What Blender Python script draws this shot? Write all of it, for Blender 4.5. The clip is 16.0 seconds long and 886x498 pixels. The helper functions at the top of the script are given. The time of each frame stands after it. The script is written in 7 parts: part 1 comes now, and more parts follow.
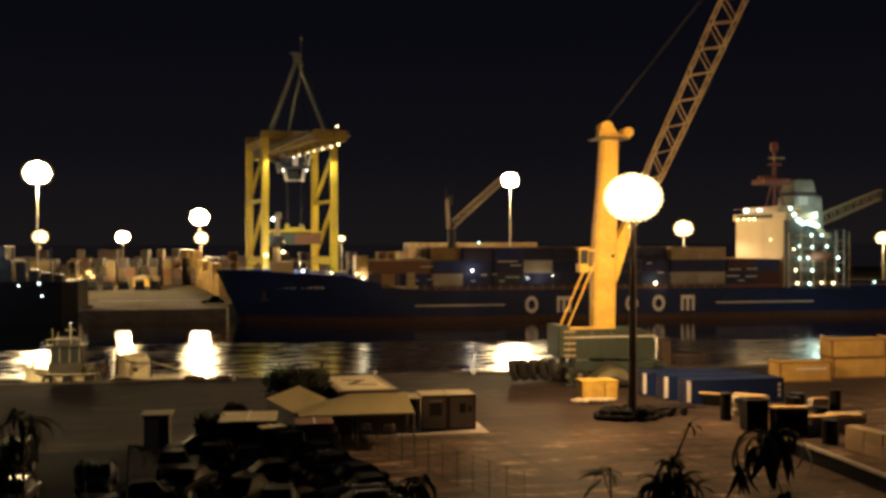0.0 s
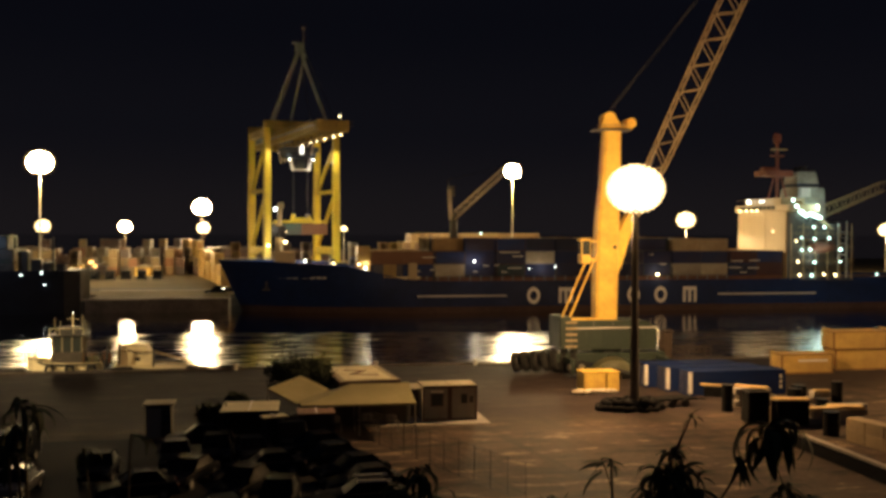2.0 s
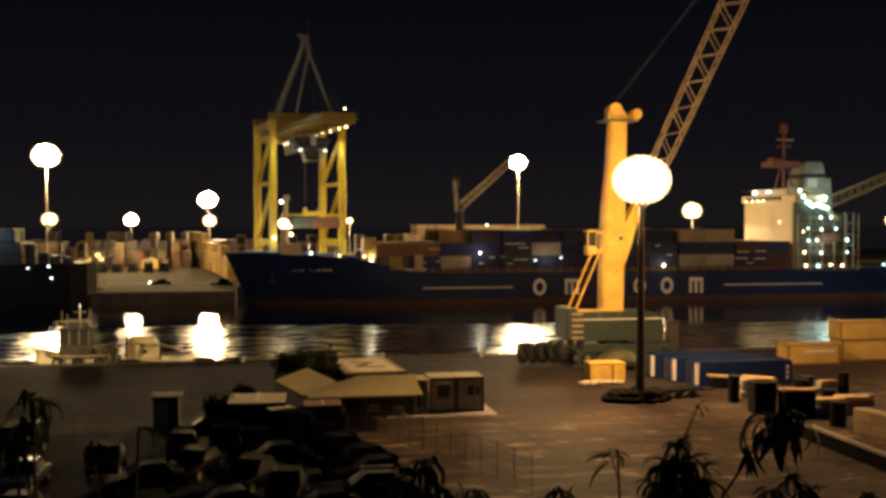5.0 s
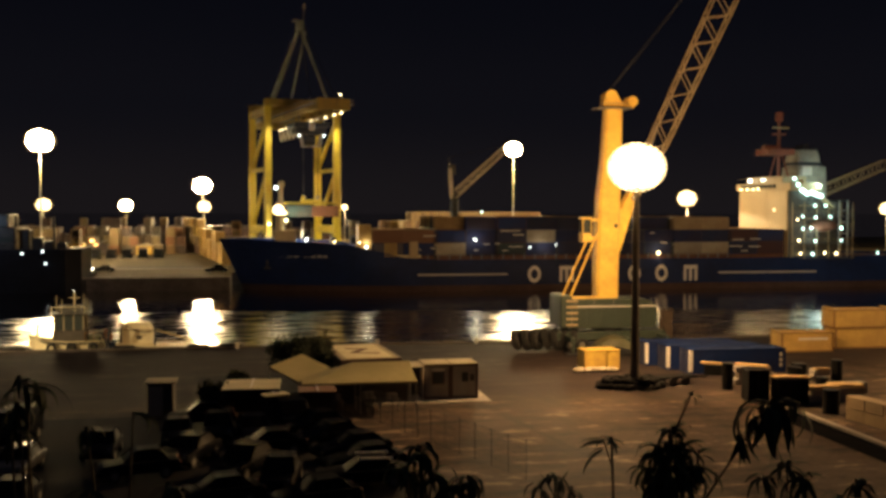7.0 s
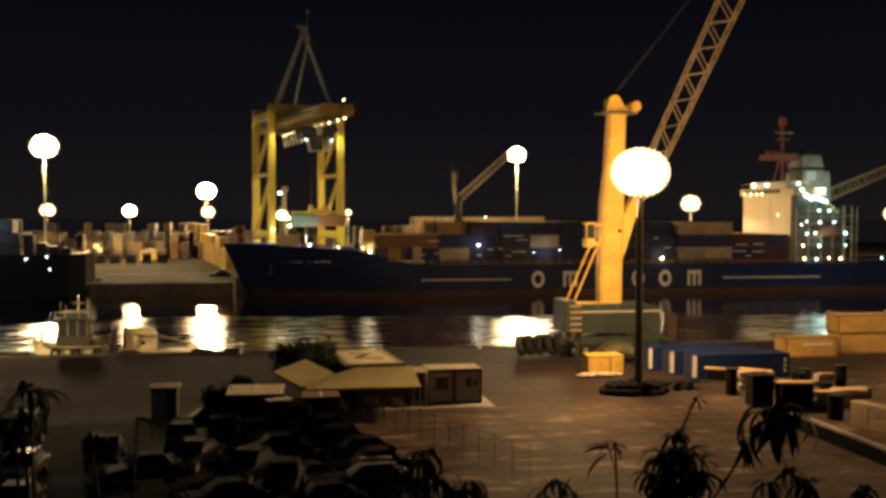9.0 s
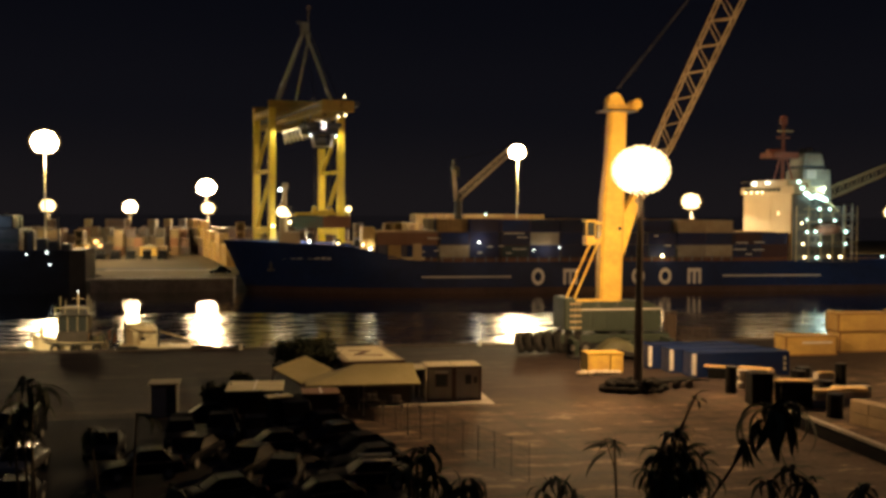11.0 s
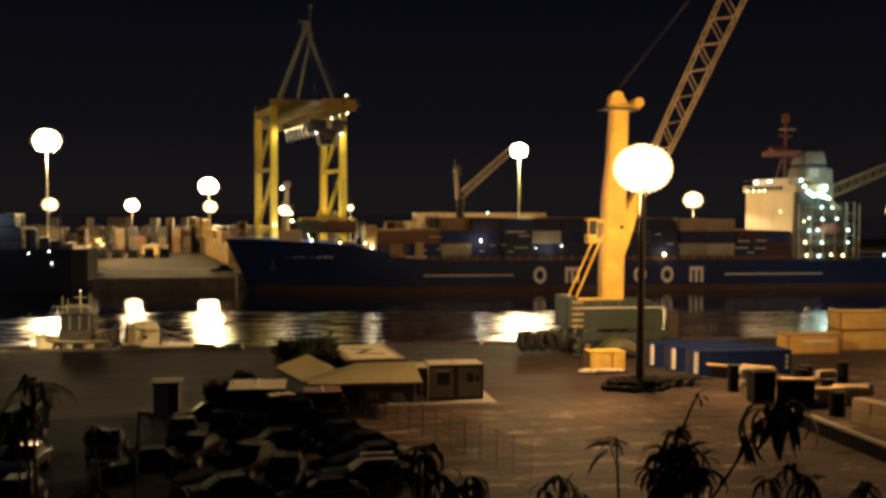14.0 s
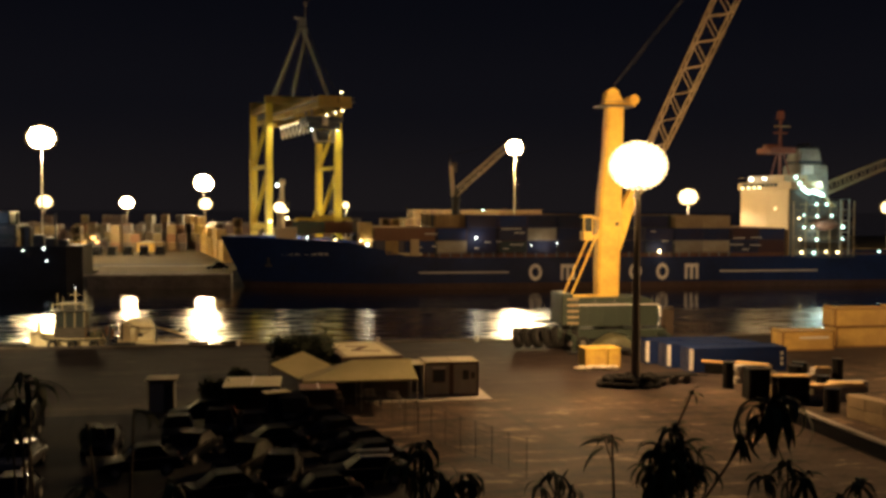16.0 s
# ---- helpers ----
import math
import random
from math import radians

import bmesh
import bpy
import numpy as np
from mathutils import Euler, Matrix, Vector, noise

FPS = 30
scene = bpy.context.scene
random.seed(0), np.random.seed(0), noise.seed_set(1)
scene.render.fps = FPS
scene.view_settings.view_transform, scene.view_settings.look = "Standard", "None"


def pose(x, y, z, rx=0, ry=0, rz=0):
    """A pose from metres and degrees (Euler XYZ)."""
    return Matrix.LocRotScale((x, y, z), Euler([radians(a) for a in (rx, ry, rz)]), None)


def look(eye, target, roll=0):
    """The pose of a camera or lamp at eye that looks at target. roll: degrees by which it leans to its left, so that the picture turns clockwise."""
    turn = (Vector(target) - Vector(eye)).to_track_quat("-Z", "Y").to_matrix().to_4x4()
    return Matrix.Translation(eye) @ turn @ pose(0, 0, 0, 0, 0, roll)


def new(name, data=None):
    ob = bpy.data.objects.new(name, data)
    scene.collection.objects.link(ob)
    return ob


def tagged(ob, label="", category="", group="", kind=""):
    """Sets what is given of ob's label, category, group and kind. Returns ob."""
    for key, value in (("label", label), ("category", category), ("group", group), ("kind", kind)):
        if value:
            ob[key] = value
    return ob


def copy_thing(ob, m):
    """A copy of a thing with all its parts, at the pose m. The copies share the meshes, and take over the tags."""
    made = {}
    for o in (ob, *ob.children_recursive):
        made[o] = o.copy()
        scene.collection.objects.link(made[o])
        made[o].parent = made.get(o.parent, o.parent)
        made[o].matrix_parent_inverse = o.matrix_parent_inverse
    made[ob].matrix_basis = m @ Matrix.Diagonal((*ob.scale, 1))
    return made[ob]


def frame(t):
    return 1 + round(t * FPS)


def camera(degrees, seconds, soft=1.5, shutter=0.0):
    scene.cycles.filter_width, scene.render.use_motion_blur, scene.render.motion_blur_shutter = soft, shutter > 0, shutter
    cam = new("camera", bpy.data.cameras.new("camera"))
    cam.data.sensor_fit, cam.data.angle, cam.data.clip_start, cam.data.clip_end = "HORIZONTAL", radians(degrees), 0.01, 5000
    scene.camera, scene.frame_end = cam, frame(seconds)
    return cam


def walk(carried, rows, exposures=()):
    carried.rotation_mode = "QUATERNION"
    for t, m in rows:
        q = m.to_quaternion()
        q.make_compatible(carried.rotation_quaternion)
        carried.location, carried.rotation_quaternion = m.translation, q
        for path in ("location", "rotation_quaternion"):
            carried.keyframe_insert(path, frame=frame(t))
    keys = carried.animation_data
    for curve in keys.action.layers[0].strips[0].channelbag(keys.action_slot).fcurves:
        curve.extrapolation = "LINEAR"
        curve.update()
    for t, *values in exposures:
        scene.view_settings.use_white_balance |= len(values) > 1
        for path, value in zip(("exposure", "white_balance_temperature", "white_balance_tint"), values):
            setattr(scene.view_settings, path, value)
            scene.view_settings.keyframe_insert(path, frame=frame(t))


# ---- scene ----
cam = camera(46.4, 16.0, soft=3.3)
EYE = (0.0, 0.0, 14.4)
# seconds, yaw, pitch, roll of the hand-held camera
TURNS = [
    (0, -10.231, -0.617, 0.045),
    (0.5, -10.226, -0.742, -0.013),
    (1, -10.099, -0.757, 0.025),
    (1.5, -10.000, -0.711, 0.020),
    (2, -10.111, -1.136, -0.135),
    (2.5, -10.109, -1.307, -0.158),
    (3, -9.996, -1.106, -0.040),
    (3.5, -9.797, -1.298, 0.117),
    (4, -9.802, -1.629, 0.087),
    (6.5, -9.765, -1.524, 0.038),
    (7, -10.063, -2.323, -0.129),
    (7.5, -9.810, -2.191, -0.010),
    (8, -9.970, -2.097, -0.070),
    (8.5, -9.859, -2.089, -0.125),
    (9, -9.867, -2.036, -0.100),
    (11.5, -9.849, -2.217, -0.337),
    (12, -9.865, -2.148, -0.306),
    (12.5, -9.727, -2.216, -0.274),
    (13, -9.760, -2.240, -0.362),
    (13.5, -9.823, -2.120, -0.274),
    (14, -9.746, -2.279, -0.279),
    (14.5, -9.764, -2.499, -0.260),
    (15, -9.897, -2.386, -0.344),
    (15.5, -9.924, -2.160, -0.146),
    (16, -10.000, -2.440, -0.257),
]
walk(cam, [(t, pose(*EYE, 90 + p, r, y)) for t, y, p, r in TURNS], exposures=((0, 0.66), (16, 0.66)))

# ---- world and light: night, lit by the harbour's own lamps ----
world = bpy.data.worlds.new("night")
scene.world = world
world.use_nodes = True
sky = world.node_tree.nodes["Background"]
sky.inputs["Strength"].default_value = 1.0
# near-black sky, town's glow low in humid air; unseen zenith brightened to lift shadows
way = world.node_tree.nodes.new("ShaderNodeTexCoord")
part_z = world.node_tree.nodes.new("ShaderNodeSeparateXYZ")
air = world.node_tree.nodes.new("ShaderNodeValToRGB")
world.node_tree.links.new(way.outputs["Generated"], part_z.inputs["Vector"])
world.node_tree.links.new(part_z.outputs["Z"], air.inputs["Fac"])
world.node_tree.links.new(air.outputs["Color"], sky.inputs["Color"])
air.color_ramp.interpolation = "EASE"
air.color_ramp.elements[0].position, air.color_ramp.elements[0].color = 0.0, (0.0058, 0.0048, 0.0054, 1)
air.color_ramp.elements[1].position, air.color_ramp.elements[1].color = 0.20, (0.0017, 0.0018, 0.0031, 1)
high = air.color_ramp.elements.new(0.10)
high.color = (0.0028, 0.0027, 0.0040, 1)
zenith = air.color_ramp.elements.new(0.55)
zenith.color = (0.0085, 0.0095, 0.0145, 1)

SODIUM = (1.0, 0.58, 0.24)
WARM = (1.0, 0.70, 0.34)
PALE = (1.0, 0.86, 0.58)
COOL = (0.62, 1.0, 0.90)
COOL_WHITE = (0.86, 0.95, 1.0)


def lamp(x, y, z, watts, colour, radius=0.6):
    data = bpy.data.lights.new("lamp", "POINT")
    data.energy, data.color, data.shadow_soft_size = watts, colour, radius
    ob = new("lamp", data)
    ob.location = (x, y, z)
    return ob


def down_light(x, y, z, watts, colour, radius=0.6):
    """The light of a mast's floodlights, thrown down and outwards."""
    data = bpy.data.lights.new("mast_light", "SPOT")
    data.energy, data.color, data.shadow_soft_size = watts, colour, radius
    data.spot_size, data.spot_blend = radians(177), 0.12
    ob = new("mast_light", data)
    ob.location = (x, y, z)
    return ob


def spot(eye, target, watts, colour, degrees=90, radius=0.3):
    data = bpy.data.lights.new("spot", "SPOT")
    data.energy, data.color, data.shadow_soft_size = watts, colour, radius
    data.spot_size, data.spot_blend = radians(degrees), 0.6
    ob = new("spot", data)
    ob.matrix_world = look(eye, target)
    return ob


# ---- materials ----
def material(name, colour, rough=0.6, metal=0.0, vary=0.25, grain=6.0, stain=0.5, bump=0.15, dirt=None, per_object=0.0, wear=None):
    """Paint, stone, metal ...: a base colour with stains (metres), fine grain and a little relief."""
    m = bpy.data.materials.new(name)
    m.use_nodes = True
    nt = m.node_tree
    nodes, link = nt.nodes, nt.links.new
    bsdf = nodes["Principled BSDF"]
    co = nodes.new("ShaderNodeTexCoord")
    big = nodes.new("ShaderNodeTexNoise")
    big.inputs["Scale"].default_value = stain
    big.inputs["Detail"].default_value = 5
    big.inputs["Roughness"].default_value = 0.65
    fine = nodes.new("ShaderNodeTexNoise")
    fine.inputs["Scale"].default_value = grain
    fine.inputs["Detail"].default_value = 6
    link(co.outputs["Object"], big.inputs["Vector"])
    link(co.outputs["Object"], fine.inputs["Vector"])
    ramp = nodes.new("ShaderNodeMapRange")
    ramp.inputs["From Min"].default_value, ramp.inputs["From Max"].default_value = 0.35, 0.68
    link(big.outputs["Fac"], ramp.inputs["Value"])
    mix = nodes.new("ShaderNodeMix")
    mix.data_type = "RGBA"
    other = dirt or tuple(c * (1 - 1.6 * vary) if vary < 0.6 else c * 0.1 for c in colour)
    mix.inputs["A"].default_value = (*colour, 1)
    mix.inputs["B"].default_value = (*other, 1)
    amount = nodes.new("ShaderNodeMath")
    amount.operation = "MULTIPLY"
    amount.inputs[1].default_value = 0.85 if dirt is None else 0.7
    link(ramp.outputs["Result"], amount.inputs[0])
    link(amount.outputs[0], mix.inputs["Factor"])
    hsv = nodes.new("ShaderNodeHueSaturation")
    grey = nodes.new("ShaderNodeMapRange")
    grey.inputs["To Min"].default_value, grey.inputs["To Max"].default_value = 1 - vary, 1 + vary
    link(fine.outputs["Fac"], grey.inputs["Value"])
    link(grey.outputs["Result"], hsv.inputs["Value"])
    link(mix.outputs["Result"], hsv.inputs["Color"])
    if per_object:
        info = nodes.new("ShaderNodeObjectInfo")
        tone = nodes.new("ShaderNodeMapRange")
        tone.inputs["To Min"].default_value, tone.inputs["To Max"].default_value = 1 - per_object, 1 + per_object
        link(info.outputs["Random"], tone.inputs["Value"])
        again = nodes.new("ShaderNodeHueSaturation")
        link(tone.outputs["Result"], again.inputs["Value"])
        link(hsv.outputs["Color"], again.inputs["Color"])
        link(again.outputs["Color"], bsdf.inputs["Base Color"])
    else:
        link(hsv.outputs["Color"], bsdf.inputs["Base Color"])
    dull = nodes.new("ShaderNodeMapRange")
    dull.inputs["To Min"].default_value, dull.inputs["To Max"].default_value = max(0.03, rough - 0.15), min(1, rough + 0.15)
    link(big.outputs["Fac"], dull.inputs["Value"])
    link(dull.outputs["Result"], bsdf.inputs["Roughness"])
    bsdf.inputs["Metallic"].default_value = metal
    if bump:
        relief = nodes.new("ShaderNodeBump")
        relief.inputs["Strength"].default_value = bump
        relief.inputs["Distance"].default_value = 0.02
        link(fine.outputs["Fac"], relief.inputs["Height"])
        link(relief.outputs["Normal"], bsdf.inputs["Normal"])
    return m


def glow(name, colour, strength):
    m = bpy.data.materials.new(name)
    m.use_nodes = True
    bsdf = m.node_tree.nodes["Principled BSDF"]
    bsdf.inputs["Base Color"].default_value = (0.8, 0.8, 0.8, 1)
    bsdf.inputs["Emission Color"].default_value = (*colour, 1)
    bsdf.inputs["Emission Strength"].default_value = strength
    return m


def dim_glow(name, colour, strength):
    """A bead of a lamp's halo: black base with a weak glow."""
    m = glow(name, colour, strength)
    m.node_tree.nodes["Principled BSDF"].inputs["Base Color"].default_value = (0.01, 0.01, 0.01, 1)
    m.node_tree.nodes["Principled BSDF"].inputs["Specular IOR Level"].default_value = 0.0
    return m


def random_paint(name, colours, rough=0.55, rust=(0.12, 0.05, 0.025), island=False):
    """Container paint: one of several colours for each object, with rust and dirt."""
    m = material(name, colours[0], rough, 0.0, 0.2, 5.0, 0.45, 0.1)
    nodes, link = m.node_tree.nodes, m.node_tree.links.new
    info = nodes.new("ShaderNodeNewGeometry" if island else "ShaderNodeObjectInfo")
    ramp = nodes.new("ShaderNodeValToRGB")
    ramp.color_ramp.interpolation = "CONSTANT"
    while len(ramp.color_ramp.elements) < len(colours):
        ramp.color_ramp.elements.new(0.5)
    for i, c in enumerate(colours):
        ramp.color_ramp.elements[i].position = i / len(colours)
        ramp.color_ramp.elements[i].color = (*c, 1)
    link(info.outputs["Random Per Island" if island else "Random"], ramp.inputs["Fac"])
    mix = [n for n in nodes if n.bl_idname == "ShaderNodeMix"][0]
    link(ramp.outputs["Color"], mix.inputs["A"])
    mix.inputs["B"].default_value = (*rust, 1)
    for n in nodes:
        if n.bl_idname == "ShaderNodeMath":
            n.inputs[1].default_value = 0.45
    return m


def asphalt():
    """Worn oily concrete and asphalt of the yard, with stains, patches and wet spots."""
    m = material("yard_paving", (0.105, 0.074, 0.052), 0.78, 0, 0.45, 3.0, 0.07, 0.5, dirt=(0.050, 0.036, 0.028))
    nodes, link = m.node_tree.nodes, m.node_tree.links.new
    bsdf = nodes["Principled BSDF"]
    co = nodes.new("ShaderNodeTexCoord")
    streak = nodes.new("ShaderNodeMapping")
    streak.inputs["Scale"].default_value = (0.22, 0.60, 1)
    streak.inputs["Rotation"].default_value = (0, 0, radians(-14))
    patch = nodes.new("ShaderNodeTexNoise")
    patch.inputs["Scale"].default_value = 1.0
    patch.inputs["Detail"].default_value = 7
    patch.inputs["Roughness"].default_value = 0.7
    link(co.outputs["Object"], streak.inputs["Vector"])
    link(streak.outputs["Vector"], patch.inputs["Vector"])
    light = nodes.new("ShaderNodeMapRange")
    light.inputs["From Min"].default_value, light.inputs["From Max"].default_value = 0.56, 0.63
    light.inputs["To Max"].default_value = 0.95
    link(patch.outputs["Fac"], light.inputs["Value"])
    dark = nodes.new("ShaderNodeMapRange")
    dark.inputs["From Min"].default_value, dark.inputs["From Max"].default_value = 0.49, 0.38
    dark.inputs["To Max"].default_value = 0.75
    link(patch.outputs["Fac"], dark.inputs["Value"])
    old = bsdf.inputs["Base Color"].links[0].from_socket
    a = nodes.new("ShaderNodeMix")
    a.data_type = "RGBA"
    a.inputs["B"].default_value = (0.32, 0.23, 0.15, 1)
    link(light.outputs["Result"], a.inputs["Factor"])
    link(old, a.inputs["A"])
    b = nodes.new("ShaderNodeMix")
    b.data_type = "RGBA"
    b.inputs["B"].default_value = (0.022, 0.02, 0.019, 1)
    link(dark.outputs["Result"], b.inputs["Factor"])
    link(a.outputs["Result"], b.inputs["A"])
    # dark tracks that lorries have drawn across the yard
    turned = nodes.new("ShaderNodeMapping")
    turned.inputs["Rotation"].default_value = (0, 0, radians(-11))
    drag = nodes.new("ShaderNodeMapping")
    drag.inputs["Scale"].default_value = (0.6, 0.05, 1)
    drawn = nodes.new("ShaderNodeTexNoise")
    drawn.inputs["Scale"].default_value, drawn.inputs["Detail"].default_value, drawn.inputs["Roughness"].default_value = 1.0, 4, 0.6
    link(co.outputs["Object"], turned.inputs["Vector"])
    link(turned.outputs["Vector"], drag.inputs["Vector"])
    link(drag.outputs["Vector"], drawn.inputs["Vector"])
    track = nodes.new("ShaderNodeMapRange")
    track.inputs["From Min"].default_value, track.inputs["From Max"].default_value = 0.52, 0.68
    track.inputs["To Max"].default_value = 0.7
    link(drawn.outputs["Fac"], track.inputs["Value"])
    worn = nodes.new("ShaderNodeMix")
    worn.data_type = "RGBA"
    worn.inputs["B"].default_value = (0.034, 0.027, 0.022, 1)
    link(track.outputs["Result"], worn.inputs["Factor"])
    link(b.outputs["Result"], worn.inputs["A"])
    # tarmac along the quay, its colour darkened for weak lamp light, with a ragged edge
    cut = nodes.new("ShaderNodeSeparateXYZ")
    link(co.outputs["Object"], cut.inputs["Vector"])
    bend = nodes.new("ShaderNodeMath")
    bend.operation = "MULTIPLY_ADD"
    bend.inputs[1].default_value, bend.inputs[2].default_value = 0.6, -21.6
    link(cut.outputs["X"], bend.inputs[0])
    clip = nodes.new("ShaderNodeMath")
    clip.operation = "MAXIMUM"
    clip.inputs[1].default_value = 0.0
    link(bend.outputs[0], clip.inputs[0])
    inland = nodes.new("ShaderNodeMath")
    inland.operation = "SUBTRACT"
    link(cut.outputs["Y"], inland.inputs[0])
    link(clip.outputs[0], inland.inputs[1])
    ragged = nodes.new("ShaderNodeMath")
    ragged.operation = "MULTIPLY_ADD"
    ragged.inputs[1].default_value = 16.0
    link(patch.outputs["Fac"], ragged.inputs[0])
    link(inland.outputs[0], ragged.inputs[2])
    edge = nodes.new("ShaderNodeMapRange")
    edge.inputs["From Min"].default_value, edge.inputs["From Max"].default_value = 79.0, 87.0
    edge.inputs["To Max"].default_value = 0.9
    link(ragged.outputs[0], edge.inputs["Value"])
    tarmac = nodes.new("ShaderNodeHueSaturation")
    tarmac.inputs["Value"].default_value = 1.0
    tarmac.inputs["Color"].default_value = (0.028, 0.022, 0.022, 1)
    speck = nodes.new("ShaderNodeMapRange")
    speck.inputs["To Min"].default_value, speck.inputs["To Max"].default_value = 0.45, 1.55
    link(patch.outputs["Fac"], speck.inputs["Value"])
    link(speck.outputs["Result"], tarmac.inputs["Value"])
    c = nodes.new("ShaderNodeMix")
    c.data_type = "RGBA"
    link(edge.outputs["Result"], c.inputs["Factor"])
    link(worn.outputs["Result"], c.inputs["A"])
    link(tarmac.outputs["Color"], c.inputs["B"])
    link(c.outputs["Result"], bsdf.inputs["Base Color"])
    # traffic has polished the yard; the darkened tarmac has less sheen
    sheen = nodes.new("ShaderNodeMapRange")
    sheen.inputs["From Max"].default_value = 0.9
    sheen.inputs["To Min"].default_value, sheen.inputs["To Max"].default_value = 0.11, 0.06
    link(edge.outputs["Result"], sheen.inputs["Value"])
    link(sheen.outputs["Result"], bsdf.inputs["Specular IOR Level"])
    return m


def sea():
    m = bpy.data.materials.new("harbour_water")
    m.use_nodes = True
    nodes, link = m.node_tree.nodes, m.node_tree.links.new
    nodes.remove(nodes["Principled BSDF"])
    deep = nodes.new("ShaderNodeBsdfDiffuse")
    deep.inputs["Color"].default_value = (0.004, 0.006, 0.008, 1)
    face = nodes.new("ShaderNodeBsdfGlossy")
    face.distribution = "BECKMANN"
    gloss = nodes.new("ShaderNodeFresnel")
    gloss.inputs["IOR"].default_value = 1.33
    both = nodes.new("ShaderNodeMixShader")
    link(gloss.outputs["Fac"], both.inputs["Fac"])
    link(deep.outputs["BSDF"], both.inputs[1])
    link(face.outputs["BSDF"], both.inputs[2])
    link(both.outputs["Shader"], nodes["Material Output"].inputs["Surface"])
    co = nodes.new("ShaderNodeTexCoord")
    last = None
    # slow swell, short crests across the basin, and fine chop
    for scale, across, along, strength, dist in ((0.25, 1.0, 0.35, 0.35, 0.22), (1.0, 0.12, 0.75, 0.7, 0.10), (1.6, 0.35, 1.3, 0.5, 0.03)):
        mp = nodes.new("ShaderNodeMapping")
        mp.inputs["Scale"].default_value = (across, along, 1)
        n = nodes.new("ShaderNodeTexNoise")
        n.inputs["Scale"].default_value = scale
        n.inputs["Detail"].default_value = 3
        bump = nodes.new("ShaderNodeBump")
        bump.inputs["Strength"].default_value = strength
        bump.inputs["Distance"].default_value = dist
        link(co.outputs["Object"], mp.inputs["Vector"])
        link(mp.outputs["Vector"], n.inputs["Vector"])
        link(n.outputs["Fac"], bump.inputs["Height"])
        if last:
            link(last.outputs["Normal"], bump.inputs["Normal"])
        last = bump
    link(last.outputs["Normal"], face.inputs["Normal"])
    # wind ruffles the water off the near quay in lanes; it lies calm beyond
    cut = nodes.new("ShaderNodeSeparateXYZ")
    link(co.outputs["Object"], cut.inputs["Vector"])

    def lane(scale, across, along, detail):
        mp = nodes.new("ShaderNodeMapping")
        mp.inputs["Scale"].default_value = (across, along, 1)
        n = nodes.new("ShaderNodeTexNoise")
        n.inputs["Scale"].default_value, n.inputs["Detail"].default_value, n.inputs["Roughness"].default_value = scale, detail, 0.65
        link(co.outputs["Object"], mp.inputs["Vector"])
        link(mp.outputs["Vector"], n.inputs["Vector"])
        return n

    gust = lane(0.12, 0.25, 1.0, 3)
    wide = nodes.new("ShaderNodeMath")
    wide.operation = "MULTIPLY_ADD"
    wide.inputs[1].default_value = 5.0
    sides = []
    for a in (0.13, -0.36):
        side = nodes.new("ShaderNodeMath")
        side.operation = "MULTIPLY_ADD"
        side.inputs[1].default_value, side.inputs[2].default_value = a, 12 * a
        link(cut.outputs["X"], side.inputs[0])
        sides.append(side)
    bow = nodes.new("ShaderNodeMath")
    bow.operation = "MAXIMUM"
    link(sides[0].outputs["Value"], bow.inputs[0])
    link(sides[1].outputs["Value"], bow.inputs[1])
    slant = nodes.new("ShaderNodeMath")
    slant.operation = "ADD"
    link(bow.outputs["Value"], slant.inputs[0])
    link(cut.outputs["Y"], slant.inputs[1])
    link(gust.outputs["Fac"], wide.inputs[0])
    link(slant.outputs["Value"], wide.inputs[2])
    calm = nodes.new("ShaderNodeMapRange")
    calm.inputs["From Min"].default_value, calm.inputs["From Max"].default_value = 173.4, 174.4
    link(wide.outputs["Value"], calm.inputs["Value"])
    ripple = nodes.new("ShaderNodeMapRange")
    ripple.inputs["From Min"].default_value, ripple.inputs["From Max"].default_value = 0.38, 0.62
    ripple.inputs["To Min"].default_value, ripple.inputs["To Max"].default_value = 0.13, 0.35
    link(lane(1.3, 0.16, 1.0, 6).outputs["Fac"], ripple.inputs["Value"])
    rough = nodes.new("ShaderNodeMix")
    rough.inputs["B"].default_value = 0.07
    link(calm.outputs["Result"], rough.inputs["Factor"])
    link(ripple.outputs["Result"], rough.inputs["A"])
    link(rough.outputs["Result"], face.inputs["Roughness"])
    return m


def glass(name, tint=(0.05, 0.06, 0.06)):
    m = bpy.data.materials.new(name)
    m.use_nodes = True
    bsdf = m.node_tree.nodes["Principled BSDF"]
    bsdf.inputs["Base Color"].default_value = (*tint, 1)
    bsdf.inputs["Roughness"].default_value = 0.08
    bsdf.inputs["Specular IOR Level"].default_value = 0.3
    return m


PAVING = asphalt()
WATER = sea()
FAR_GROUND = material("quay_concrete", (0.068, 0.052, 0.024), 0.85, 0, 0.35, 1.5, 0.05, 0.2, dirt=(0.04, 0.030, 0.02))
QUAY_FACE = material("quay_wall_stone", (0.16, 0.14, 0.12), 0.85, 0, 0.35, 2.0, 0.3, 0.5, dirt=(0.05, 0.045, 0.04))
CONCRETE = material("concrete", (0.36, 0.33, 0.29), 0.85, 0, 0.2, 7.0, 0.6, 0.4, dirt=(0.2, 0.18, 0.15), per_object=0.15)
SAND_BLOCK = material("sandy_concrete_block", (0.36, 0.27, 0.16), 0.85, 0, 0.2, 6.0, 0.6, 0.4, dirt=(0.2, 0.15, 0.09), per_object=0.15)
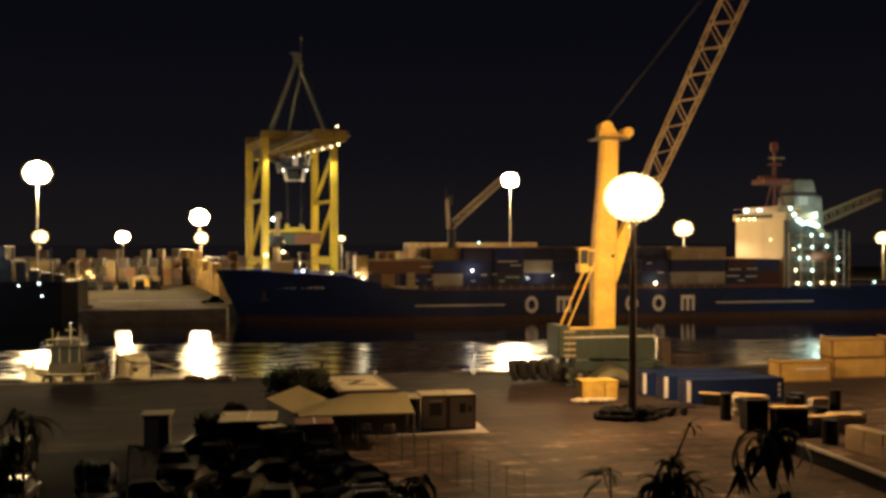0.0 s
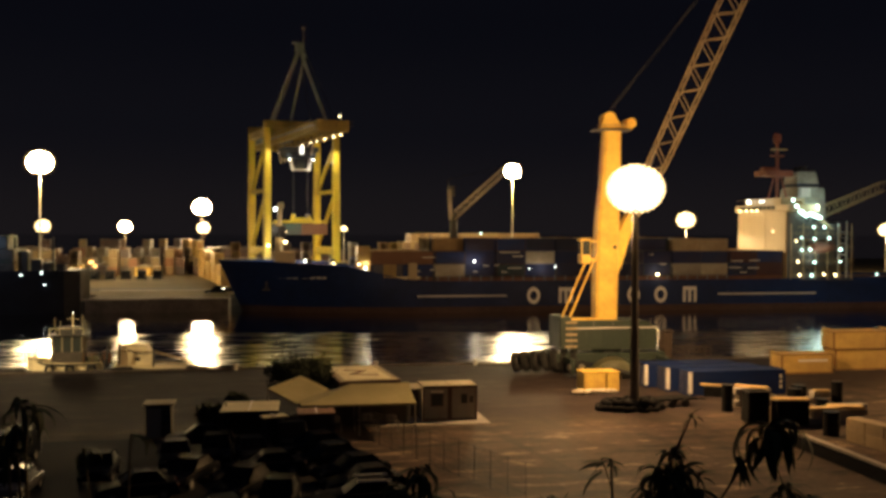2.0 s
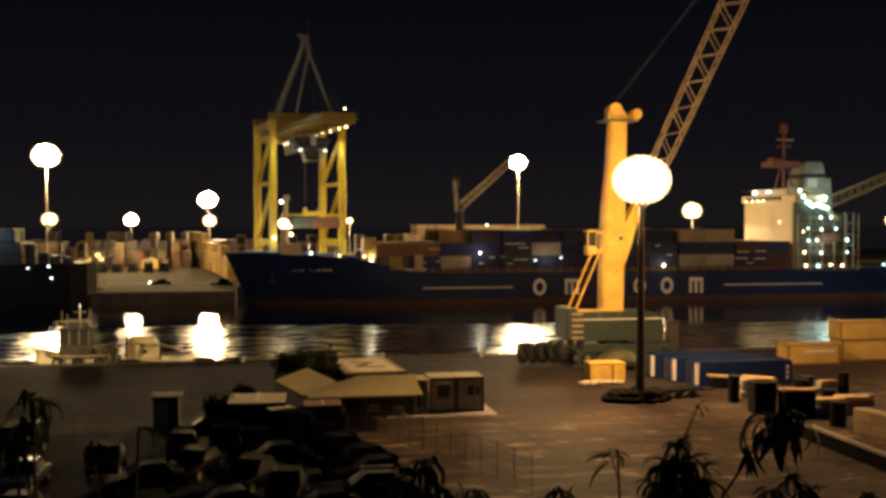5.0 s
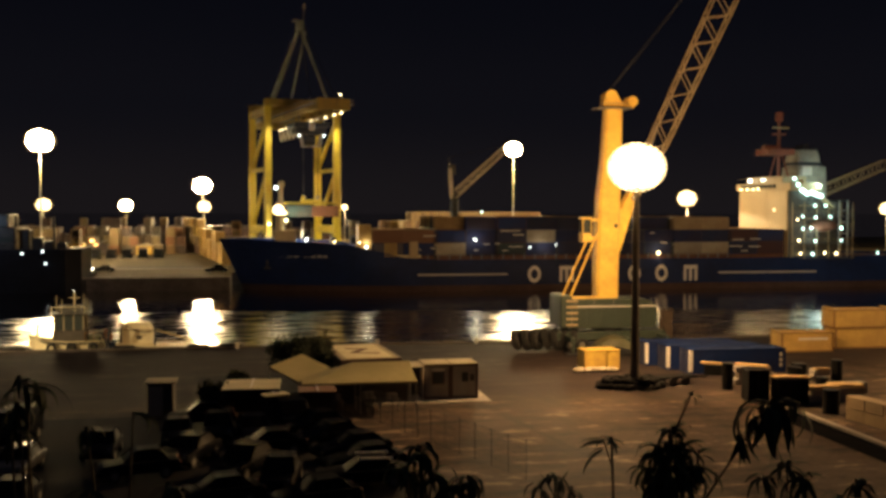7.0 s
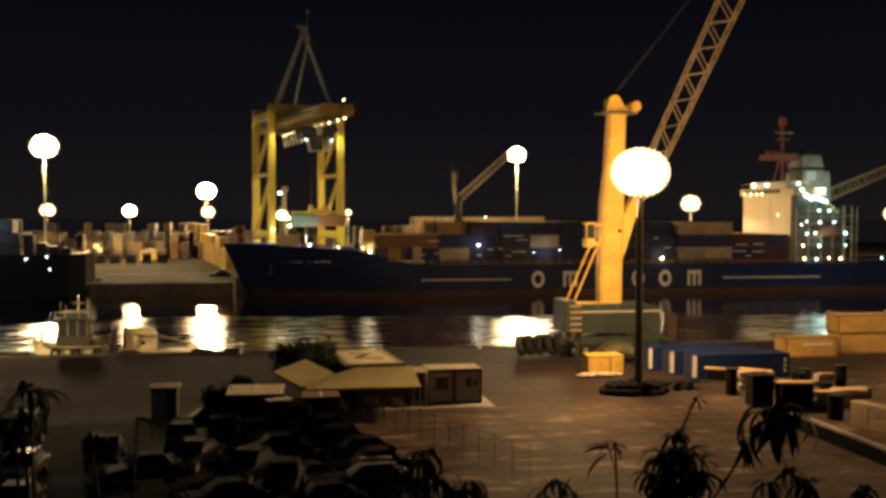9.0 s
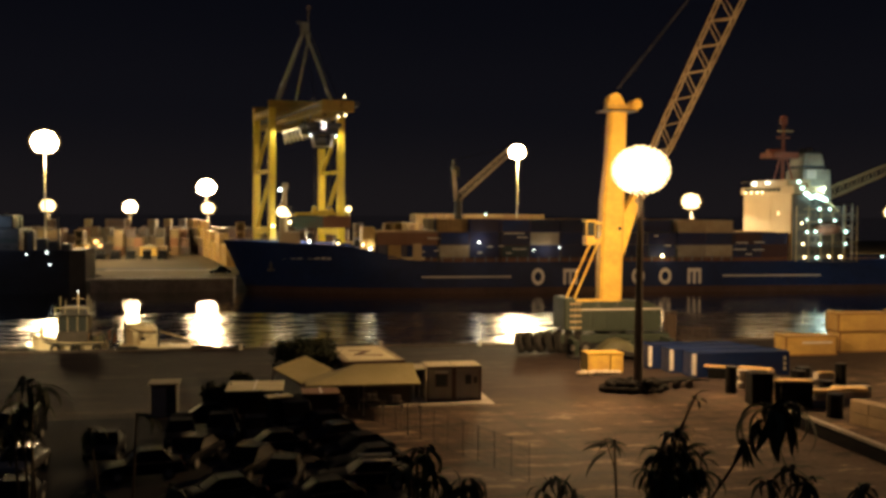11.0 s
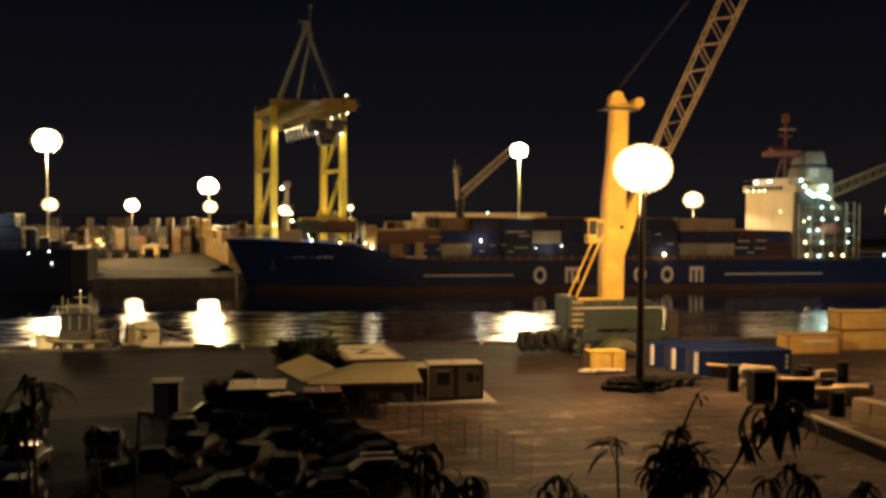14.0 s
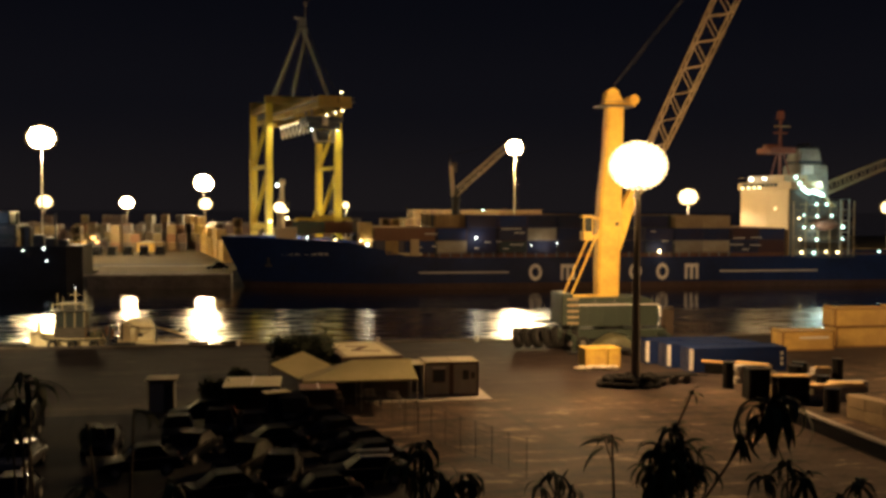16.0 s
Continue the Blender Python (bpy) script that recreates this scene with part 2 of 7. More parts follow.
EARTH = material("dark_soil", (0.06, 0.05, 0.04), 0.95, 0, 0.3, 5.0, 0.5, 0.8)
CRANE_YELLOW = material("crane_yellow_paint", (0.70, 0.55, 0.04), 0.45, 0, 0.12, 3.0, 0.25, 0.05, dirt=(0.45, 0.33, 0.05))
# browner yellow, darkened too for the weak light on boom and portal
CRANE_DIM = material("dim_brown_yellow_paint", (0.40, 0.29, 0.055), 0.6, 0, 0.2, 3.0, 0.3, 0.08, dirt=(0.24, 0.14, 0.04))
CRANE_ORANGE = material("crane_ochre_paint", (0.93, 0.67, 0.13), 0.45, 0, 0.1, 3.0, 0.35, 0.05, dirt=(0.5, 0.26, 0.05))
BOOM_TAN = material("dull_tan_boom_paint", (0.44, 0.36, 0.22), 0.6, 0, 0.2, 3.0, 0.4, 0.08, dirt=(0.22, 0.16, 0.09))
CRANE_GREEN = material("crane_green_paint", (0.028, 0.042, 0.037), 0.5, 0, 0.15, 3.0, 0.4, 0.05, dirt=(0.05, 0.07, 0.05))
STEEL = material("grey_steel", (0.27, 0.26, 0.25), 0.45, 0.6, 0.15, 8.0, 0.7, 0.1)
GALVANISED = material("galvanised_pole", (0.5, 0.48, 0.44), 0.5, 0.35, 0.1, 9.0, 0.8, 0.05)
POLE_BROWN = material("dark_brown_pole", (0.085, 0.065, 0.048), 0.7, 0.0, 0.25, 6.0, 0.8, 0.1, dirt=(0.05, 0.037, 0.028))
DARK_STEEL = material("dark_machinery", (0.035, 0.038, 0.045), 0.5, 0.3, 0.25, 6.0, 0.8, 0.1)
TROLLEY_BLUE = material("trolley_dark_blue", (0.03, 0.045, 0.075), 0.5, 0.1, 0.2, 5.0, 0.8, 0.05)
NAVY = material("navy_hull_paint", (0.015, 0.032, 0.115), 0.42, 0, 0.2, 1.2, 0.09, 0.08, dirt=(0.012, 0.017, 0.045))
BLACK_HULL = material("black_hull_paint", (0.012, 0.014, 0.022), 0.5, 0, 0.25, 1.5, 0.1, 0.08)
BOOT = material("antifouling_red", (0.085, 0.054, 0.048), 0.65, 0, 0.3, 1.4, 0.12, 0.1, dirt=(0.05, 0.028, 0.02))
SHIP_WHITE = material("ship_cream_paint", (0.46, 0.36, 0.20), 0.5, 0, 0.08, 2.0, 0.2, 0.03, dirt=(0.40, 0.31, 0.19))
JIB_PAINT = material("pale_jib_paint", (0.62, 0.56, 0.44), 0.55, 0, 0.15, 3.0, 0.3, 0.05, dirt=(0.42, 0.36, 0.26))
SHIP_MARK = material("hull_marking_paint", (0.62, 0.60, 0.55), 0.6, 0, 0.15, 2.0, 0.5, 0.03)
SHIP_DECK = material("deck_red_oxide", (0.16, 0.07, 0.045), 0.75, 0, 0.25, 2.0, 0.3, 0.1)
MAST_RED = material("mast_red_paint", (0.26, 0.085, 0.06), 0.5, 0, 0.15, 3.0, 0.5, 0.05)
BOAT_WHITE = material("boat_white_paint", (0.68, 0.64, 0.56), 0.4, 0, 0.1, 4.0, 0.5, 0.03, dirt=(0.45, 0.4, 0.32))
RUST_FRAME = material("rusty_ochre_frame", (0.30, 0.17, 0.05), 0.7, 0, 0.25, 5.0, 0.6, 0.05, dirt=(0.12, 0.06, 0.03))
BOAT_CREAM = material("boat_cream_paint", (0.82, 0.74, 0.48), 0.5, 0, 0.12, 4.0, 0.5, 0.03, dirt=(0.55, 0.46, 0.27))
RUBBER = material("black_rubber", (0.018, 0.018, 0.018), 0.7, 0, 0.3, 12.0, 1.0, 0.3)
TENT = material("tent_canvas", (0.56, 0.49, 0.24), 0.8, 0, 0.15, 9.0, 0.5, 0.1, dirt=(0.42, 0.38, 0.17))
ROOF_PANEL = material("pale_roof_panel", (0.60, 0.56, 0.36), 0.8, 0, 0.2, 4.0, 0.5, 0.15, dirt=(0.42, 0.37, 0.22))
MARK_RED = material("faded_red_mark", (0.10, 0.03, 0.02), 0.8, 0, 0.3, 4.0, 0.8, 0.05)
RED_SHEET = material("red_brown_sheet", (0.24, 0.14, 0.09), 0.8, 0, 0.2, 4.0, 0.8, 0.1)
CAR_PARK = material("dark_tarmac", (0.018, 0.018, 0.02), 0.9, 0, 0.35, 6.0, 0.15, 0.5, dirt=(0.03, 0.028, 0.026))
DRAIN = material("wet_gutter", (0.006, 0.006, 0.007), 0.95, 0, 0.3, 5.0, 0.5, 0.2)
GREY_FRAME = material("grey_crane_stay", (0.20, 0.23, 0.27), 0.6, 0.2, 0.2, 4.0, 0.5, 0.1)
# plain grey, also for the shade on the block's side and aft decks
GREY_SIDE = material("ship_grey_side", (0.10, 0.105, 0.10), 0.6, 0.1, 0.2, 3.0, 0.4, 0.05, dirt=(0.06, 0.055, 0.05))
FUNNEL_GREY = material("funnel_grey", (0.40, 0.40, 0.36), 0.6, 0, 0.15, 3.0, 0.4, 0.05, dirt=(0.14, 0.13, 0.11))
BIN_BLACK = material("tarred_bin_black", (0.006, 0.006, 0.007), 0.9, 0, 0.3, 6.0, 0.8, 0.1)
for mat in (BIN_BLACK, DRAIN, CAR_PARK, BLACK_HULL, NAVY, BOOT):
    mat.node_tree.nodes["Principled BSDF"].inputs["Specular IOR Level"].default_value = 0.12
DRAIN.node_tree.nodes["Principled BSDF"].inputs["Specular IOR Level"].default_value = 0.02
for mat in (FAR_GROUND, QUAY_FACE):  # dusty, without sheen
    mat.node_tree.nodes["Principled BSDF"].inputs["Specular IOR Level"].default_value = 0.10
CAGE_BROWN = material("rusty_cage_steel", (0.09, 0.065, 0.05), 0.7, 0.2, 0.3, 7.0, 0.8, 0.1)
BOARD = material("scaffold_board", (0.62, 0.44, 0.20), 0.8, 0, 0.25, 9.0, 1.0, 0.2, dirt=(0.38, 0.25, 0.11), per_object=0.2)
ROOFING = material("roof_felt", (0.33, 0.29, 0.19), 0.8, 0, 0.2, 4.0, 0.5, 0.15, dirt=(0.22, 0.19, 0.12))
CABIN_WALL = material("cabin_panel", (0.30, 0.28, 0.26), 0.55, 0, 0.1, 5.0, 0.6, 0.05, dirt=(0.2, 0.175, 0.15))
CABIN_TRIM = material("cabin_dark_frame", (0.10, 0.055, 0.04), 0.55, 0, 0.2, 5.0, 0.8, 0.05)
# dark wall colour; also used for the shade under the canopies
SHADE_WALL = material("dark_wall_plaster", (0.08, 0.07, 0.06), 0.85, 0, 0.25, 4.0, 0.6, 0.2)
GLASS = glass("dark_glass")
DULL_GLASS = glass("dusty_dark_glass", (0.004, 0.004, 0.005))
DULL_GLASS.node_tree.nodes["Principled BSDF"].inputs["Specular IOR Level"].default_value = 0.04
DULL_GLASS.node_tree.nodes["Principled BSDF"].inputs["Roughness"].default_value = 0.4
LIT_PANE = glow("lit_window", (1.0, 0.75, 0.4), 1.2)
TARP = material("olive_tarpaulin", (0.085, 0.085, 0.045), 0.65, 0, 0.25, 6.0, 0.8, 0.3)
SACK = material("pale_sacking", (0.46, 0.39, 0.29), 0.85, 0, 0.2, 12.0, 1.5, 0.4)
PLYWOOD = material("ochre_plywood", (0.60, 0.42, 0.07), 0.7, 0, 0.2, 5.0, 0.8, 0.15, dirt=(0.3, 0.17, 0.06))
BLUE_BOX = random_paint("blue_container_paint", [(0.008, 0.021, 0.088), (0.009, 0.023, 0.095)], 0.55, (0.02, 0.02, 0.05))
ORANGE_BOX = random_paint("orange_container_paint", [(0.70, 0.50, 0.13), (0.62, 0.42, 0.11), (0.66, 0.44, 0.12)], 0.6, (0.22, 0.10, 0.04))
SHIP_BOX = random_paint("ship_container_paint", [(0.021, 0.036, 0.116), (0.074, 0.038, 0.038), (0.029, 0.038, 0.084), (0.019, 0.032, 0.095), (0.038, 0.036, 0.063), (0.021, 0.046, 0.158), (0.025, 0.034, 0.071), (0.116, 0.118, 0.147), (0.017, 0.025, 0.084), (0.038, 0.063, 0.071), (0.017, 0.027, 0.080)], rust=(0.05, 0.036, 0.045))
PALE_BOX = random_paint("pale_grey_container_paint", [(0.34, 0.31, 0.24), (0.24, 0.23, 0.20)])
YARD_BOX = random_paint("yard_container_paint", [(0.12, 0.080, 0.030), (0.060, 0.030, 0.018), (0.16, 0.125, 0.055), (0.075, 0.055, 0.024), (0.045, 0.028, 0.030), (0.085, 0.075, 0.055), (0.030, 0.032, 0.042), (0.055, 0.050, 0.032), (0.022, 0.020, 0.020), (0.13, 0.058, 0.022), (0.040, 0.034, 0.038)])
TAN_BOX = random_paint("tan_container_paint", [(0.32, 0.21, 0.075), (0.20, 0.12, 0.045), (0.30, 0.20, 0.07)])
FAR_BOX = random_paint("far_container_paint", [(0.12, 0.080, 0.030), (0.060, 0.030, 0.018), (0.16, 0.125, 0.055), (0.075, 0.055, 0.024), (0.045, 0.028, 0.030), (0.085, 0.075, 0.055), (0.030, 0.032, 0.042), (0.055, 0.050, 0.032), (0.022, 0.020, 0.020), (0.13, 0.058, 0.022), (0.040, 0.034, 0.038)], island=True)
END_BOX = random_paint("ochre_yard_container_paint", [(0.27, 0.175, 0.05), (0.15, 0.085, 0.03), (0.32, 0.22, 0.065), (0.20, 0.135, 0.045)])
LIGHT_TAN_BOX = random_paint("light_tan_container_paint", [(0.30, 0.23, 0.13), (0.26, 0.19, 0.10)])
OCHRE_BOX = random_paint("ochre_stack_paint", [(0.46, 0.30, 0.07), (0.36, 0.24, 0.07), (0.42, 0.26, 0.06)])
# teal of the lamp light on the load, put into its paint
TEAL_LIT_BOX = random_paint("teal_lit_container_paint", [(0.03, 0.09, 0.085), (0.03, 0.09, 0.085)])
RUST_BOX = random_paint("rust_container_paint", [(0.17, 0.075, 0.035), (0.17, 0.075, 0.035)])
for mat in (SHIP_BOX, BLUE_BOX):  # chalky old paint
    mat.node_tree.nodes["Principled BSDF"].inputs["Specular IOR Level"].default_value = 0.1
BAR_WHITE = material("white_reflective_bar", (0.8, 0.78, 0.74), 0.4, 0, 0.08, 6.0, 1.0, 0.02)
LEAF = material("dark_leaf", (0.035, 0.050, 0.026), 0.75, 0, 0.3, 9.0, 2.0, 0.1, per_object=0.3)
LEAF.node_tree.nodes["Principled BSDF"].inputs["Specular IOR Level"].default_value = 0.15
STEM = material("plant_stem", (0.09, 0.07, 0.045), 0.8, 0, 0.25, 12.0, 2.0, 0.4)
BARK = material("tree_bark", (0.08, 0.06, 0.045), 0.9, 0, 0.3, 8.0, 1.5, 0.6)
FOLIAGE = material("tree_foliage", (0.02, 0.03, 0.013), 0.9, 0, 0.3, 4.0, 1.0, 0.2)
CAR_DARK = material("dark_car_paint", (0.004, 0.005, 0.009), 0.5, 0.0, 0.1, 10.0, 1.0, 0.0, per_object=0.4)
CAR_GREY = material("grey_car_paint", (0.07, 0.07, 0.075), 0.3, 0.3, 0.1, 10.0, 1.0, 0.0, per_object=0.4)
CAR_DARK.node_tree.nodes["Principled BSDF"].inputs["Specular IOR Level"].default_value = 0.02
CHROME = material("chrome_trim", (0.6, 0.6, 0.6), 0.15, 1.0, 0.05, 10.0, 1.0, 0.0)
FIERCE_GLASS = glow("fierce_sodium_glow", (1.0, 0.72, 0.36), 300.0)
MIDDLE_GLASS = glow("middle_sodium_glow", (1.0, 0.72, 0.36), 50.0)
STRONG_GLASS = glow("strong_sodium_glow", (1.0, 0.72, 0.36), 150.0)
LAMP_GLASS = glow("sodium_lamp_glow", (1.0, 0.72, 0.34), 3.4)
HALO_GLOW = dim_glow("golden_rim_glow", (1.0, 0.62, 0.22), 0.36)
HALO_BRIGHT = dim_glow("bright_rim_glow", (1.0, 0.70, 0.32), 1.5)
HALO_FAINT = dim_glow("faint_rim_glow", (1.0, 0.50, 0.15), 0.09)
NEAR_GLASS = glow("near_sodium_glow", (1.0, 0.66, 0.30), 4.5)
SMALL_WARM = glow("small_warm_light", (1.0, 0.80, 0.40), 7.0)
SMALL_WHITE = glow("small_white_light", (0.85, 1.0, 0.95), 6.0)
TUBE_TEAL = glow("teal_deck_light", (0.60, 1.0, 0.90), 3.5)
HEADLIGHT = glow("headlight_glow", (1.0, 0.92, 0.75), 6.0)


# ---- building helpers ----
class Form:
    """Collects boxes, tubes and sheets into one mesh."""

    def __init__(self):
        self.v, self.f, self.smooth = [], [], []

    def add(self, verts, faces, m=None, smooth=False):
        k = len(self.v)
        self.v += [tuple(m @ Vector(p)) if m else tuple(p) for p in verts]
        self.f += [tuple(i + k for i in f) for f in faces]
        self.smooth += [smooth] * len(faces)
        return self

    def box(self, x, y, z, sx, sy, sz, m=None, top=(1, 1), bevel=0.0):
        """A box that stands on z, centred on x, y; top: how far its upper face narrows."""
        a, b = sx / 2, sy / 2
        c, d = a * top[0], b * top[1]
        if bevel:
            e = bevel
            vs, fs = [], []
            rings = [(a - e, b - e, 0), (a, b, e), (c, d, sz - e), (c - e, d - e, sz)]
            for p, q, h in rings:
                vs += [(x - p + e, y - q, z + h), (x + p - e, y - q, z + h), (x + p, y - q + e, z + h), (x + p, y + q - e, z + h),
                       (x + p - e, y + q, z + h), (x - p + e, y + q, z + h), (x - p, y + q - e, z + h), (x - p, y - q + e, z + h)]
            for r in range(3):
                for i in range(8):
                    j = (i + 1) % 8
                    fs.append((8 * r + i, 8 * r + j, 8 * r + 8 + j, 8 * r + 8 + i))
            fs += [tuple(range(7, -1, -1)), tuple(range(24, 32))]
            return self.add(vs, fs, m)
        vs = [(x - a, y - b, z), (x + a, y - b, z), (x + a, y + b, z), (x - a, y + b, z),
              (x - c, y - d, z + sz), (x + c, y - d, z + sz), (x + c, y + d, z + sz), (x - c, y + d, z + sz)]
        return self.add(vs, [(3, 2, 1, 0), (4, 5, 6, 7), (0, 1, 5, 4), (1, 2, 6, 5), (2, 3, 7, 6), (3, 0, 4, 7)], m)

    def tube(self, p, q, r, r2=None, n=8, m=None, caps=True):
        p, q = Vector(p), Vector(q)
        r2 = r if r2 is None else r2
        way = (q - p).normalized()
        side = way.orthogonal().normalized()
        up = way.cross(side)
        vs = []
        for c, rad in ((p, r), (q, r2)):
            vs += [c + rad * (math.cos(2 * math.pi * i / n) * side + math.sin(2 * math.pi * i / n) * up) for i in range(n)]
        fs = [(i, (i + 1) % n, n + (i + 1) % n, n + i) for i in range(n)]
        self.add(vs, fs, m, n > 5)
        if caps:
            self.add(vs, [tuple(range(n - 1, -1, -1)), tuple(range(n, 2 * n))], m)
        return self

    def beam(self, p, q, w, h=None, up=(0, 0, 1), m=None):
        """A square bar from p to q."""
        p, q = Vector(p), Vector(q)
        h = h or w
        way = (q - p).normalized()
        up = Vector(up)
        if abs(way.dot(up)) > 0.99:
            up = Vector((0, 1, 0))
        side = way.cross(up).normalized() * w / 2
        top = side.cross(way).normalized() * h / 2
        vs = [p - side - top, p + side - top, p + side + top, p - side + top, q - side - top, q + side - top, q + side + top, q - side + top]
        return self.add(vs, [(3, 2, 1, 0), (4, 5, 6, 7), (0, 1, 5, 4), (1, 2, 6, 5), (2, 3, 7, 6), (3, 0, 4, 7)], m)

    def ball(self, x, y, z, rx, ry=None, rz=None, n=10, k=6, m=None, low=-1.0):
        ry, rz = ry or rx, rz or rx
        vs, fs = [], []
        for j in range(k + 1):
            a = math.asin(low) + (math.pi / 2 - math.asin(low)) * j / k
            for i in range(n):
                b = 2 * math.pi * i / n
                vs.append((x + rx * math.cos(a) * math.cos(b), y + ry * math.cos(a) * math.sin(b), z + rz * math.sin(a)))
        for j in range(k):
            for i in range(n):
                fs.append((j * n + i, j * n + (i + 1) % n, j * n + n + (i + 1) % n, j * n + n + i))
        return self.add(vs, fs, m, True)

    def ring(self, r, t, m=None, n=18, k=8, squash=1.0):
        """A torus about z."""
        vs, fs = [], []
        for i in range(n):
            a = 2 * math.pi * i / n
            for j in range(k):
                b = 2 * math.pi * j / k
                d = r + t * math.cos(b)
                vs.append((d * math.cos(a), d * math.sin(a), t * squash * math.sin(b)))
        for i in range(n):
            for j in range(k):
                fs.append((i * k + j, (i + 1) % n * k + j, (i + 1) % n * k + (j + 1) % k, i * k + (j + 1) % k))
        return self.add(vs, fs, m, True)

    def prism(self, outline, y0, y1, m=None):
        """An outline in x, z drawn out from y0 to y1."""
        n = len(outline)
        vs = [(x, y0, z) for x, z in outline] + [(x, y1, z) for x, z in outline]
        fs = [tuple(range(n)), tuple(range(2 * n - 1, n - 1, -1))]
        fs += [(i + n, (i + 1) % n + n, (i + 1) % n, i) for i in range(n)]
        return self.add(vs, fs, m)

    def mesh(self, name, mat):
        me = bpy.data.meshes.new(name)
        me.from_pydata(self.v, [], self.f)
        me.polygons.foreach_set("use_smooth", self.smooth)
        bm = bmesh.new()
        bm.from_mesh(me)
        bmesh.ops.recalc_face_normals(bm, faces=bm.faces)
        bm.to_mesh(me)
        bm.free()
        me.materials.append(mat)
        return me


def thing(name, m, label, category, group="", kind=""):
    """An empty at a thing's base, to which its parts belong."""
    ob = new(name)
    ob.empty_display_size = 0.3
    ob.matrix_world = m
    return tagged(ob, label, category, group, kind)


def part(name, form, mat, parent, label="", m=None):
    ob = new(name, form if isinstance(form, bpy.types.Mesh) else form.mesh(name, mat))
    ob.parent = parent
    if m:
        ob.matrix_basis = m
    return tagged(ob, label)


def solid(name, form, mat, label, category, group="", kind="", m=None):
    """A thing that is one mesh."""
    ob = new(name, form.mesh(name, mat))
    if m:
        ob.matrix_world = m
    return tagged(ob, label, category, group, kind)


def setting(name, form, mat, label):
    return tagged(new(name, form.mesh(name, mat)), label, name.split("_")[0], "", "structure")

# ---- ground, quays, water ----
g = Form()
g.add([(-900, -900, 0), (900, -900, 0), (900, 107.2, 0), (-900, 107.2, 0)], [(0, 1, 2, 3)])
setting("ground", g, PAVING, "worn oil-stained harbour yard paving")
# near-black sheet: the car park's darkness is put into the ground colour
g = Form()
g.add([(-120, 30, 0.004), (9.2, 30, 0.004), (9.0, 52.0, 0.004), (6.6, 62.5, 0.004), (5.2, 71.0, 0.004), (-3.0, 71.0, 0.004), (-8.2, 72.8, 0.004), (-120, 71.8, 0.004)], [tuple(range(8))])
setting("pavement_car_park", g, CAR_PARK, "near-black tarmac of the car park, its lack of light put into the colour")
g = Form()
g.box(0, 107.6, -4.5, 1800, 0.8, 4.62)
setting("quay_wall_near", g, QUAY_FACE, "dark stone quay edge above the water")
g = Form()
g.add([(-1800, 107.9, -2.5), (1800, 107.9, -2.5), (1800, 2600, -2.5), (-1800, 2600, -2.5)], [(0, 1, 2, 3)])
setting("water", g, WATER, "calm black harbour water with rippled reflections")
# the far land: a pier head beside the bow, and the long quay behind the ship
g = Form()
g.add([(-33.8, 213, 0), (-6.0, 213, 0), (-6.0, 229.5, 0), (1500, 229.5, 0), (1500, 470, 0), (-1500, 470, 0), (-1500, 262, 0), (-66, 262, 0), (-66, 230, 0), (-33.8, 230, 0)],
      [tuple(range(10))])
setting("ground_far", g, FAR_GROUND, "pale concrete apron of the far quay")
g = Form()
g.add([(-65.8, 246, 0.006), (-12.2, 243, 0.006), (-13.4, 255, 0.006), (-65.8, 258, 0.006)], [(0, 1, 2, 3)])
setting("road_far", g, CAR_PARK, "dark tarmac lane across the far pier")
g = Form()
for (x0, y0), (x1, y1) in (((-33.8, 213), (-6, 213)), ((-6, 213), (-6, 229.5)), ((-6, 229.5), (1500, 229.5)), ((-33.8, 230), (-33.8, 213)), ((-66, 230), (-33.8, 230)), ((-66, 262), (-66, 230)), ((-1500, 262), (-66, 262))):
    g.add([(x0, y0, -5), (x1, y1, -5), (x1, y1, -0.004), (x0, y0, -0.004)], [(0, 1, 2, 3)])
setting("quay_wall_far", g, QUAY_FACE, "dark quay wall of the far pier")
g = Form()
g.box(-21, 213.5, 0.004, 30, 0.9, 0.25)
g.box(700, 230.0, 0.004, 1400, 0.9, 0.25)
setting("kerb_far", g, CONCRETE, "concrete coping along the far quay")
g = Form()
g.box(-21.5, 246, 0.004, 28.5, 5.5, 0.02)
g.box(-21.5, 221, 0.004, 28.5, 2.2, 0.02)
setting("road_far", g, QUAY_FACE, "dark worn traffic lane across the far apron")
# planted bank below the terrace from which the camera looks
g = Form()
n, k = 40, 12
bank = []
for j in range(k + 1):
    y = -6 + 42 * j / k
    for i in range(n + 1):
        x = -60 + 120 * i / n
        z = 12.7 if y < 4 else max(0.012, 12.7 - 0.42 * (y - 4))
        if 0.1 < z < 12.6:
            z += 0.35 * noise.noise((x * 0.3, y * 0.3, 0))
        bank.append((x, y, z))
g.add(bank, [(j * (n + 1) + i, j * (n + 1) + i + 1, (j + 1) * (n + 1) + i + 1, (j + 1) * (n + 1) + i) for j in range(k) for i in range(n)], None, True)
setting("ground_bank", g, EARTH, "dark planted earth bank above the yard")


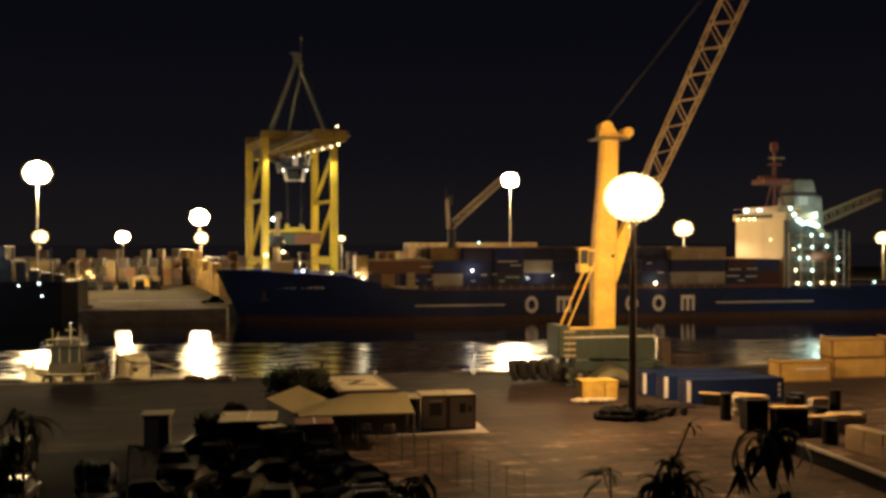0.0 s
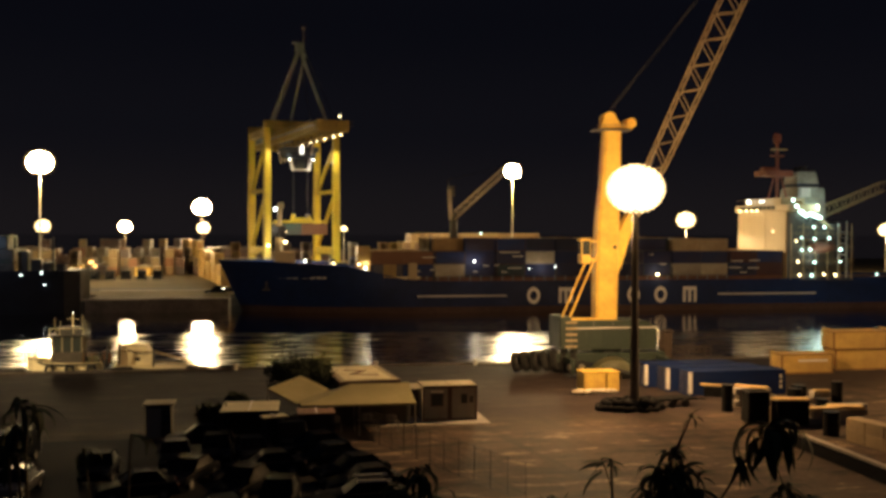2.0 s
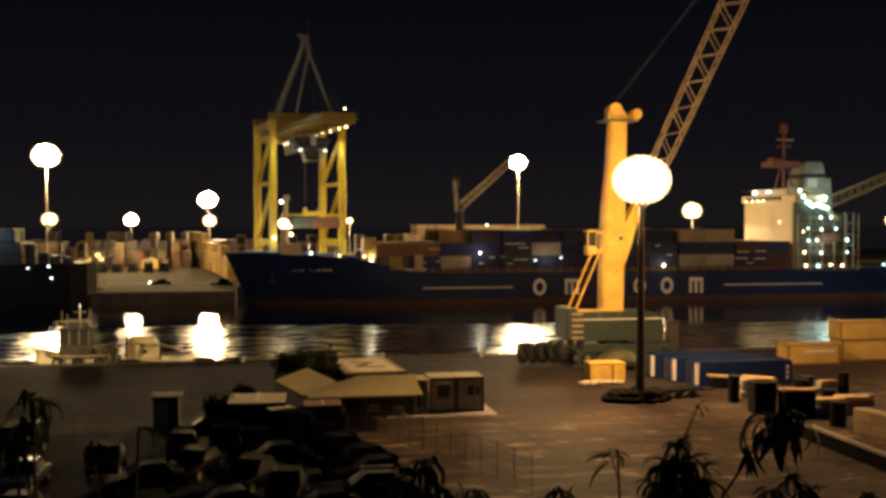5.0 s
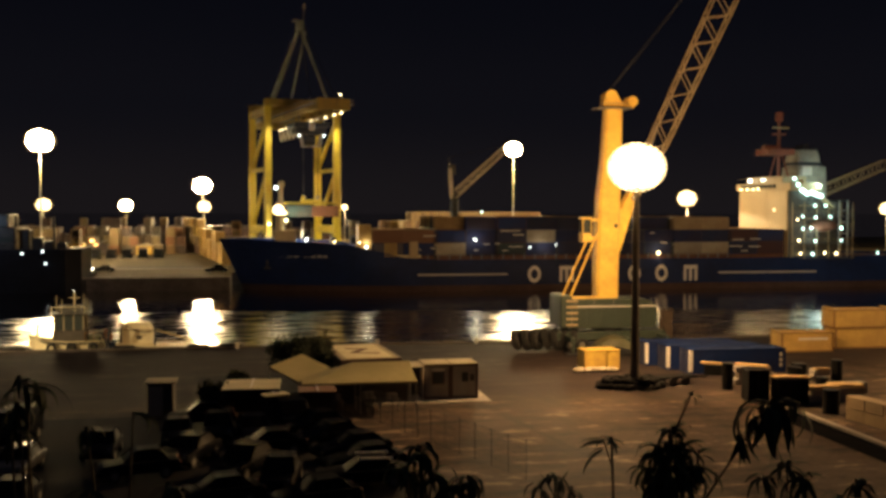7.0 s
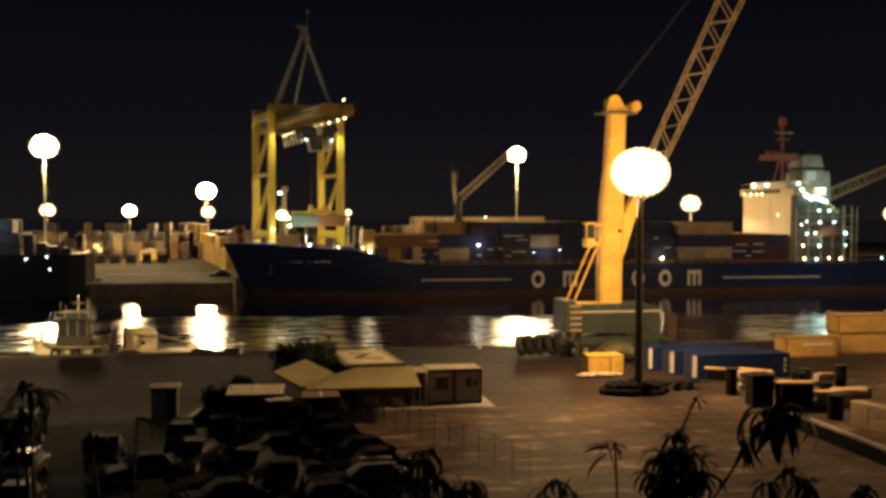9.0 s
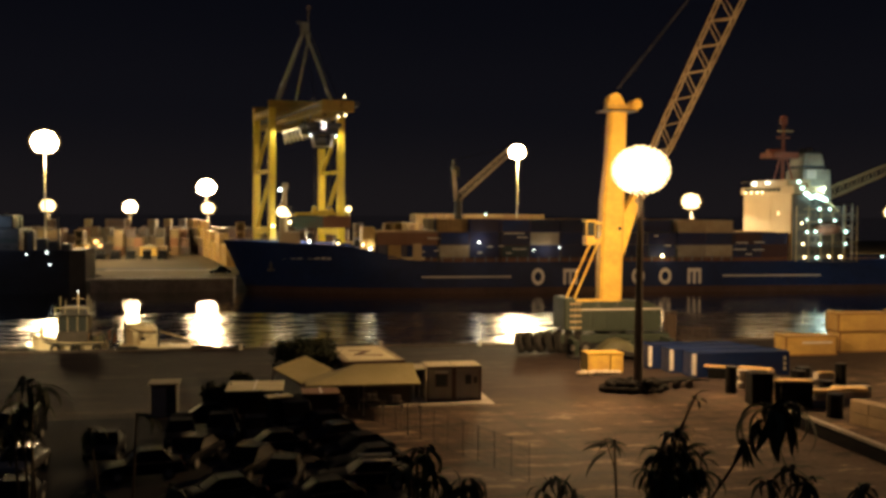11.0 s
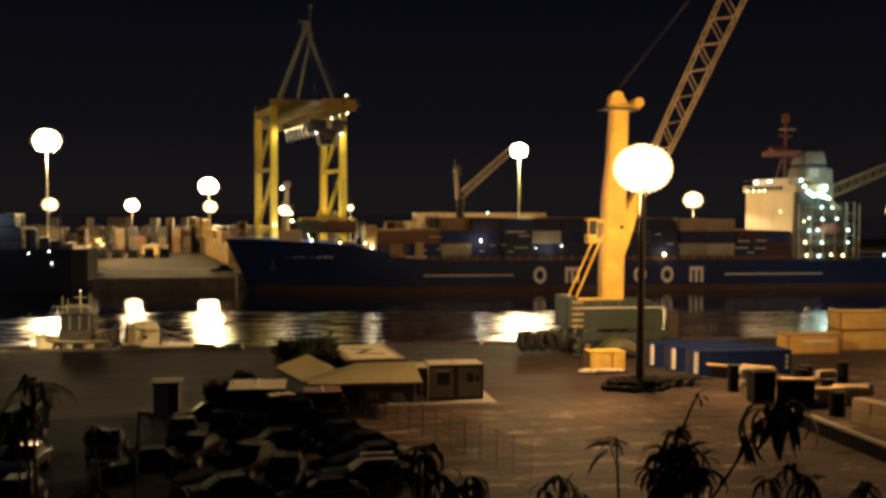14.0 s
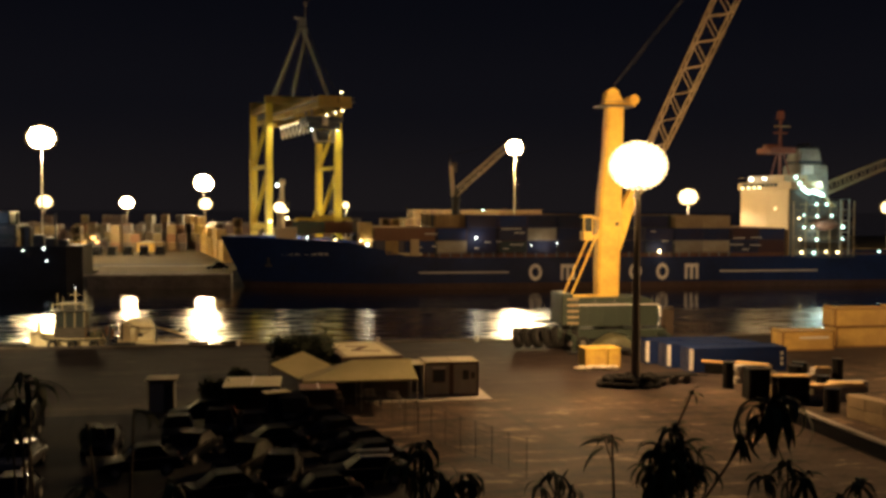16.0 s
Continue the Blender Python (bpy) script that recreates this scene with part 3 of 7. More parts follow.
# ---- light masts ----
def light_mast(x, y, base, h, size, watts=0, colour=WARM, near=False, glass=None, thick=0.28, dull=False):
    """A tall pole with a globe-shaped crown of sodium floodlights in three rings, swollen to the size of its glare;
    size is the crown's radius.
    """
    t = thing("light_mast", pose(x, y, base), "tall pale steel pole with a crown of glowing sodium floodlights" if not near else
              "dark steel lamp pole with a blazing crown of sodium floodlights", "light mast", "harbour light masts")
    # dull poles take a darker brown, so that they look unlit
    part("pole", Form().tube((0, 0, 0), (0, 0, h), thick, thick * 0.5, 12), POLE_BROWN if near or dull else GALVANISED, t)
    part("base_plate", Form().box(0, 0, 0, thick * 4, thick * 4, 0.12, bevel=0.03), DARK_STEEL, t)
    reach, bowl = size * 0.56, size * 0.46
    ring = Form().ring(reach * 0.6, 0.07, pose(0, 0, h - 0.2))
    for i in range(4):
        a = i * math.pi / 2
        ring.beam((0, 0, h - 0.3), (reach * 0.6 * math.cos(a), reach * 0.6 * math.sin(a), h - 0.2), 0.08)
    part("crown_ring", ring, STEEL, t)
    shell = Form().ball(0, 0, 0, bowl * 0.4, bowl * 0.4, bowl * 0.3, 10, 4, low=0.0).mesh("hood", STEEL)
    lens = Form().ball(0, 0, 0, bowl, bowl, bowl, n=14, k=9).mesh("lens", glass or LAMP_GLASS)
    rings = [(reach, 0.0, 14), (reach * 0.76, bowl * 0.62, 12), (reach * 0.76, -bowl * 0.62, 12), (0.01, bowl * 0.95, 1)]
    for r, dz, num in rings:
        for i in range(num):
            a = 2 * math.pi * (i + (0.5 if dz else 0)) / num
            f = part("floodlight", lens, None, t, "glowing sodium floodlight", pose(r * math.cos(a), r * math.sin(a), h + dz))
            if dz > 0:
                part("hood", shell, None, f, "", pose(0, 0, bowl * 0.6))
    # small glowing beads over the crown's rim, added as the lamp's halo
    shells = ((1.0, 0.055, HALO_BRIGHT, 250),) if near else ((1.0, 0.09, HALO_GLOW, 80), (1.14, 0.065, HALO_FAINT, 70))
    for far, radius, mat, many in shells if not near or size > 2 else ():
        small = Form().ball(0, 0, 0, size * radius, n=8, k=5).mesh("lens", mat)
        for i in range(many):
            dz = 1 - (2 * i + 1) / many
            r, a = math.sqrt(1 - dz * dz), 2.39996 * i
            part("halo_bead", small, None, t, "small glowing bead of the lamp's halo", pose(size * far * 1.05 * r * math.cos(a), size * far * 1.05 * r * math.sin(a), h + dz * far * 0.88 * size))
    if watts:
        if near:
            lamp(x, y + 1.6, base + h - size * 1.25, watts, colour, 0.7)
        else:
            down_light(x + 1.4, y, base + h - size * 1.25, watts, colour, 1.0)
    return t


light_mast(29.55, 78.4, 0, 17.6, 2.15, 18200, SODIUM, True, NEAR_GLASS, 0.38)
light_mast(-52.6, 266.0, 0, 30.3, 3.1, 34000, glass=STRONG_GLASS)
light_mast(60.8, 245.0, 0, 28.4, 2.0, 98000, glass=STRONG_GLASS, thick=0.19)
light_mast(101.8, 236.0, 0, 16.6, 2.2, 9000)
light_mast(-21.1, 400.0, 0, 22.2, 3.3, 36000, glass=FIERCE_GLASS, thick=0.2, dull=True)
light_mast(-21.5, 420.0, 0, 14.3, 2.5, 15000, thick=0.16, dull=True)
light_mast(-84.0, 430.0, 0, 14.95, 2.9, 16000, thick=0.16, dull=True)
light_mast(-38.1, 311.0, 0, 14.67, 1.9, 9000, glass=MIDDLE_GLASS, thick=0.14, dull=True)
light_mast(197.0, 300.0, 0, 14.2, 2.2, 30000)
light_mast(21.2, 262.0, 0, 14.3, 0.8, 9000, thick=0.1)
# added yard lamps, out of view, that brighten hull, ground and boats
light_mast(98.0, 86.0, 0, 17.6, 1.6, 50000, SODIUM, True, LAMP_GLASS, 0.2)
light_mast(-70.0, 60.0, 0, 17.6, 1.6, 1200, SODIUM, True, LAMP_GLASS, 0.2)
light_mast(-43.0, 96.0, 0, 12.0, 1.2, 0, WARM, True, LAMP_GLASS, 0.2)
spot((-43.0, 96.6, 11.0), (-16.5, 114.5, 0.5), 30000, WARM, 34)


# ---- containers ----
def container(name, m, mat, length=12.19, height=2.59, label="", group="", detail=True, bars=False, ribs=None, deep=0.045, edge=None):
    """A freight container: corrugated walls, corner posts, rails, door leaves with lock rods at its -x end; stands on z = 0, long in x."""
    w = 2.44
    t = thing(name, m, label, "container", group)
    n = ribs or int(length / 0.56)
    body = Form()
    for side in (-1, 1):
        vs, fs = [], []
        for i in range(n * 4 + 1):
            x = -length / 2 + 0.12 + (length - 0.24) * i / (n * 4)
            inset = deep if i % 4 in (2, 3) else 0.008
            y = side * (w / 2 - inset)
            vs += [(x, y, 0.14), (x, y, height - 0.1)]
        for i in range(n * 4):
            fs.append((2 * i, 2 * i + 2, 2 * i + 3, 2 * i + 1))
        body.add(vs, fs)
    body.box(0, 0, height - 0.07, length - 0.1, w - 0.1, 0.045)
    body.box(0, 0, 0.06, length - 0.1, w - 0.1, 0.08)
    body.box(length / 2 - 0.05, 0, 0.14, 0.04, w - 0.2, height - 0.24)
    part("body", body, mat, t)
    posts = Form()
    for x in (-1, 1):
        for y in (-1, 1):
            posts.box(x * (length / 2 - 0.08), y * (w / 2 - 0.08), 0, 0.16, 0.16, height)
    for y in (-1, 1):
        posts.box(0, y * (w / 2 - 0.04), height - 0.12, length, 0.07, 0.12)
        posts.box(0, y * (w / 2 - 0.04), 0, length, 0.07, 0.16)
    for x in (-1, 1):
        posts.box(x * (length / 2 - 0.05), 0, height - 0.14, 0.1, w - 0.3, 0.13)
        posts.box(x * (length / 2 - 0.05), 0, 0, 0.1, w - 0.3, 0.16)
    part("frame", posts, edge or mat, t)
    if detail:
        for y in (-1, 1):
            d = Form().box(-length / 2 + 0.05, y * 0.53, 0.17, 0.05, 1.03, height - 0.33)
            for k in (0.35, 0.9, 1.45, 2.0):
                d.box(-length / 2 + 0.015, y * 0.53, k, 0.02, 0.9, 0.12)
            leaf = part("door", d, mat, t)
            for s in (0.28, 0.78):
                part("lock_rod", Form().tube((-length / 2 - 0.02, y * s, 0.1), (-length / 2 - 0.02, y * s, height - 0.1), 0.022, n=6), STEEL, leaf)
    if bars:
        part("marking_bar", Form().box(-length / 2 - 0.012, -w / 2 + 0.14, 0.22, 0.02, 0.24, 1.85).box(-length / 2 + 0.12, -w / 2 - 0.012, 0.22, 0.22, 0.02, 1.85),
             BAR_WHITE, t, "white reflective marking bar")
    return t


# three long blue boxes side by side in the near yard
for i in range(3):
    c = container("container", pose(41.0 - 0.97 * i, 84.9 + 2.68 * i, 0), BLUE_BOX, 8.9, 2.12,
                  "dark blue corrugated freight container on the yard" if i == 0 else "dark blue freight container with a white-barred end, in a row", "blue containers", bars=True, ribs=34, deep=0.024)
    if i == 0:
        for z, h in ((1.4, 0.3), (0.95, 0.28), (0.5, 0.3)):
            part("lettering_bar", Form().box(4.0, -1.235, z, 0.24, 0.02, h), SHIP_MARK, c, "worn white marks in bar form")
# ochre boxes by the water
for x, y, z, length in ((53.9, 96.1, 0, 5.6), (60.95, 97.8, 0, 6.06), (60.7, 97.7, 2.102, 6.06), (67.3, 97.9, 0, 6.06), (67.2, 97.8, 2.102, 6.06)):
    c = container("container", pose(x, y, z), ORANGE_BOX, length, 1.98 if x < 55 else 2.1 if z == 0 else 1.9, "weathered ochre freight container standing by the water" if z == 0 else
                  "weathered ochre freight container stacked on another", "ochre containers", ribs=20, deep=0.03, edge=RUST_FRAME)
    if x < 55:
        part("lettering_bar", Form().box(0.6, -1.235, 1.2, 3.2, 0.02, 0.22), BAR_WHITE, c, "faded pale lettering in bar form")


# ---- mobile harbour crane on the near quay ----
def mobile_crane():
    t = thing("harbour_crane", pose(35.0, 101.0, 0), "ochre and green mobile harbour crane with a lattice boom", "crane")
    chassis = Form().box(0, 0, 1.0, 11.5, 3.4, 0.9, bevel=0.1).box(0, -2.6, 1.1, 1.0, 6.0, 0.6).box(0, 2.6, 1.1, 1.0, 6.0, 0.6)
    part("chassis", chassis, CRANE_GREEN, t)
    tyre = Form().tube((0, -0.3, 0), (0, 0.3, 0), 0.62, n=18).mesh("tyre", RUBBER)
    rim = Form().tube((0, -0.32, 0), (0, 0.32, 0), 0.3, n=12).mesh("rim", STEEL)
    for x in (-4.6, -3.2, 3.2, 4.6):
        for y in (-1.6, 1.6):
            w = part("wheel", tyre, None, t, "", pose(x, y, 0.62))
            part("rim", rim, None, w)
    for x in (-4.9, 4.9):
        for y in (-4.4, 4.4):
            part("outrigger", Form().beam((x, y * 0.3, 1.4), (x, y, 1.4), 0.5).tube((x, y, 1.4), (x, y, 0.15), 0.18), CRANE_GREEN, t)
            part("outrigger_pad", Form().box(x, y, 0, 1.6, 1.6, 0.18, bevel=0.04), DARK_STEEL, t)
    part("slew_ring", Form().tube((0, 0, 1.9), (0, 0, 2.3), 1.6, n=24), DARK_STEEL, t)
    house = Form().prism([(-4.3, 2.3), (4.6, 2.3), (4.75, 3.2), (4.7, 4.1), (4.3, 4.75), (3.6, 5.1), (2.6, 5.2), (-4.3, 5.2)], -1.9, 1.9)
    part("machinery_house", house, CRANE_GREEN, t)
    for i in range(5):
        part("house_panel", Form().box(-3.4 + 1.5 * i, -1.92, 2.55, 1.35, 0.05, 1.75, bevel=0.02), CRANE_GREEN, t)
    part("handrail", Form().box(0.2, -2.0, 4.42, 8.6, 0.10, 0.10).beam((4.5, -2.0, 4.47), (4.85, -2.0, 4.2), 0.1).beam((4.85, -2.0, 4.2), (4.9, -2.0, 3.2), 0.1), BAR_WHITE, t, "pale lit handrail")
    for x in range(-4, 5, 2):
        part("rail_post", Form().box(x, -2.0, 4.42, 0.05, 0.05, 0.95), STEEL, t)
    part("counterweight", Form().box(-4.9, 0, 2.4, 1.2, 4.2, 3.2, bevel=0.12), CRANE_GREEN, t)
    for i in range(5):
        part("ballast_slab", Form().box(-4.35, -2.14, 2.55 + 0.6 * i, 1.2, 0.12, 0.22, bevel=0.03), BOOM_TAN, t, "ochre-edged ballast slab")
    # tower: tapered, octagonal, leaning a little
    tower = Form()
    rows = []
    for z, x0, x1, d in ((5.2, -1.38, 0.92, 0.95), (9.0, -1.38, 0.98, 0.95), (15.5, -1.15, 1.15, 0.9), (19.0, -0.75, 1.20, 0.85), (24.5, -0.44, 1.29, 0.8)):
        e = 0.28
        rows.append([(x0 + e, -d, z), (x1 - e, -d, z), (x1, -d + e, z), (x1, d - e, z), (x1 - e, d, z), (x0 + e, d, z), (x0, d - e, z), (x0, -d + e, z)])
    vs = [p for r in rows for p in r]
    tower.add(vs, [(8 * r + i, 8 * r + (i + 1) % 8, 8 * r + 8 + (i + 1) % 8, 8 * r + 8 + i) for r in range(4) for i in range(8)])
    tower.add(rows[-1], [tuple(range(8))])
    part("tower", tower, CRANE_ORANGE, t, "ochre box-section tower")
    part("foot_bracket", Form().prism([(0.9, 9.4), (1.5, 11.0), (2.65, 14.8), (2.85, 15.9), (2.1, 16.0), (1.1, 14.0)], -0.6, 0.6), CRANE_ORANGE, t)
    part("port_hole", Form().tube((0.55, -0.99, 12.55), (0.55, -0.85, 12.55), 0.2, n=14), DARK_STEEL, t, "dark round opening")
    part("hinge_pin", Form().tube((2.55, -0.9, 15.4), (2.55, 0.9, 15.4), 0.3, n=14), STEEL, t)
    part("head_platform", Form().box(0.35, 0, 24.35, 3.6, 2.2, 0.14).box(0.1, -1.1, 24.85, 2.9, 0.05, 0.05), STEEL, t)
    part("tower_head", Form().prism([(-0.8, 24.5), (2.5, 24.5), (2.4, 24.8), (1.3, 25.0), (0.7, 25.8), (0.0, 26.2), (-0.6, 25.8)], -0.6, 0.6), CRANE_ORANGE, t)
    for x, z, r in ((0.05, 25.6, 0.66), (2.3, 25.15, 0.52)):
        for y in (-0.7, -0.35, 0.35, 0.7):
            part("sheave", Form().tube((x, y - 0.1, z), (x, y + 0.1, z), r, n=20), CRANE_ORANGE, t)
    # operator's cab and the back stays at the tower's rear
    cab = part("cab", Form().box(-2.6, -0.7, 10.9, 0.95, 1.3, 0.9, bevel=0.06), CRANE_ORANGE, t)
    part("cab_roof", Form().box(-2.6, -0.7, 13.2, 1.05, 1.4, 0.2, bevel=0.05), CRANE_ORANGE, cab)
    part("glazing", Form().box(-2.6, -0.7, 11.8, 0.85, 1.2, 1.4), GLASS, cab)
    for x in (-3.05, -2.15):
        part("corner_post", Form().box(x, -1.32, 11.8, 0.09, 0.09, 1.4), CRANE_ORANGE, cab)
    part("cab_bracket", Form().box(-1.75, -0.5, 11.1, 0.9, 0.5, 0.35), CRANE_ORANGE, t)
    part("cab_bracket", Form().box(-1.7, -0.5, 13.0, 0.9, 0.4, 0.25), CRANE_ORANGE, t)
    part("back_stay", Form().tube((-5.1, -1.1, 5.4), (-2.9, -1.0, 10.3), 0.1, n=8).tube((-2.9, -1.0, 10.3), (-2.5, -0.9, 11.0), 0.1, n=8), CRANE_ORANGE, t)
    part("luffing_strut", Form().tube((-4.3, -1.1, 5.3), (-1.35, -0.9, 11.9), 0.1, n=8), CRANE_ORANGE, t)
    part("floor_beam", Form().box(-2.6, -1.1, 5.22, 4.4, 0.2, 0.2), CRANE_ORANGE, t)
    # lattice boom
    foot, tip = Vector((2.6, 0, 15.4)), Vector((19.2, 0, 50.0))
    way = (tip - foot).normalized()
    side = Vector((way.z, 0, -way.x))
    length = (tip - foot).length

    def node(s, a, b):
        grow = min(1, s / 6.5)
        w = 0.4 + 0.5 * grow + 0.3 * min(1, max(0, s - 6) / 18)
        d = 0.4 + 0.15 * grow
        return foot + way * s + side * (a * w) + Vector((0, b * d, 0))
    for a in (-1, 1):
        for b in (-1, 1):
            ch = Form()
            for s0, s1 in ((0, 6.5), (6.5, 24), (24, length)):
                ch.tube(node(s0, a, b), node(s1, a, b), 0.085, n=8)
            part("boom_chord", ch, BOOM_TAN, t)
    steps = [0.3] + [2.0 + 1.5 * i for i in range(int((length - 2) / 1.5) + 1)]
    for i, (s0, s1) in enumerate(zip(steps, steps[1:])):
        lace = Form()
        f = -1 if i % 2 else 1
        for b in (-1, 1):
            lace.tube(node(s0, f, b), node(s1, -f, b), 0.05, n=6)
        for a in (-1, 1):
            lace.tube(node(s0, a, f), node(s1, a, -f), 0.04, n=6)
        part("boom_lacing", lace, BOOM_TAN, t)
    for y in (-0.4, 0.4):
        part("luffing_rope", Form().tube((0.4, y, 26.6), tip + Vector((0, y, 0)), 0.03, n=5), DARK_STEEL, t)
    part("luffing_cylinder", Form().tube((1.4, 0, 11.0), node(8, -1, 0), 0.22, n=10), STEEL, t)
    return t


mobile_crane()

# ---- the container ship ----
SY, HALF = 215.0, 12.0


def sheer(x):
    """Height of the hull's upper edge along the ship."""
    if x < 14:
        return 7.9 - 0.05 * max(0, x)
    if x < 31:
        u = (x - 14) / 17
        return 7.2 - 3.3 * (u * u * (3 - 2 * u))
    return 3.9 if x < 120 else 4.2


def stem(z):
    return -3.2 - 0.47 * (z + 2.5)


def half(x, z):
    x0 = stem(z)
    run = 38 - 1.3 * (z + 2.5)
    u = min(1, max(0, (x - x0) / run))
    b = HALF * math.sin(u * math.pi / 2) ** 0.75
    if x > 128:
        b *= 1 - 0.25 * ((x - 128) / 24) ** 2
    return b


def hull_strip(levels):
    """A band of the hull between heights; a level above 1e3 stands for the sheer line."""
    f = Form()
    us = [0, 0.004, 0.012, 0.025, 0.045, 0.07, 0.10, 0.13, 0.16, 0.19, 0.22, 0.26, 0.32, 0.42, 0.55, 0.7, 0.84, 0.92, 1.0]
    for side in (-1, 1):
        grid = []
        for u in us:
            col = []
            for lv in levels:
                x = 152 * u - 8 * (1 - u)
                z = sheer(x) if lv > 1e3 else lv
                x = stem(z) + (152 - stem(z)) * u
                col.append((x, SY + side * half(x, z), z))
            grid.append(col)
        k = len(levels)
        f.add([p for c in grid for p in c], [(i * k + j, (i + 1) * k + j, (i + 1) * k + j + 1, i * k + j + 1) for i in range(len(us) - 1) for j in range(k - 1)], None, True)
    last = [(152, SY + s * half(152, lv if lv < 1e3 else sheer(152)), lv if lv < 1e3 else sheer(152)) for lv in (levels[0], levels[-1]) for s in (-1, 1)]
    f.add(last, [(0, 1, 3, 2)])
    return f


def near_side(x, z):
    return SY - half(x, z)


def flood(parent, x, y, z, r, mat, name="deck_light"):
    return part(name, Form().ball(x, y, z, r, n=8, k=4), mat, parent, "small glowing deck light")


def ship():
    t = thing("container_ship", pose(0, 0, 0), "large dark navy container ship moored along the far quay", "ship")
    part("hull", hull_strip([-1.25, 0.4, 2.2, 3.3, 2e3]), NAVY, t, "dark navy steel hull")
    part("boot_top", hull_strip([-3.6, -2.5, -1.25]), BOOT, t, "dull red waterline band")
    d = Form()
    xs = [-7.4, -5, -1, 4, 9, 14, 18, 22, 26, 31, 45, 80, 118, 152]
    vs = []
    for x in xs:
        z = sheer(x) - 0.6
        vs += [(x, SY - half(x, z) + 0.1, z), (x, SY + half(x, z) - 0.1, z)]
    d.add(vs, [(2 * i, 2 * i + 2, 2 * i + 3, 2 * i + 1) for i in range(len(xs) - 1)])
    part("deck", d, SHIP_DECK, t)
    # markings on the near side, as plain shapes
    def plate(x0, x1, z0, z1):
        f = Form()
        y0, y1 = near_side(x0, z0) - 0.03, near_side(x1, z0) - 0.03
        return f.add([(x0, y0, z0), (x1, y1, z0), (x1, y1 - 0.002, z1), (x0, y0 - 0.002, z1)], [(0, 1, 2, 3)])
    part("hull_stripe", plate(31, 49.3, 0.72, 1.05), SHIP_MARK, t, "pale painted stripe")
    part("hull_stripe", plate(94.8, 117, 0.68, 1.02), SHIP_MARK, t, "pale painted stripe")
    yy = SY - HALF - 0.05

    def emblem(cx, kind):
        a, lo, hi = 1.15, -0.75, 2.45
        if kind == "arc":
            pts = [(cx + a * math.cos(q), 0.85 + 1.45 * math.sin(q)) for q in [math.radians(v) for v in range(0, 361, 30)]]
            f = Form()
            m = len(pts) - 1
            vs = [(cx + (x - cx) * k, yy, 0.85 + (z - 0.85) * k) for x, z in pts[:m] for k in (1.2, 0.66)]
            return f.add(vs, [(2 * i, 2 * ((i + 1) % m), 2 * ((i + 1) % m) + 1, 2 * i + 1) for i in range(m)])
        if kind == "peak":
            return Form().add([(cx - 1.45, yy, lo), (cx - 0.8, yy, lo), (cx, yy, 1.1), (cx + 0.8, yy, lo), (cx + 1.45, yy, lo), (cx + 0.35, yy, hi), (cx - 0.35, yy, hi)], [(0, 1, 2, 6), (2, 3, 4, 5), (2, 5, 6)])
        xs = (cx - 1.5, cx - 0.9, cx - 0.32, cx + 0.32, cx + 0.9, cx + 1.5)
        vs = [(x, yy, z) for x in xs for z in (lo, 1.7, hi)]
        return Form().add(vs, [(0, 3, 4, 1), (1, 4, 5, 2), (4, 7, 8, 5), (6, 9, 10, 7), (7, 10, 11, 8), (10, 13, 14, 11), (12, 15, 16, 13), (13, 16, 17, 14)])

    for cx, kind in ((54.9, "arc"), (61.7, "twin"), (68.9, "peak"), (76.2, "arc"), (82.1, "arc"), (88.5, "twin")):
        part("hull_emblem", emblem(cx, kind), BAR_WHITE, t, "large pale painted shape")
    for x0, x1 in ((3.9, 5.0), (5.3, 6.3), (6.6, 7.6), (8.6, 9.6), (9.9, 10.9), (11.2, 12.1), (12.3, 13.1)):
        part("name_bar", plate(x0, x1, 4.4, 5.0), SHIP_MARK, t, "faint pale lettering in bar form")
    # anchor pocket, hawse pipes and bulwark rail at the bow
    part("anchor", Form().box(1.5, near_side(1.5, 3.0) - 0.25, 2.2, 0.4, 0.3, 1.6).box(1.5, near_side(1.5, 2.4) - 0.3, 1.9, 1.5, 0.3, 0.4), DARK_STEEL, t)
    part("bow_rail", Form().beam((-7.6, SY, 8.2), (3, SY - half(3, 7.8), 8.2), 0.08).beam((-7.6, SY, 8.2), (3, SY + half(3, 7.8), 8.2), 0.08), SHIP_WHITE, t)
    for x in (10, 15.0, 19.0):
        part("mooring_winch", Form().tube((x, 212, 7.6), (x, 215, 7.6), 0.6, n=12).box(x, 213.5, 6.8, 1.4, 4, 0.5), DARK_STEEL, t)
    # foremast
    mast = part("foremast", Form().tube((4.0, 212, 7.0), (4.0, 212, 15.2), 0.95, 0.72, 12).box(4.0, 212, 15.2, 1.5, 1.3, 0.2).tube((4.2, 212, 15.4), (4.3, 212, 19.0), 0.5, 0.34, 10)
                .box(4.35, 212, 18.3, 1.25, 0.9, 1.3, bevel=0.2), SHIP_WHITE, t, "cream steel foremast")
    part("house", Form().box(5.2, 212.8, 7.0, 4.2, 3.4, 2.7, bevel=0.1), SHIP_WHITE, mast)
    part("mast_platform", Form().box(4.0, 212, 13.0, 2.4, 2.2, 0.12), SHIP_WHITE, mast)
    flood(mast, 3.3, 211.4, 18.2, 0.32, SMALL_WHITE)
    flood(mast, 5.3, 211.0, 11.6, 0.3, SMALL_WARM)
    flood(mast, 4.7, 211.0, 14.1, 0.22, SMALL_WARM)
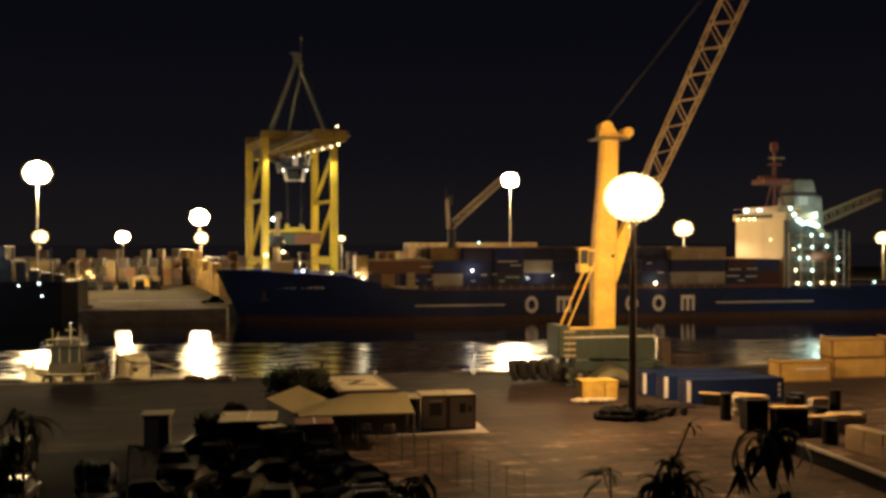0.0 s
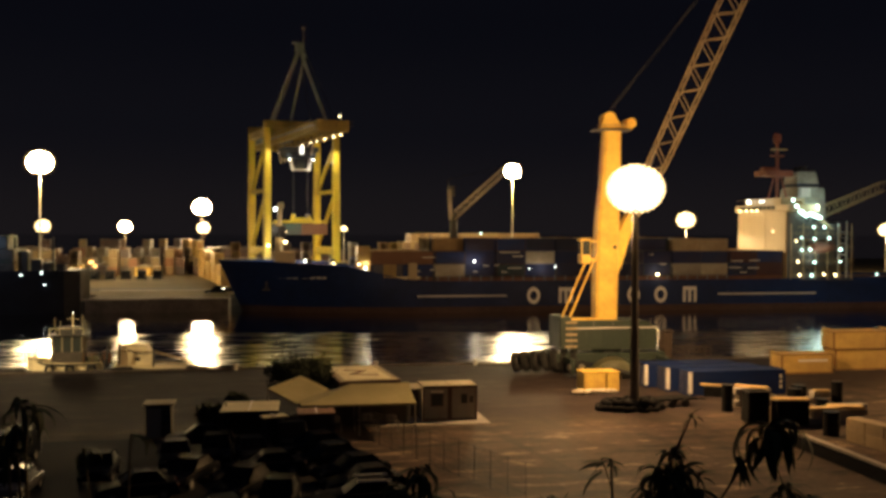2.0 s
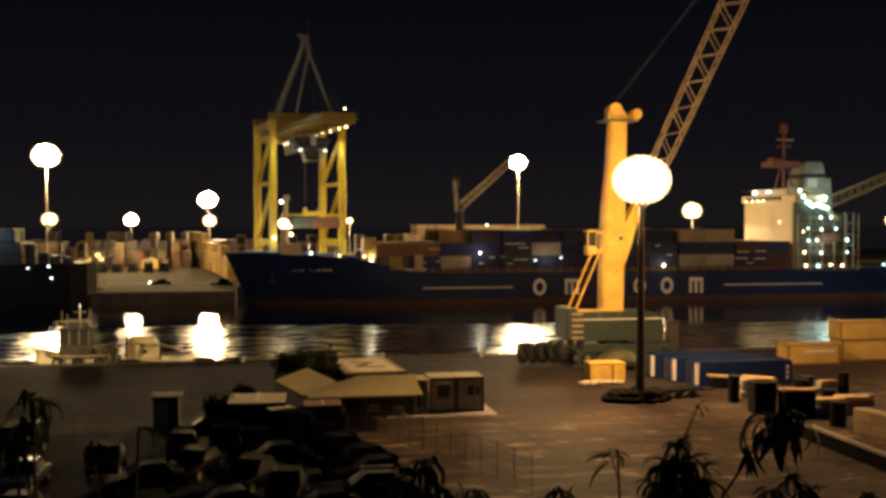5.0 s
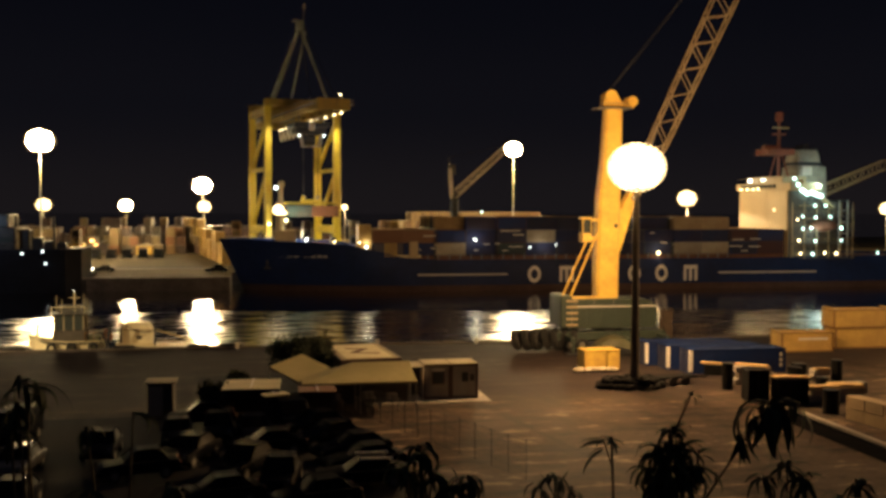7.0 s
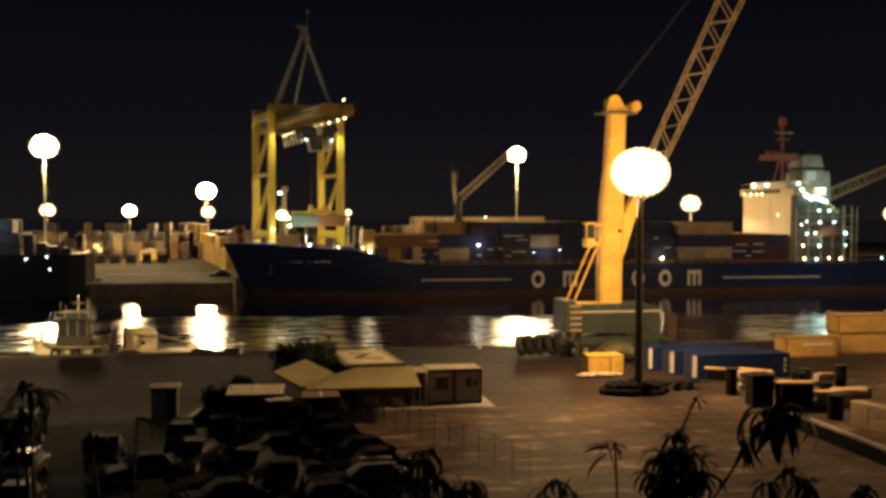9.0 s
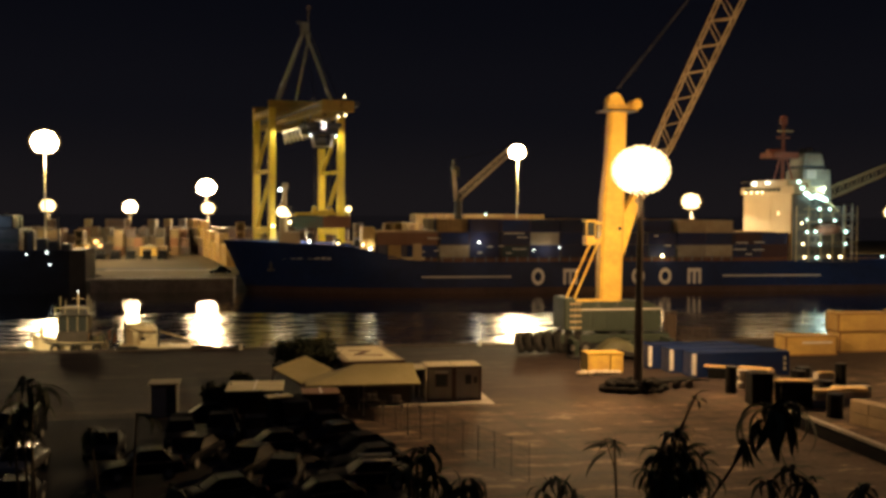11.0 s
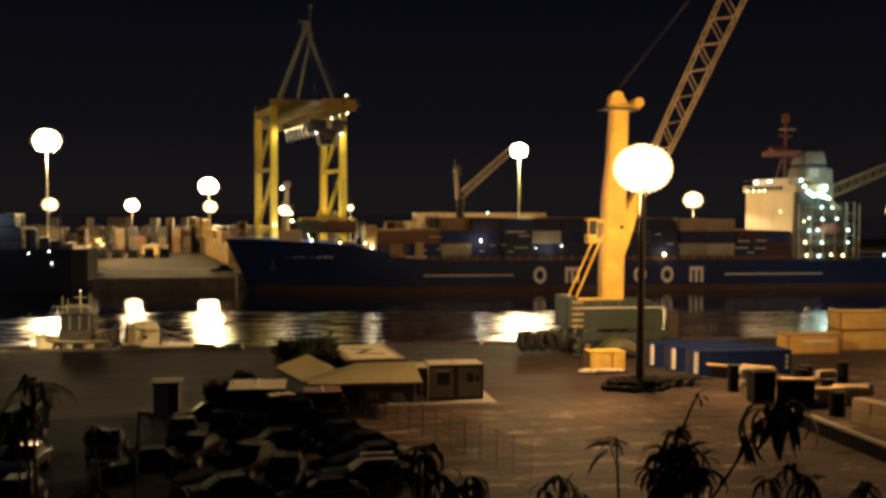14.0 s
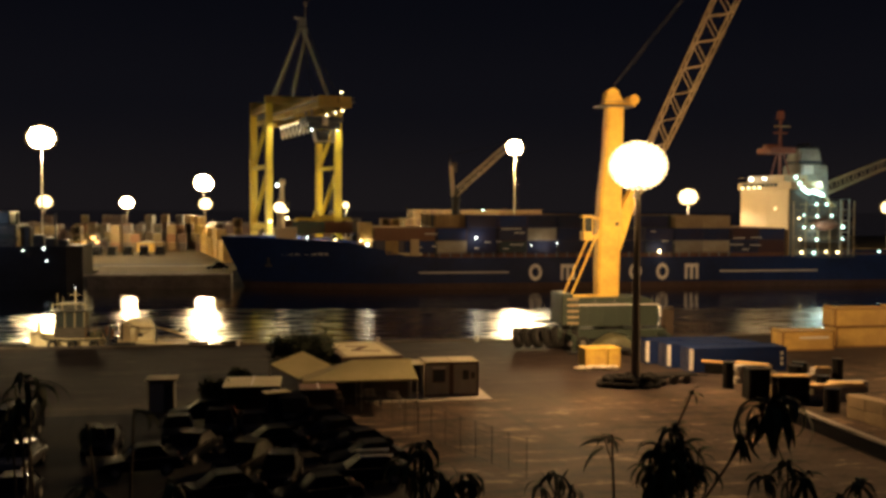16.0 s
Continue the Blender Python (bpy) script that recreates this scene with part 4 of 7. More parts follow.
    for x, z, r in ((9.0, 7.9, 0.2), (14.5, 7.5, 0.2), (19.4, 7.3, 0.2), (20.8, 6.5, 0.24)):
        flood(t, x, near_side(x, z) + 0.6, z, r, SMALL_WHITE if x in (9.0, 20.8) else SMALL_WARM)
    for x, y in ((9.0, 219.5),):
        part("lamp_post", Form().tube((x, y, 6.6), (x, y, 9.1), 0.08).box(x, y, 9.1, 0.7, 0.5, 0.12), STEEL, t)
    # hatch covers
    for i in range(7):
        part("hatch_cover", Form().box(28.3 + 12.6 * i, SY, 3.3, 12.4, 21.5, 1.3, bevel=0.1), SHIP_DECK, t)
    for x in (34.6, 59.8, 85.0):
        part("lashing_bridge", Form().box(x, SY, 3.3, 0.4, 22, 3.2), DARK_STEEL, t)
    # cream strip: warm light on the deck edge put into paint
    part("lit_deck_strip", Form().box(27.0, SY - HALF + 1.0, 4.3, 9.5, 0.3, 0.5), BOAT_CREAM, t, "cream strip for the warm-lit deck edge")
    part("deck_locker", Form().box(30.2, SY - HALF + 0.7, 3.3, 1.7, 0.9, 4.2, bevel=0.05), SHIP_WHITE, t, "cream deck locker")
    for x in np.arange(33, 98, 2.2):
        part("bulwark_stay", Form().box(float(x), SY - HALF + 0.1, 3.9, 0.22, 0.12, 1.0), GREY_FRAME, t)
    part("deck_rail", Form().box(65, SY - HALF + 0.1, 4.85, 66, 0.08, 0.08).box(65, SY - HALF + 0.1, 4.4, 66, 0.05, 0.05), DARK_STEEL, t)
    # deck crane amidships
    for cx, base, top, boom, glowing in ((40.4, 3.3, 16.2, (51.2, 213, 27.4), False), (122.6, 3.3, 18.3, (139.6, 213, 25.3), True)):
        cr = part("deck_crane", Form().tube((cx, 214, base), (cx, 214, top), 0.85, 0.8, 14), DARK_STEEL, t, "dark pedestal of a deck crane")
        if glowing:
            part("crane_house", Form().box(cx - 0.1, 214, top, 2.2, 2.6, 2.6, bevel=0.2, top=(0.8, 0.8)), SHIP_WHITE, cr)
        else:
            part("crane_house", Form().box(cx + 0.1, 214, top, 1.5, 2.2, 1.6, bevel=0.15, top=(0.8, 0.8)), GREY_SIDE, cr)
            for y in (213.2, 214.8):
                part("crane_peak", Form().beam((cx - 0.55, y, top), (cx - 0.95, y, top + 6.6), 0.5, 0.35), JIB_PAINT, cr)
            part("peak_head", Form().box(cx - 0.6, 214, top + 6.4, 1.3, 2.2, 0.7, bevel=0.1).box(cx - 0.2, 214, top + 5.0, 0.7, 1.6, 1.5, bevel=0.1).tube((cx - 1.2, 213.4, top + 7.0), (cx - 1.3, 213.4, top + 8.6), 0.12), GREY_SIDE, cr)
        a, b = Vector((cx + (0.8 if glowing else 0.2), 213, top + (0.8 if glowing else 1.9))), Vector(boom)
        w = Vector((0, 0, 1.1 if glowing else 0.78))
        paint = SHIP_WHITE if glowing else JIB_PAINT
        for k in (0, 1):
            off = Vector((0, 1.6 * k, 0))
            part("jib", Form().beam(a + off, b + off, 0.2, 0.24).beam(a + off - w * 2.3, b + off - w * 1.9, 0.2, 0.22), paint, cr)
            for i in range(8):
                u, v = i / 8, (i + 0.5) / 8
                part("jib_lacing", Form().beam(a + off + (b - a) * u, a + off + (b - a) * v - w * 2.1, 0.1).beam(a + off + (b - a) * v - w * 2.1, a + off + (b - a) * (i + 1) / 8, 0.1), paint, cr)
        if not glowing:
            part("jib_rope", Form().tube((cx - 1.0, 214, top + 8.6), b, 0.05, n=5), DARK_STEEL, cr)
    # accommodation block
    house = part("deckhouse", Form().box(114.3, SY, 3.3, 7.6, 22.4, 14.9, bevel=0.15), SHIP_WHITE, t, "cream accommodation block")
    # added panel puts the shade of the open galleries into colour
    part("shade_panel", Form().box(114.4, SY - 11.26, 3.35, 7.3, 0.1, 14.7), GREY_SIDE, house, "grey panel for the shade in the open galleries")
    for z in (5.2, 7.9, 10.6, 13.3, 15.9):
        part("deck_ledge", Form().box(115.6, SY - 11.3, z + 1.5, 5.0, 0.5, 0.14), SHIP_WHITE, house)
        for i in range(2):
            part("window", Form().box(115.4 + 1.5 * i, SY - 11.3, z, 0.7, 0.06, 0.8, bevel=0.02), GLASS, house)
    part("window", Form().box(110.46, SY - 5.6, 13.6, 0.06, 0.9, 0.7), LIT_PANE, house, "lit square window")
    part("front_seam", Form().box(110.47, SY - 2.0, 9.8, 0.06, 0.2, 8.2), SHIP_WHITE, house)
    br = part("bridge", Form().box(114.0, SY, 18.2, 7.2, 25.0, 1.6, bevel=0.15).box(114.4, SY + 1.5, 19.8, 5.6, 17.0, 1.5, bevel=0.1), SHIP_WHITE, t, "wheelhouse with wings")
    for i in range(9):
        part("bridge_window", Form().box(110.37, SY + 9.5 - 1.9 * i, 18.7, 0.06, 1.5, 0.8), GLASS, br)
    for y in (9.2, 6.2, 3.4, 1.0):
        flood(br, 110.0, SY + y, 18.6, 0.20, SMALL_WARM)
    for y, r in ((6.5, 0.42), (0.8, 0.2), (-0.4, 0.2)):
        flood(br, 110.8, SY + y, 20.6, r, SMALL_WHITE)
        part("lamp_post", Form().tube((111.0, SY + y, 19.7), (111.0, SY + y, 20.6), 0.08), STEEL, br)
    part("monkey_island_rail", Form().box(114.0, SY - 12.4, 20.9, 7.0, 0.06, 0.06).box(110.5, SY, 20.9, 0.06, 24.6, 0.06), SHIP_WHITE, br)
    rm = part("radar_mast", Form().beam((114.3, SY, 19), (114.3, SY, 34.2), 0.5, 0.5).box(114.0, SY + 1, 26.2, 6.4, 6.0, 1.3, bevel=0.1).box(113.4, SY + 2, 27.5, 3.5, 2.0, 0.8)
              .box(114.3, SY, 30.6, 3.2, 0.5, 0.4).box(114.3, SY, 33.6, 1.7, 1.2, 2.2, bevel=0.3), MAST_RED, t, "red radar mast with scanners")
    for x in (112.0, 117.0):
        part("mast_brace", Form().beam((x, SY, 20.4), (114.3, SY, 29), 0.25), MAST_RED, rm)
    part("scanner", Form().box(114.3, SY - 0.8, 32.0, 4.0, 0.35, 0.35, bevel=0.05), SHIP_WHITE, rm)
    fun = part("funnel", Form().box(121.0, SY + 1.0, 15.5, 7.4, 8.2, 8.2, top=(0.92, 0.92), bevel=0.3).box(120.6, SY + 1.0, 23.7, 5.6, 6.6, 3.6, top=(0.86, 0.86), bevel=0.35).box(119.0, SY - 3.2, 20.6, 4.2, 1.2, 0.25), FUNNEL_GREY, t, "pale funnel casing lit by deck lights")
    part("funnel_band", Form().box(120.6, SY + 1.0, 24.0, 5.75, 6.8, 0.6, top=(0.97, 0.97), bevel=0.1), TROLLEY_BLUE, fun, "dark band")
    part("funnel_cap", Form().box(120.6, SY + 1.0, 27.3, 4.4, 5.4, 0.4, bevel=0.1), DARK_STEEL, fun)
    for y in (-1.5, 0.5, 2.5):
        part("exhaust_pipe", Form().tube((120.6, SY + 1 + y, 27.6), (120.8, SY + 1 + y, 28.6), 0.4, n=12), DARK_STEEL, fun)
    part("funnel_emblem", Form().box(119.6, SY - 3.05, 21.6, 2.3, 0.1, 2.0, bevel=0.03), BAR_WHITE, fun, "plain pale panel")
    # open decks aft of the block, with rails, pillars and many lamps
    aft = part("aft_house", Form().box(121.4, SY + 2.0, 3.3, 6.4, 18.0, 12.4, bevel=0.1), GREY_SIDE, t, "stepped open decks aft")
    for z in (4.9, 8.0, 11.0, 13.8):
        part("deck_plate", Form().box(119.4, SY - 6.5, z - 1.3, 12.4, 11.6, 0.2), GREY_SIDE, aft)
        part("deck_rail", Form().box(118.2, SY - 12.2, z - 0.1, 14.6, 0.06, 0.06).box(118.2, SY - 12.2, z - 0.5, 14.6, 0.05, 0.05), SHIP_WHITE, aft)
        for i in range(6):
            part("pillar", Form().box(111.2 + 2.8 * i, SY - 12.15, z - 1.1, 0.16, 0.16, 2.9), SHIP_WHITE, aft)
    for x in (121.9, 123.9):
        part("davit_frame", Form().beam((x, SY - 12.3, 4), (x, SY - 12.3, 16.1), 0.26).beam((118.9, SY - 12.3, 16.1), (123.9, SY - 12.3, 16.1), 0.26), FUNNEL_GREY, aft, "tall pale davit frame")
    for z in (9.0, 11.4, 13.8):
        part("davit_bar", Form().beam((121.9, SY - 12.3, z), (123.9, SY - 12.3, z), 0.2), FUNNEL_GREY, aft)
    part("lifeboat", Form().ball(118.6, SY - 11.6, 10.6, 3.4, 1.2, 1.3, 14, 8), SHIP_DECK, aft, "dull red enclosed lifeboat")
    part("stairway", Form().beam((113.2, SY - 11.8, 20.4), (120.6, SY - 11.8, 14.4), 1.6, 0.4), SHIP_WHITE, aft, "sloping covered stairway")
    for x, z, r, cool in ((113.0, 4.7, .30, 0), (115.8, 4.6, .40, 1), (118.6, 4.8, .30, 0), (121.3, 4.7, .32, 0), (112.6, 7.5, .3, 0), (116.4, 7.4, .36, 1), (122.4, 7.5, .28, 1),
                          (113.5, 10.0, .34, 1), (115.4, 10.1, .34, 1), (122.4, 10.1, .40, 1), (113.4, 12.6, .28, 1), (116.4, 12.4, .34, 1), (119.8, 12.5, .32, 1), (112.2, 11.9, .25, 0),
                          (116.2, 14.9, .36, 1), (118.6, 14.9, .36, 1), (111.4, 20.6, .45, 1), (112.2, 19.3, .5, 1), (131, 4.8, .3, 1)):
        flood(aft, x, SY - 12.5, z, r * 0.8, TUBE_TEAL if cool else SMALL_WARM)
    part("tube_light", Form().beam((112.8, SY - 12.4, 18.4), (114.6, SY - 12.4, 17.2), 0.7, 0.5).beam((115.2, SY - 12.4, 17.7), (117.8, SY - 12.4, 16.8), 0.9, 0.55), TUBE_TEAL, aft, "glowing teal-white deck lights")
    return t


ship()
lamp(9.0, 219.5, 8.7, 5600, PALE, 0.4)
lamp(2.6, 208.6, 14.2, 120, PALE, 0.3)
lamp(21.0, 204.4, 7.2, 90, PALE, 0.2)
lamp(118.5, 200.8, 19.6, 1500, COOL, 0.6)
lamp(117, 200.6, 9.5, 240, (0.85, 1.0, 0.8), 0.5)

# cargo: rows of boxes on the hatches; the near row is of short boxes
random.seed(7)
bay_tiers = (2, 3, 3, 3, 3, 3, 2)
long_box = container("container", pose(28.3, SY - 9.8 + 2.45, 4.62), SHIP_BOX, 12.19, 2.59, "dull painted freight container stacked on the ship's deck", "ship cargo", detail=False, ribs=14)
tan_box = container("container", pose(40.9, SY - 9.8 + 2.45, 4.62 + 5.208), TAN_BOX, 12.19, 2.59, "tan freight container on top of the ship's cargo", "ship cargo", detail=False, ribs=14)
short_box = container("container", pose(25.25, SY - 9.8, 4.62), SHIP_BOX, 6.06, 2.59, "short freight container in the outer row of the ship's cargo", "ship cargo", detail=False, ribs=10)
short_pale = container("container", pose(37.85, SY - 9.8, 4.62), PALE_BOX, 6.06, 2.59, "pale grey freight container in the outer row of the ship's cargo", "ship cargo", detail=False, ribs=10)
short_tan = container("container", pose(88.25, SY - 9.8, 4.62 + 5.208), LIGHT_TAN_BOX, 6.06, 2.59, "short tan freight container on top of the ship's cargo", "ship cargo", detail=False, ribs=10)
short_rust = container("container", pose(23.5, SY - 9.8 + 2.45, 4.62), RUST_BOX, 6.06, 2.59, "rust-brown freight container in the outer row of the ship's cargo", "ship cargo", detail=False, ribs=10)
end_on = container("container", pose(20.6, SY - 7.0, 5.62, 0, 0, 90), OCHRE_BOX, 6.06, 2.59, "ochre freight container standing end-on before the ship's first bay", "ship cargo", detail=True, ribs=10)
copy_thing(end_on, pose(20.6, SY - 7.0, 8.224, 0, 0, 90))
copy_thing(end_on, pose(25.6, SY - 8.97, 4.62, 0, 0, 90))
copy_thing(long_box, pose(20.7, SY + 3.5, 5.62, 0, 0, 90))
for b, tiers in enumerate(bay_tiers):
    x = 28.3 + 12.6 * b
    for tier in range(tiers):
        top = tier == tiers - 1
        z = 4.62 + 2.604 * tier
        for half_bay in (-3.05, 3.05):
            if (b, tier, half_bay) in ((0, 0, -3.05), (1, 0, -3.05), (5, 2, -3.05), (1, 2, -3.05), (3, 2, 3.05), (4, 2, -3.05), (4, 2, 3.05)):
                continue
            copy_thing(short_rust if (b, tier) == (0, 1) else short_tan if top and b == 5 else short_pale if (b, tier, half_bay) in ((5, 0, -3.05), (5, 0, 3.05), (2, 1, 3.05)) else short_box, pose(x + half_bay, SY - 9.8, z))
        for r in range(1, 9):
            if not top and r in (3, 4, 5, 6) and b > 1:
                continue
            if (b, tier, r) in ((0, 0, 1), (1, 2, 1)):
                continue
            if top and b in (3, 4, 5) and r in (3, 4, 5, 6):
                continue
            copy_thing(tan_box if top and (r > 2 or b == 0) else long_box, pose(x, SY - 9.8 + 2.45 * r, z))
# a few faded marks on the outer row, and lamps along the cargo
for x, z, w in ((50.1, 9.5, 4.2), (33.5, 8.5, 2.5), (51.2, 6.3, 2.9), (51.8, 8.7, 2.2), (45.2, 6.8, 1.2), (47.4, 6.9, 1.0), (49.0, 5.5, 1.2), (43.0, 5.6, 0.9), (31.0, 5.8, 1.6), (34.2, 6.0, 1.0), (70.2, 8.2, 2.0), (83.0, 7.0, 1.4), (80.4, 9.0, 1.0), (99.5, 7.6, 2.6), (103.4, 7.7, 2.4), (99.0, 6.2, 3.0), (103.2, 6.1, 2.6), (101.0, 5.2, 1.5)):
    solid("lettering_bar", Form().box(0, 0, 0, w, 0.02, 0.22), SHIP_MARK, "faded pale lettering in bar form on a container", "marking", "container markings", m=pose(x, SY - 11.05, z))


def cargo_lamp(x, y, z, r, mat):
    t = thing("work_lamp", pose(x, y, z), "small work lamp fixed among the ship's cargo", "lamp", "cargo lamps")
    part("lens", Form().ball(0, 0, 0, r, n=8, k=4), mat, t, "glowing lens")
    part("arm", Form().beam((0, 0, 0), (0, 0.9, 0.1), 0.08), STEEL, t)


for x, y, z, r, mat in ((42.6, SY - 12.0, 7.84, 0.2, SMALL_WHITE), (44.6, SY - 9, 13.4, 0.2, TUBE_TEAL), (54.0, SY - 12.0, 6.3, 0.13, SMALL_WHITE), (59.4, SY - 12.0, 6.73, 0.13, SMALL_WHITE),
                        (81.4, SY - 12.0, 5.0, 0.3, SMALL_WARM)):
    cargo_lamp(x, y, z, r, mat)
lamp(42.6, SY - 12.6, 7.84, 110, PALE, 0.4)
lamp(56.7, SY - 12.6, 6.4, 80, PALE, 0.4)
lamp(81.4, SY - 12.6, 5.2, 110, WARM, 0.4)


# ---- ship-to-shore gantry crane on the far quay ----
GX, GY, GA = 7.8, 240.0, 12.3
GM = pose(GX, GY, 0, 0, 0, GA)


def gantry():
    """Built in its own axes: x along the quay, -y towards the water."""
    t = thing("gantry_crane", GM, "tall yellow ship-to-shore gantry crane with working lights", "crane")
    w, d, top = 7.85, 8.0, 35.0
    for sx in (-1, 1):
        for sy in (-1, 1):
            leg = part("leg", Form().box(sx * w, sy * d, 1.6, 1.5, 1.5, top - 0.1, bevel=0.12), CRANE_YELLOW, t)
            part("bogie", Form().box(sx * w, sy * d, 0.5, 4.6, 1.2, 1.2, bevel=0.15), DARK_STEEL, leg)
            for k in (-1.6, -0.5, 0.5, 1.6):
                part("rail_wheel", Form().tube((sx * w + k, sy * d - 0.3, 0.42), (sx * w + k, sy * d + 0.3, 0.42), 0.42, n=12), STEEL, leg)
        x = sx * w
        part("side_sill", Form().box(x, 0, 8.4, 1.2, 14.6, 1.7, bevel=0.1), CRANE_YELLOW, t)
        part("side_tie", Form().box(x, 0, 22.3, 0.8, 14.6, 0.8), CRANE_YELLOW, t)
        part("side_head", Form().box(x, 0, top - 0.2, 1.2, 14.6, 1.6, bevel=0.1), CRANE_DIM, t)
        part("brace", Form().beam((x, -7.4, 33.5), (x, 7.4, 23.2), 0.7), CRANE_YELLOW, t)
        part("brace", Form().beam((x, -7.4, 22.2), (x, 7.4, 10.2), 0.7), CRANE_YELLOW, t)
        part("stair", Form().beam((x + sx * 1.0, 7.0, 2), (x + sx * 1.0, -6, 9), 0.5, 0.12), STEEL, t)
    part("portal_beam", Form().box(0, -d, top + 1.5, 17.4, 1.4, 1.6, bevel=0.1), CRANE_DIM, t)
    part("portal_beam", Form().box(0, d, top + 1.5, 17.4, 1.4, 1.5, bevel=0.1), CRANE_DIM, t)
    for x in (-2.9, 2.9):
        girder = part("boom_girder", Form().box(x, -2.4, 33.9, 1.0, 60.2, 2.1, bevel=0.08), CRANE_DIM, t, "yellow box girder of the boom")
        for yy in (-d, d):
            part("hanger", Form().box(x, yy, 35.9, 0.5, 0.7, 0.7), CRANE_DIM, girder)
        part("walkway", Form().box(x + math.copysign(1.1, x), -2.4, 35.0, 1.0, 59, 0.08), STEEL, girder)
        for yy in range(-31, 27, 4):
            part("rail_post", Form().box(x + math.copysign(1.55, x), yy, 35.0, 0.06, 0.06, 1.1), STEEL, girder)
        part("rail", Form().box(x + math.copysign(1.55, x), -2.4, 36.05, 0.06, 59, 0.06), STEEL, girder)
    part("boom_tip", Form().box(0, -32.3, 33.8, 6.8, 0.9, 2.3, bevel=0.1).box(1.6, -32.9, 34.7, 2.2, 1.2, 1.1), CRANE_DIM, t)
    part("boom_end", Form().box(0, 27.4, 33.9, 6.8, 0.8, 2.1), CRANE_DIM, t)
    # its grey holds how little light reaches the upper works
    part("machinery_house", Form().box(-2.0, 14.0, 35.0, 9, 9.5, 3.4, bevel=0.2), GREY_FRAME, t, "machinery house greyed for the weak light up there")
    # A-frame and stays
    apex = (-0.4, -7.6, 53.2)
    for x in (-6.4, 5.8):
        part("a_frame_leg", Form().beam((x, -8, 38.0), (apex[0] + 0.05 * x, apex[1], apex[2]), 0.7, 0.6), GREY_FRAME, t)
    for x in (-2.9, 2.9):
        part("back_stay", Form().beam((x * 0.3, -7.4, 53.4), (x - 1.2, 13.5, 35.0), 0.5, 0.45), GREY_FRAME, t)
        part("fore_stay", Form().tube((x * 0.2, -8.0, 53.8), (x, -27, 34.8), 0.09, n=6), DARK_STEEL, t)
    part("apex_head", Form().box(apex[0], apex[1], 53.4, 1.8, 1.6, 2.2, bevel=0.2).box(apex[0] - 1.0, apex[1], 55.2, 1.6, 0.9, 0.5), GREY_FRAME, t)
    part("apex_mast", Form().tube((0.4, -7.6, 55.4), (0.5, -7.6, 59.0), 0.13).box(0.5, -7.6, 58.4, 0.7, 0.4, 0.8), STEEL, t)
    # working lights under the boom, and lamps on its tip
    for yy in (-28, -23.0, -16.3, -10, -4.8, 2.8, 9.0, 12.5, 15.8, 19, 22.2, 25.4):
        lm = part("boom_light", Form().box(2.9, yy, 33.48, 0.3, 0.3, 0.3), SMALL_WARM, t, "glowing boom light")
        part("bracket", Form().box(2.9, yy, 33.79, 0.9, 0.9, 0.1), STEEL, lm)
    part("boom_light", Form().ball(3.1, -26.6, 37.5, 0.2, n=8, k=4), SMALL_WARM, t, "glowing tip lamp")
    part("lamp_post", Form().tube((3.1, -26.6, 36.0), (3.1, -26.6, 37.4), 0.07), STEEL, t)
    part("leg_light", Form().ball(-7.85, -9.0, 10.6, 0.3, n=8, k=4), SMALL_WARM, t, "small glowing leg light")
    # festoon: cable loops hung below the landward part of the boom
    for i in range(8):
        y0 = -9.0 + 4.0 * i
        loop = Form()
        pts = [(2.2, y0 + 3.6 * j / 6, 33.2 - 2.6 * math.sin(math.pi * j / 6)) for j in range(7)]
        for p, q in zip(pts, pts[1:]):
            loop.tube(p, q, 0.2, n=6)
        part("festoon_loop", loop, BAR_WHITE, t, "hanging cable loop")
    part("festoon_rail", Form().box(2.2, 2, 33.2, 0.2, 40, 0.2), STEEL, t)
    return t


gantry()
lamp(*(GM @ Vector((4.4, 2, 30.2))), 280, PALE, 0.3)
# lamps added where the trolley is to flash up in passing
t = thing("passage_lights", GM @ pose(0, 0, 0), "small hooded lamps, added to flash the trolley, on ties between the girders", "lamps", "boom passage lamps")
for yy in (-24.0, -16.9, -10.5, -5.7):
    part("tie_beam", Form().box(0, yy, 34.0, 4.8, 0.3, 0.3), CRANE_DIM, t)
    part("lamp_hood", Form().tube((-0.3, yy, 33.7), (-0.3, yy, 34.0), 0.3, 0.12, 10), DARK_STEEL, t)
    spot(GM @ Vector((-0.3, yy, 33.6)), GM @ Vector((-0.3, yy + 0.9, 31.0)), 1300, COOL_WHITE, 62, 0.12)
for sx in (-5.5, 5.5):
    e = GM @ Vector((sx, -12, 33.2))
    spot(e, GM @ Vector((sx * 1.1, 2, 0)), 2300, PALE, 110)


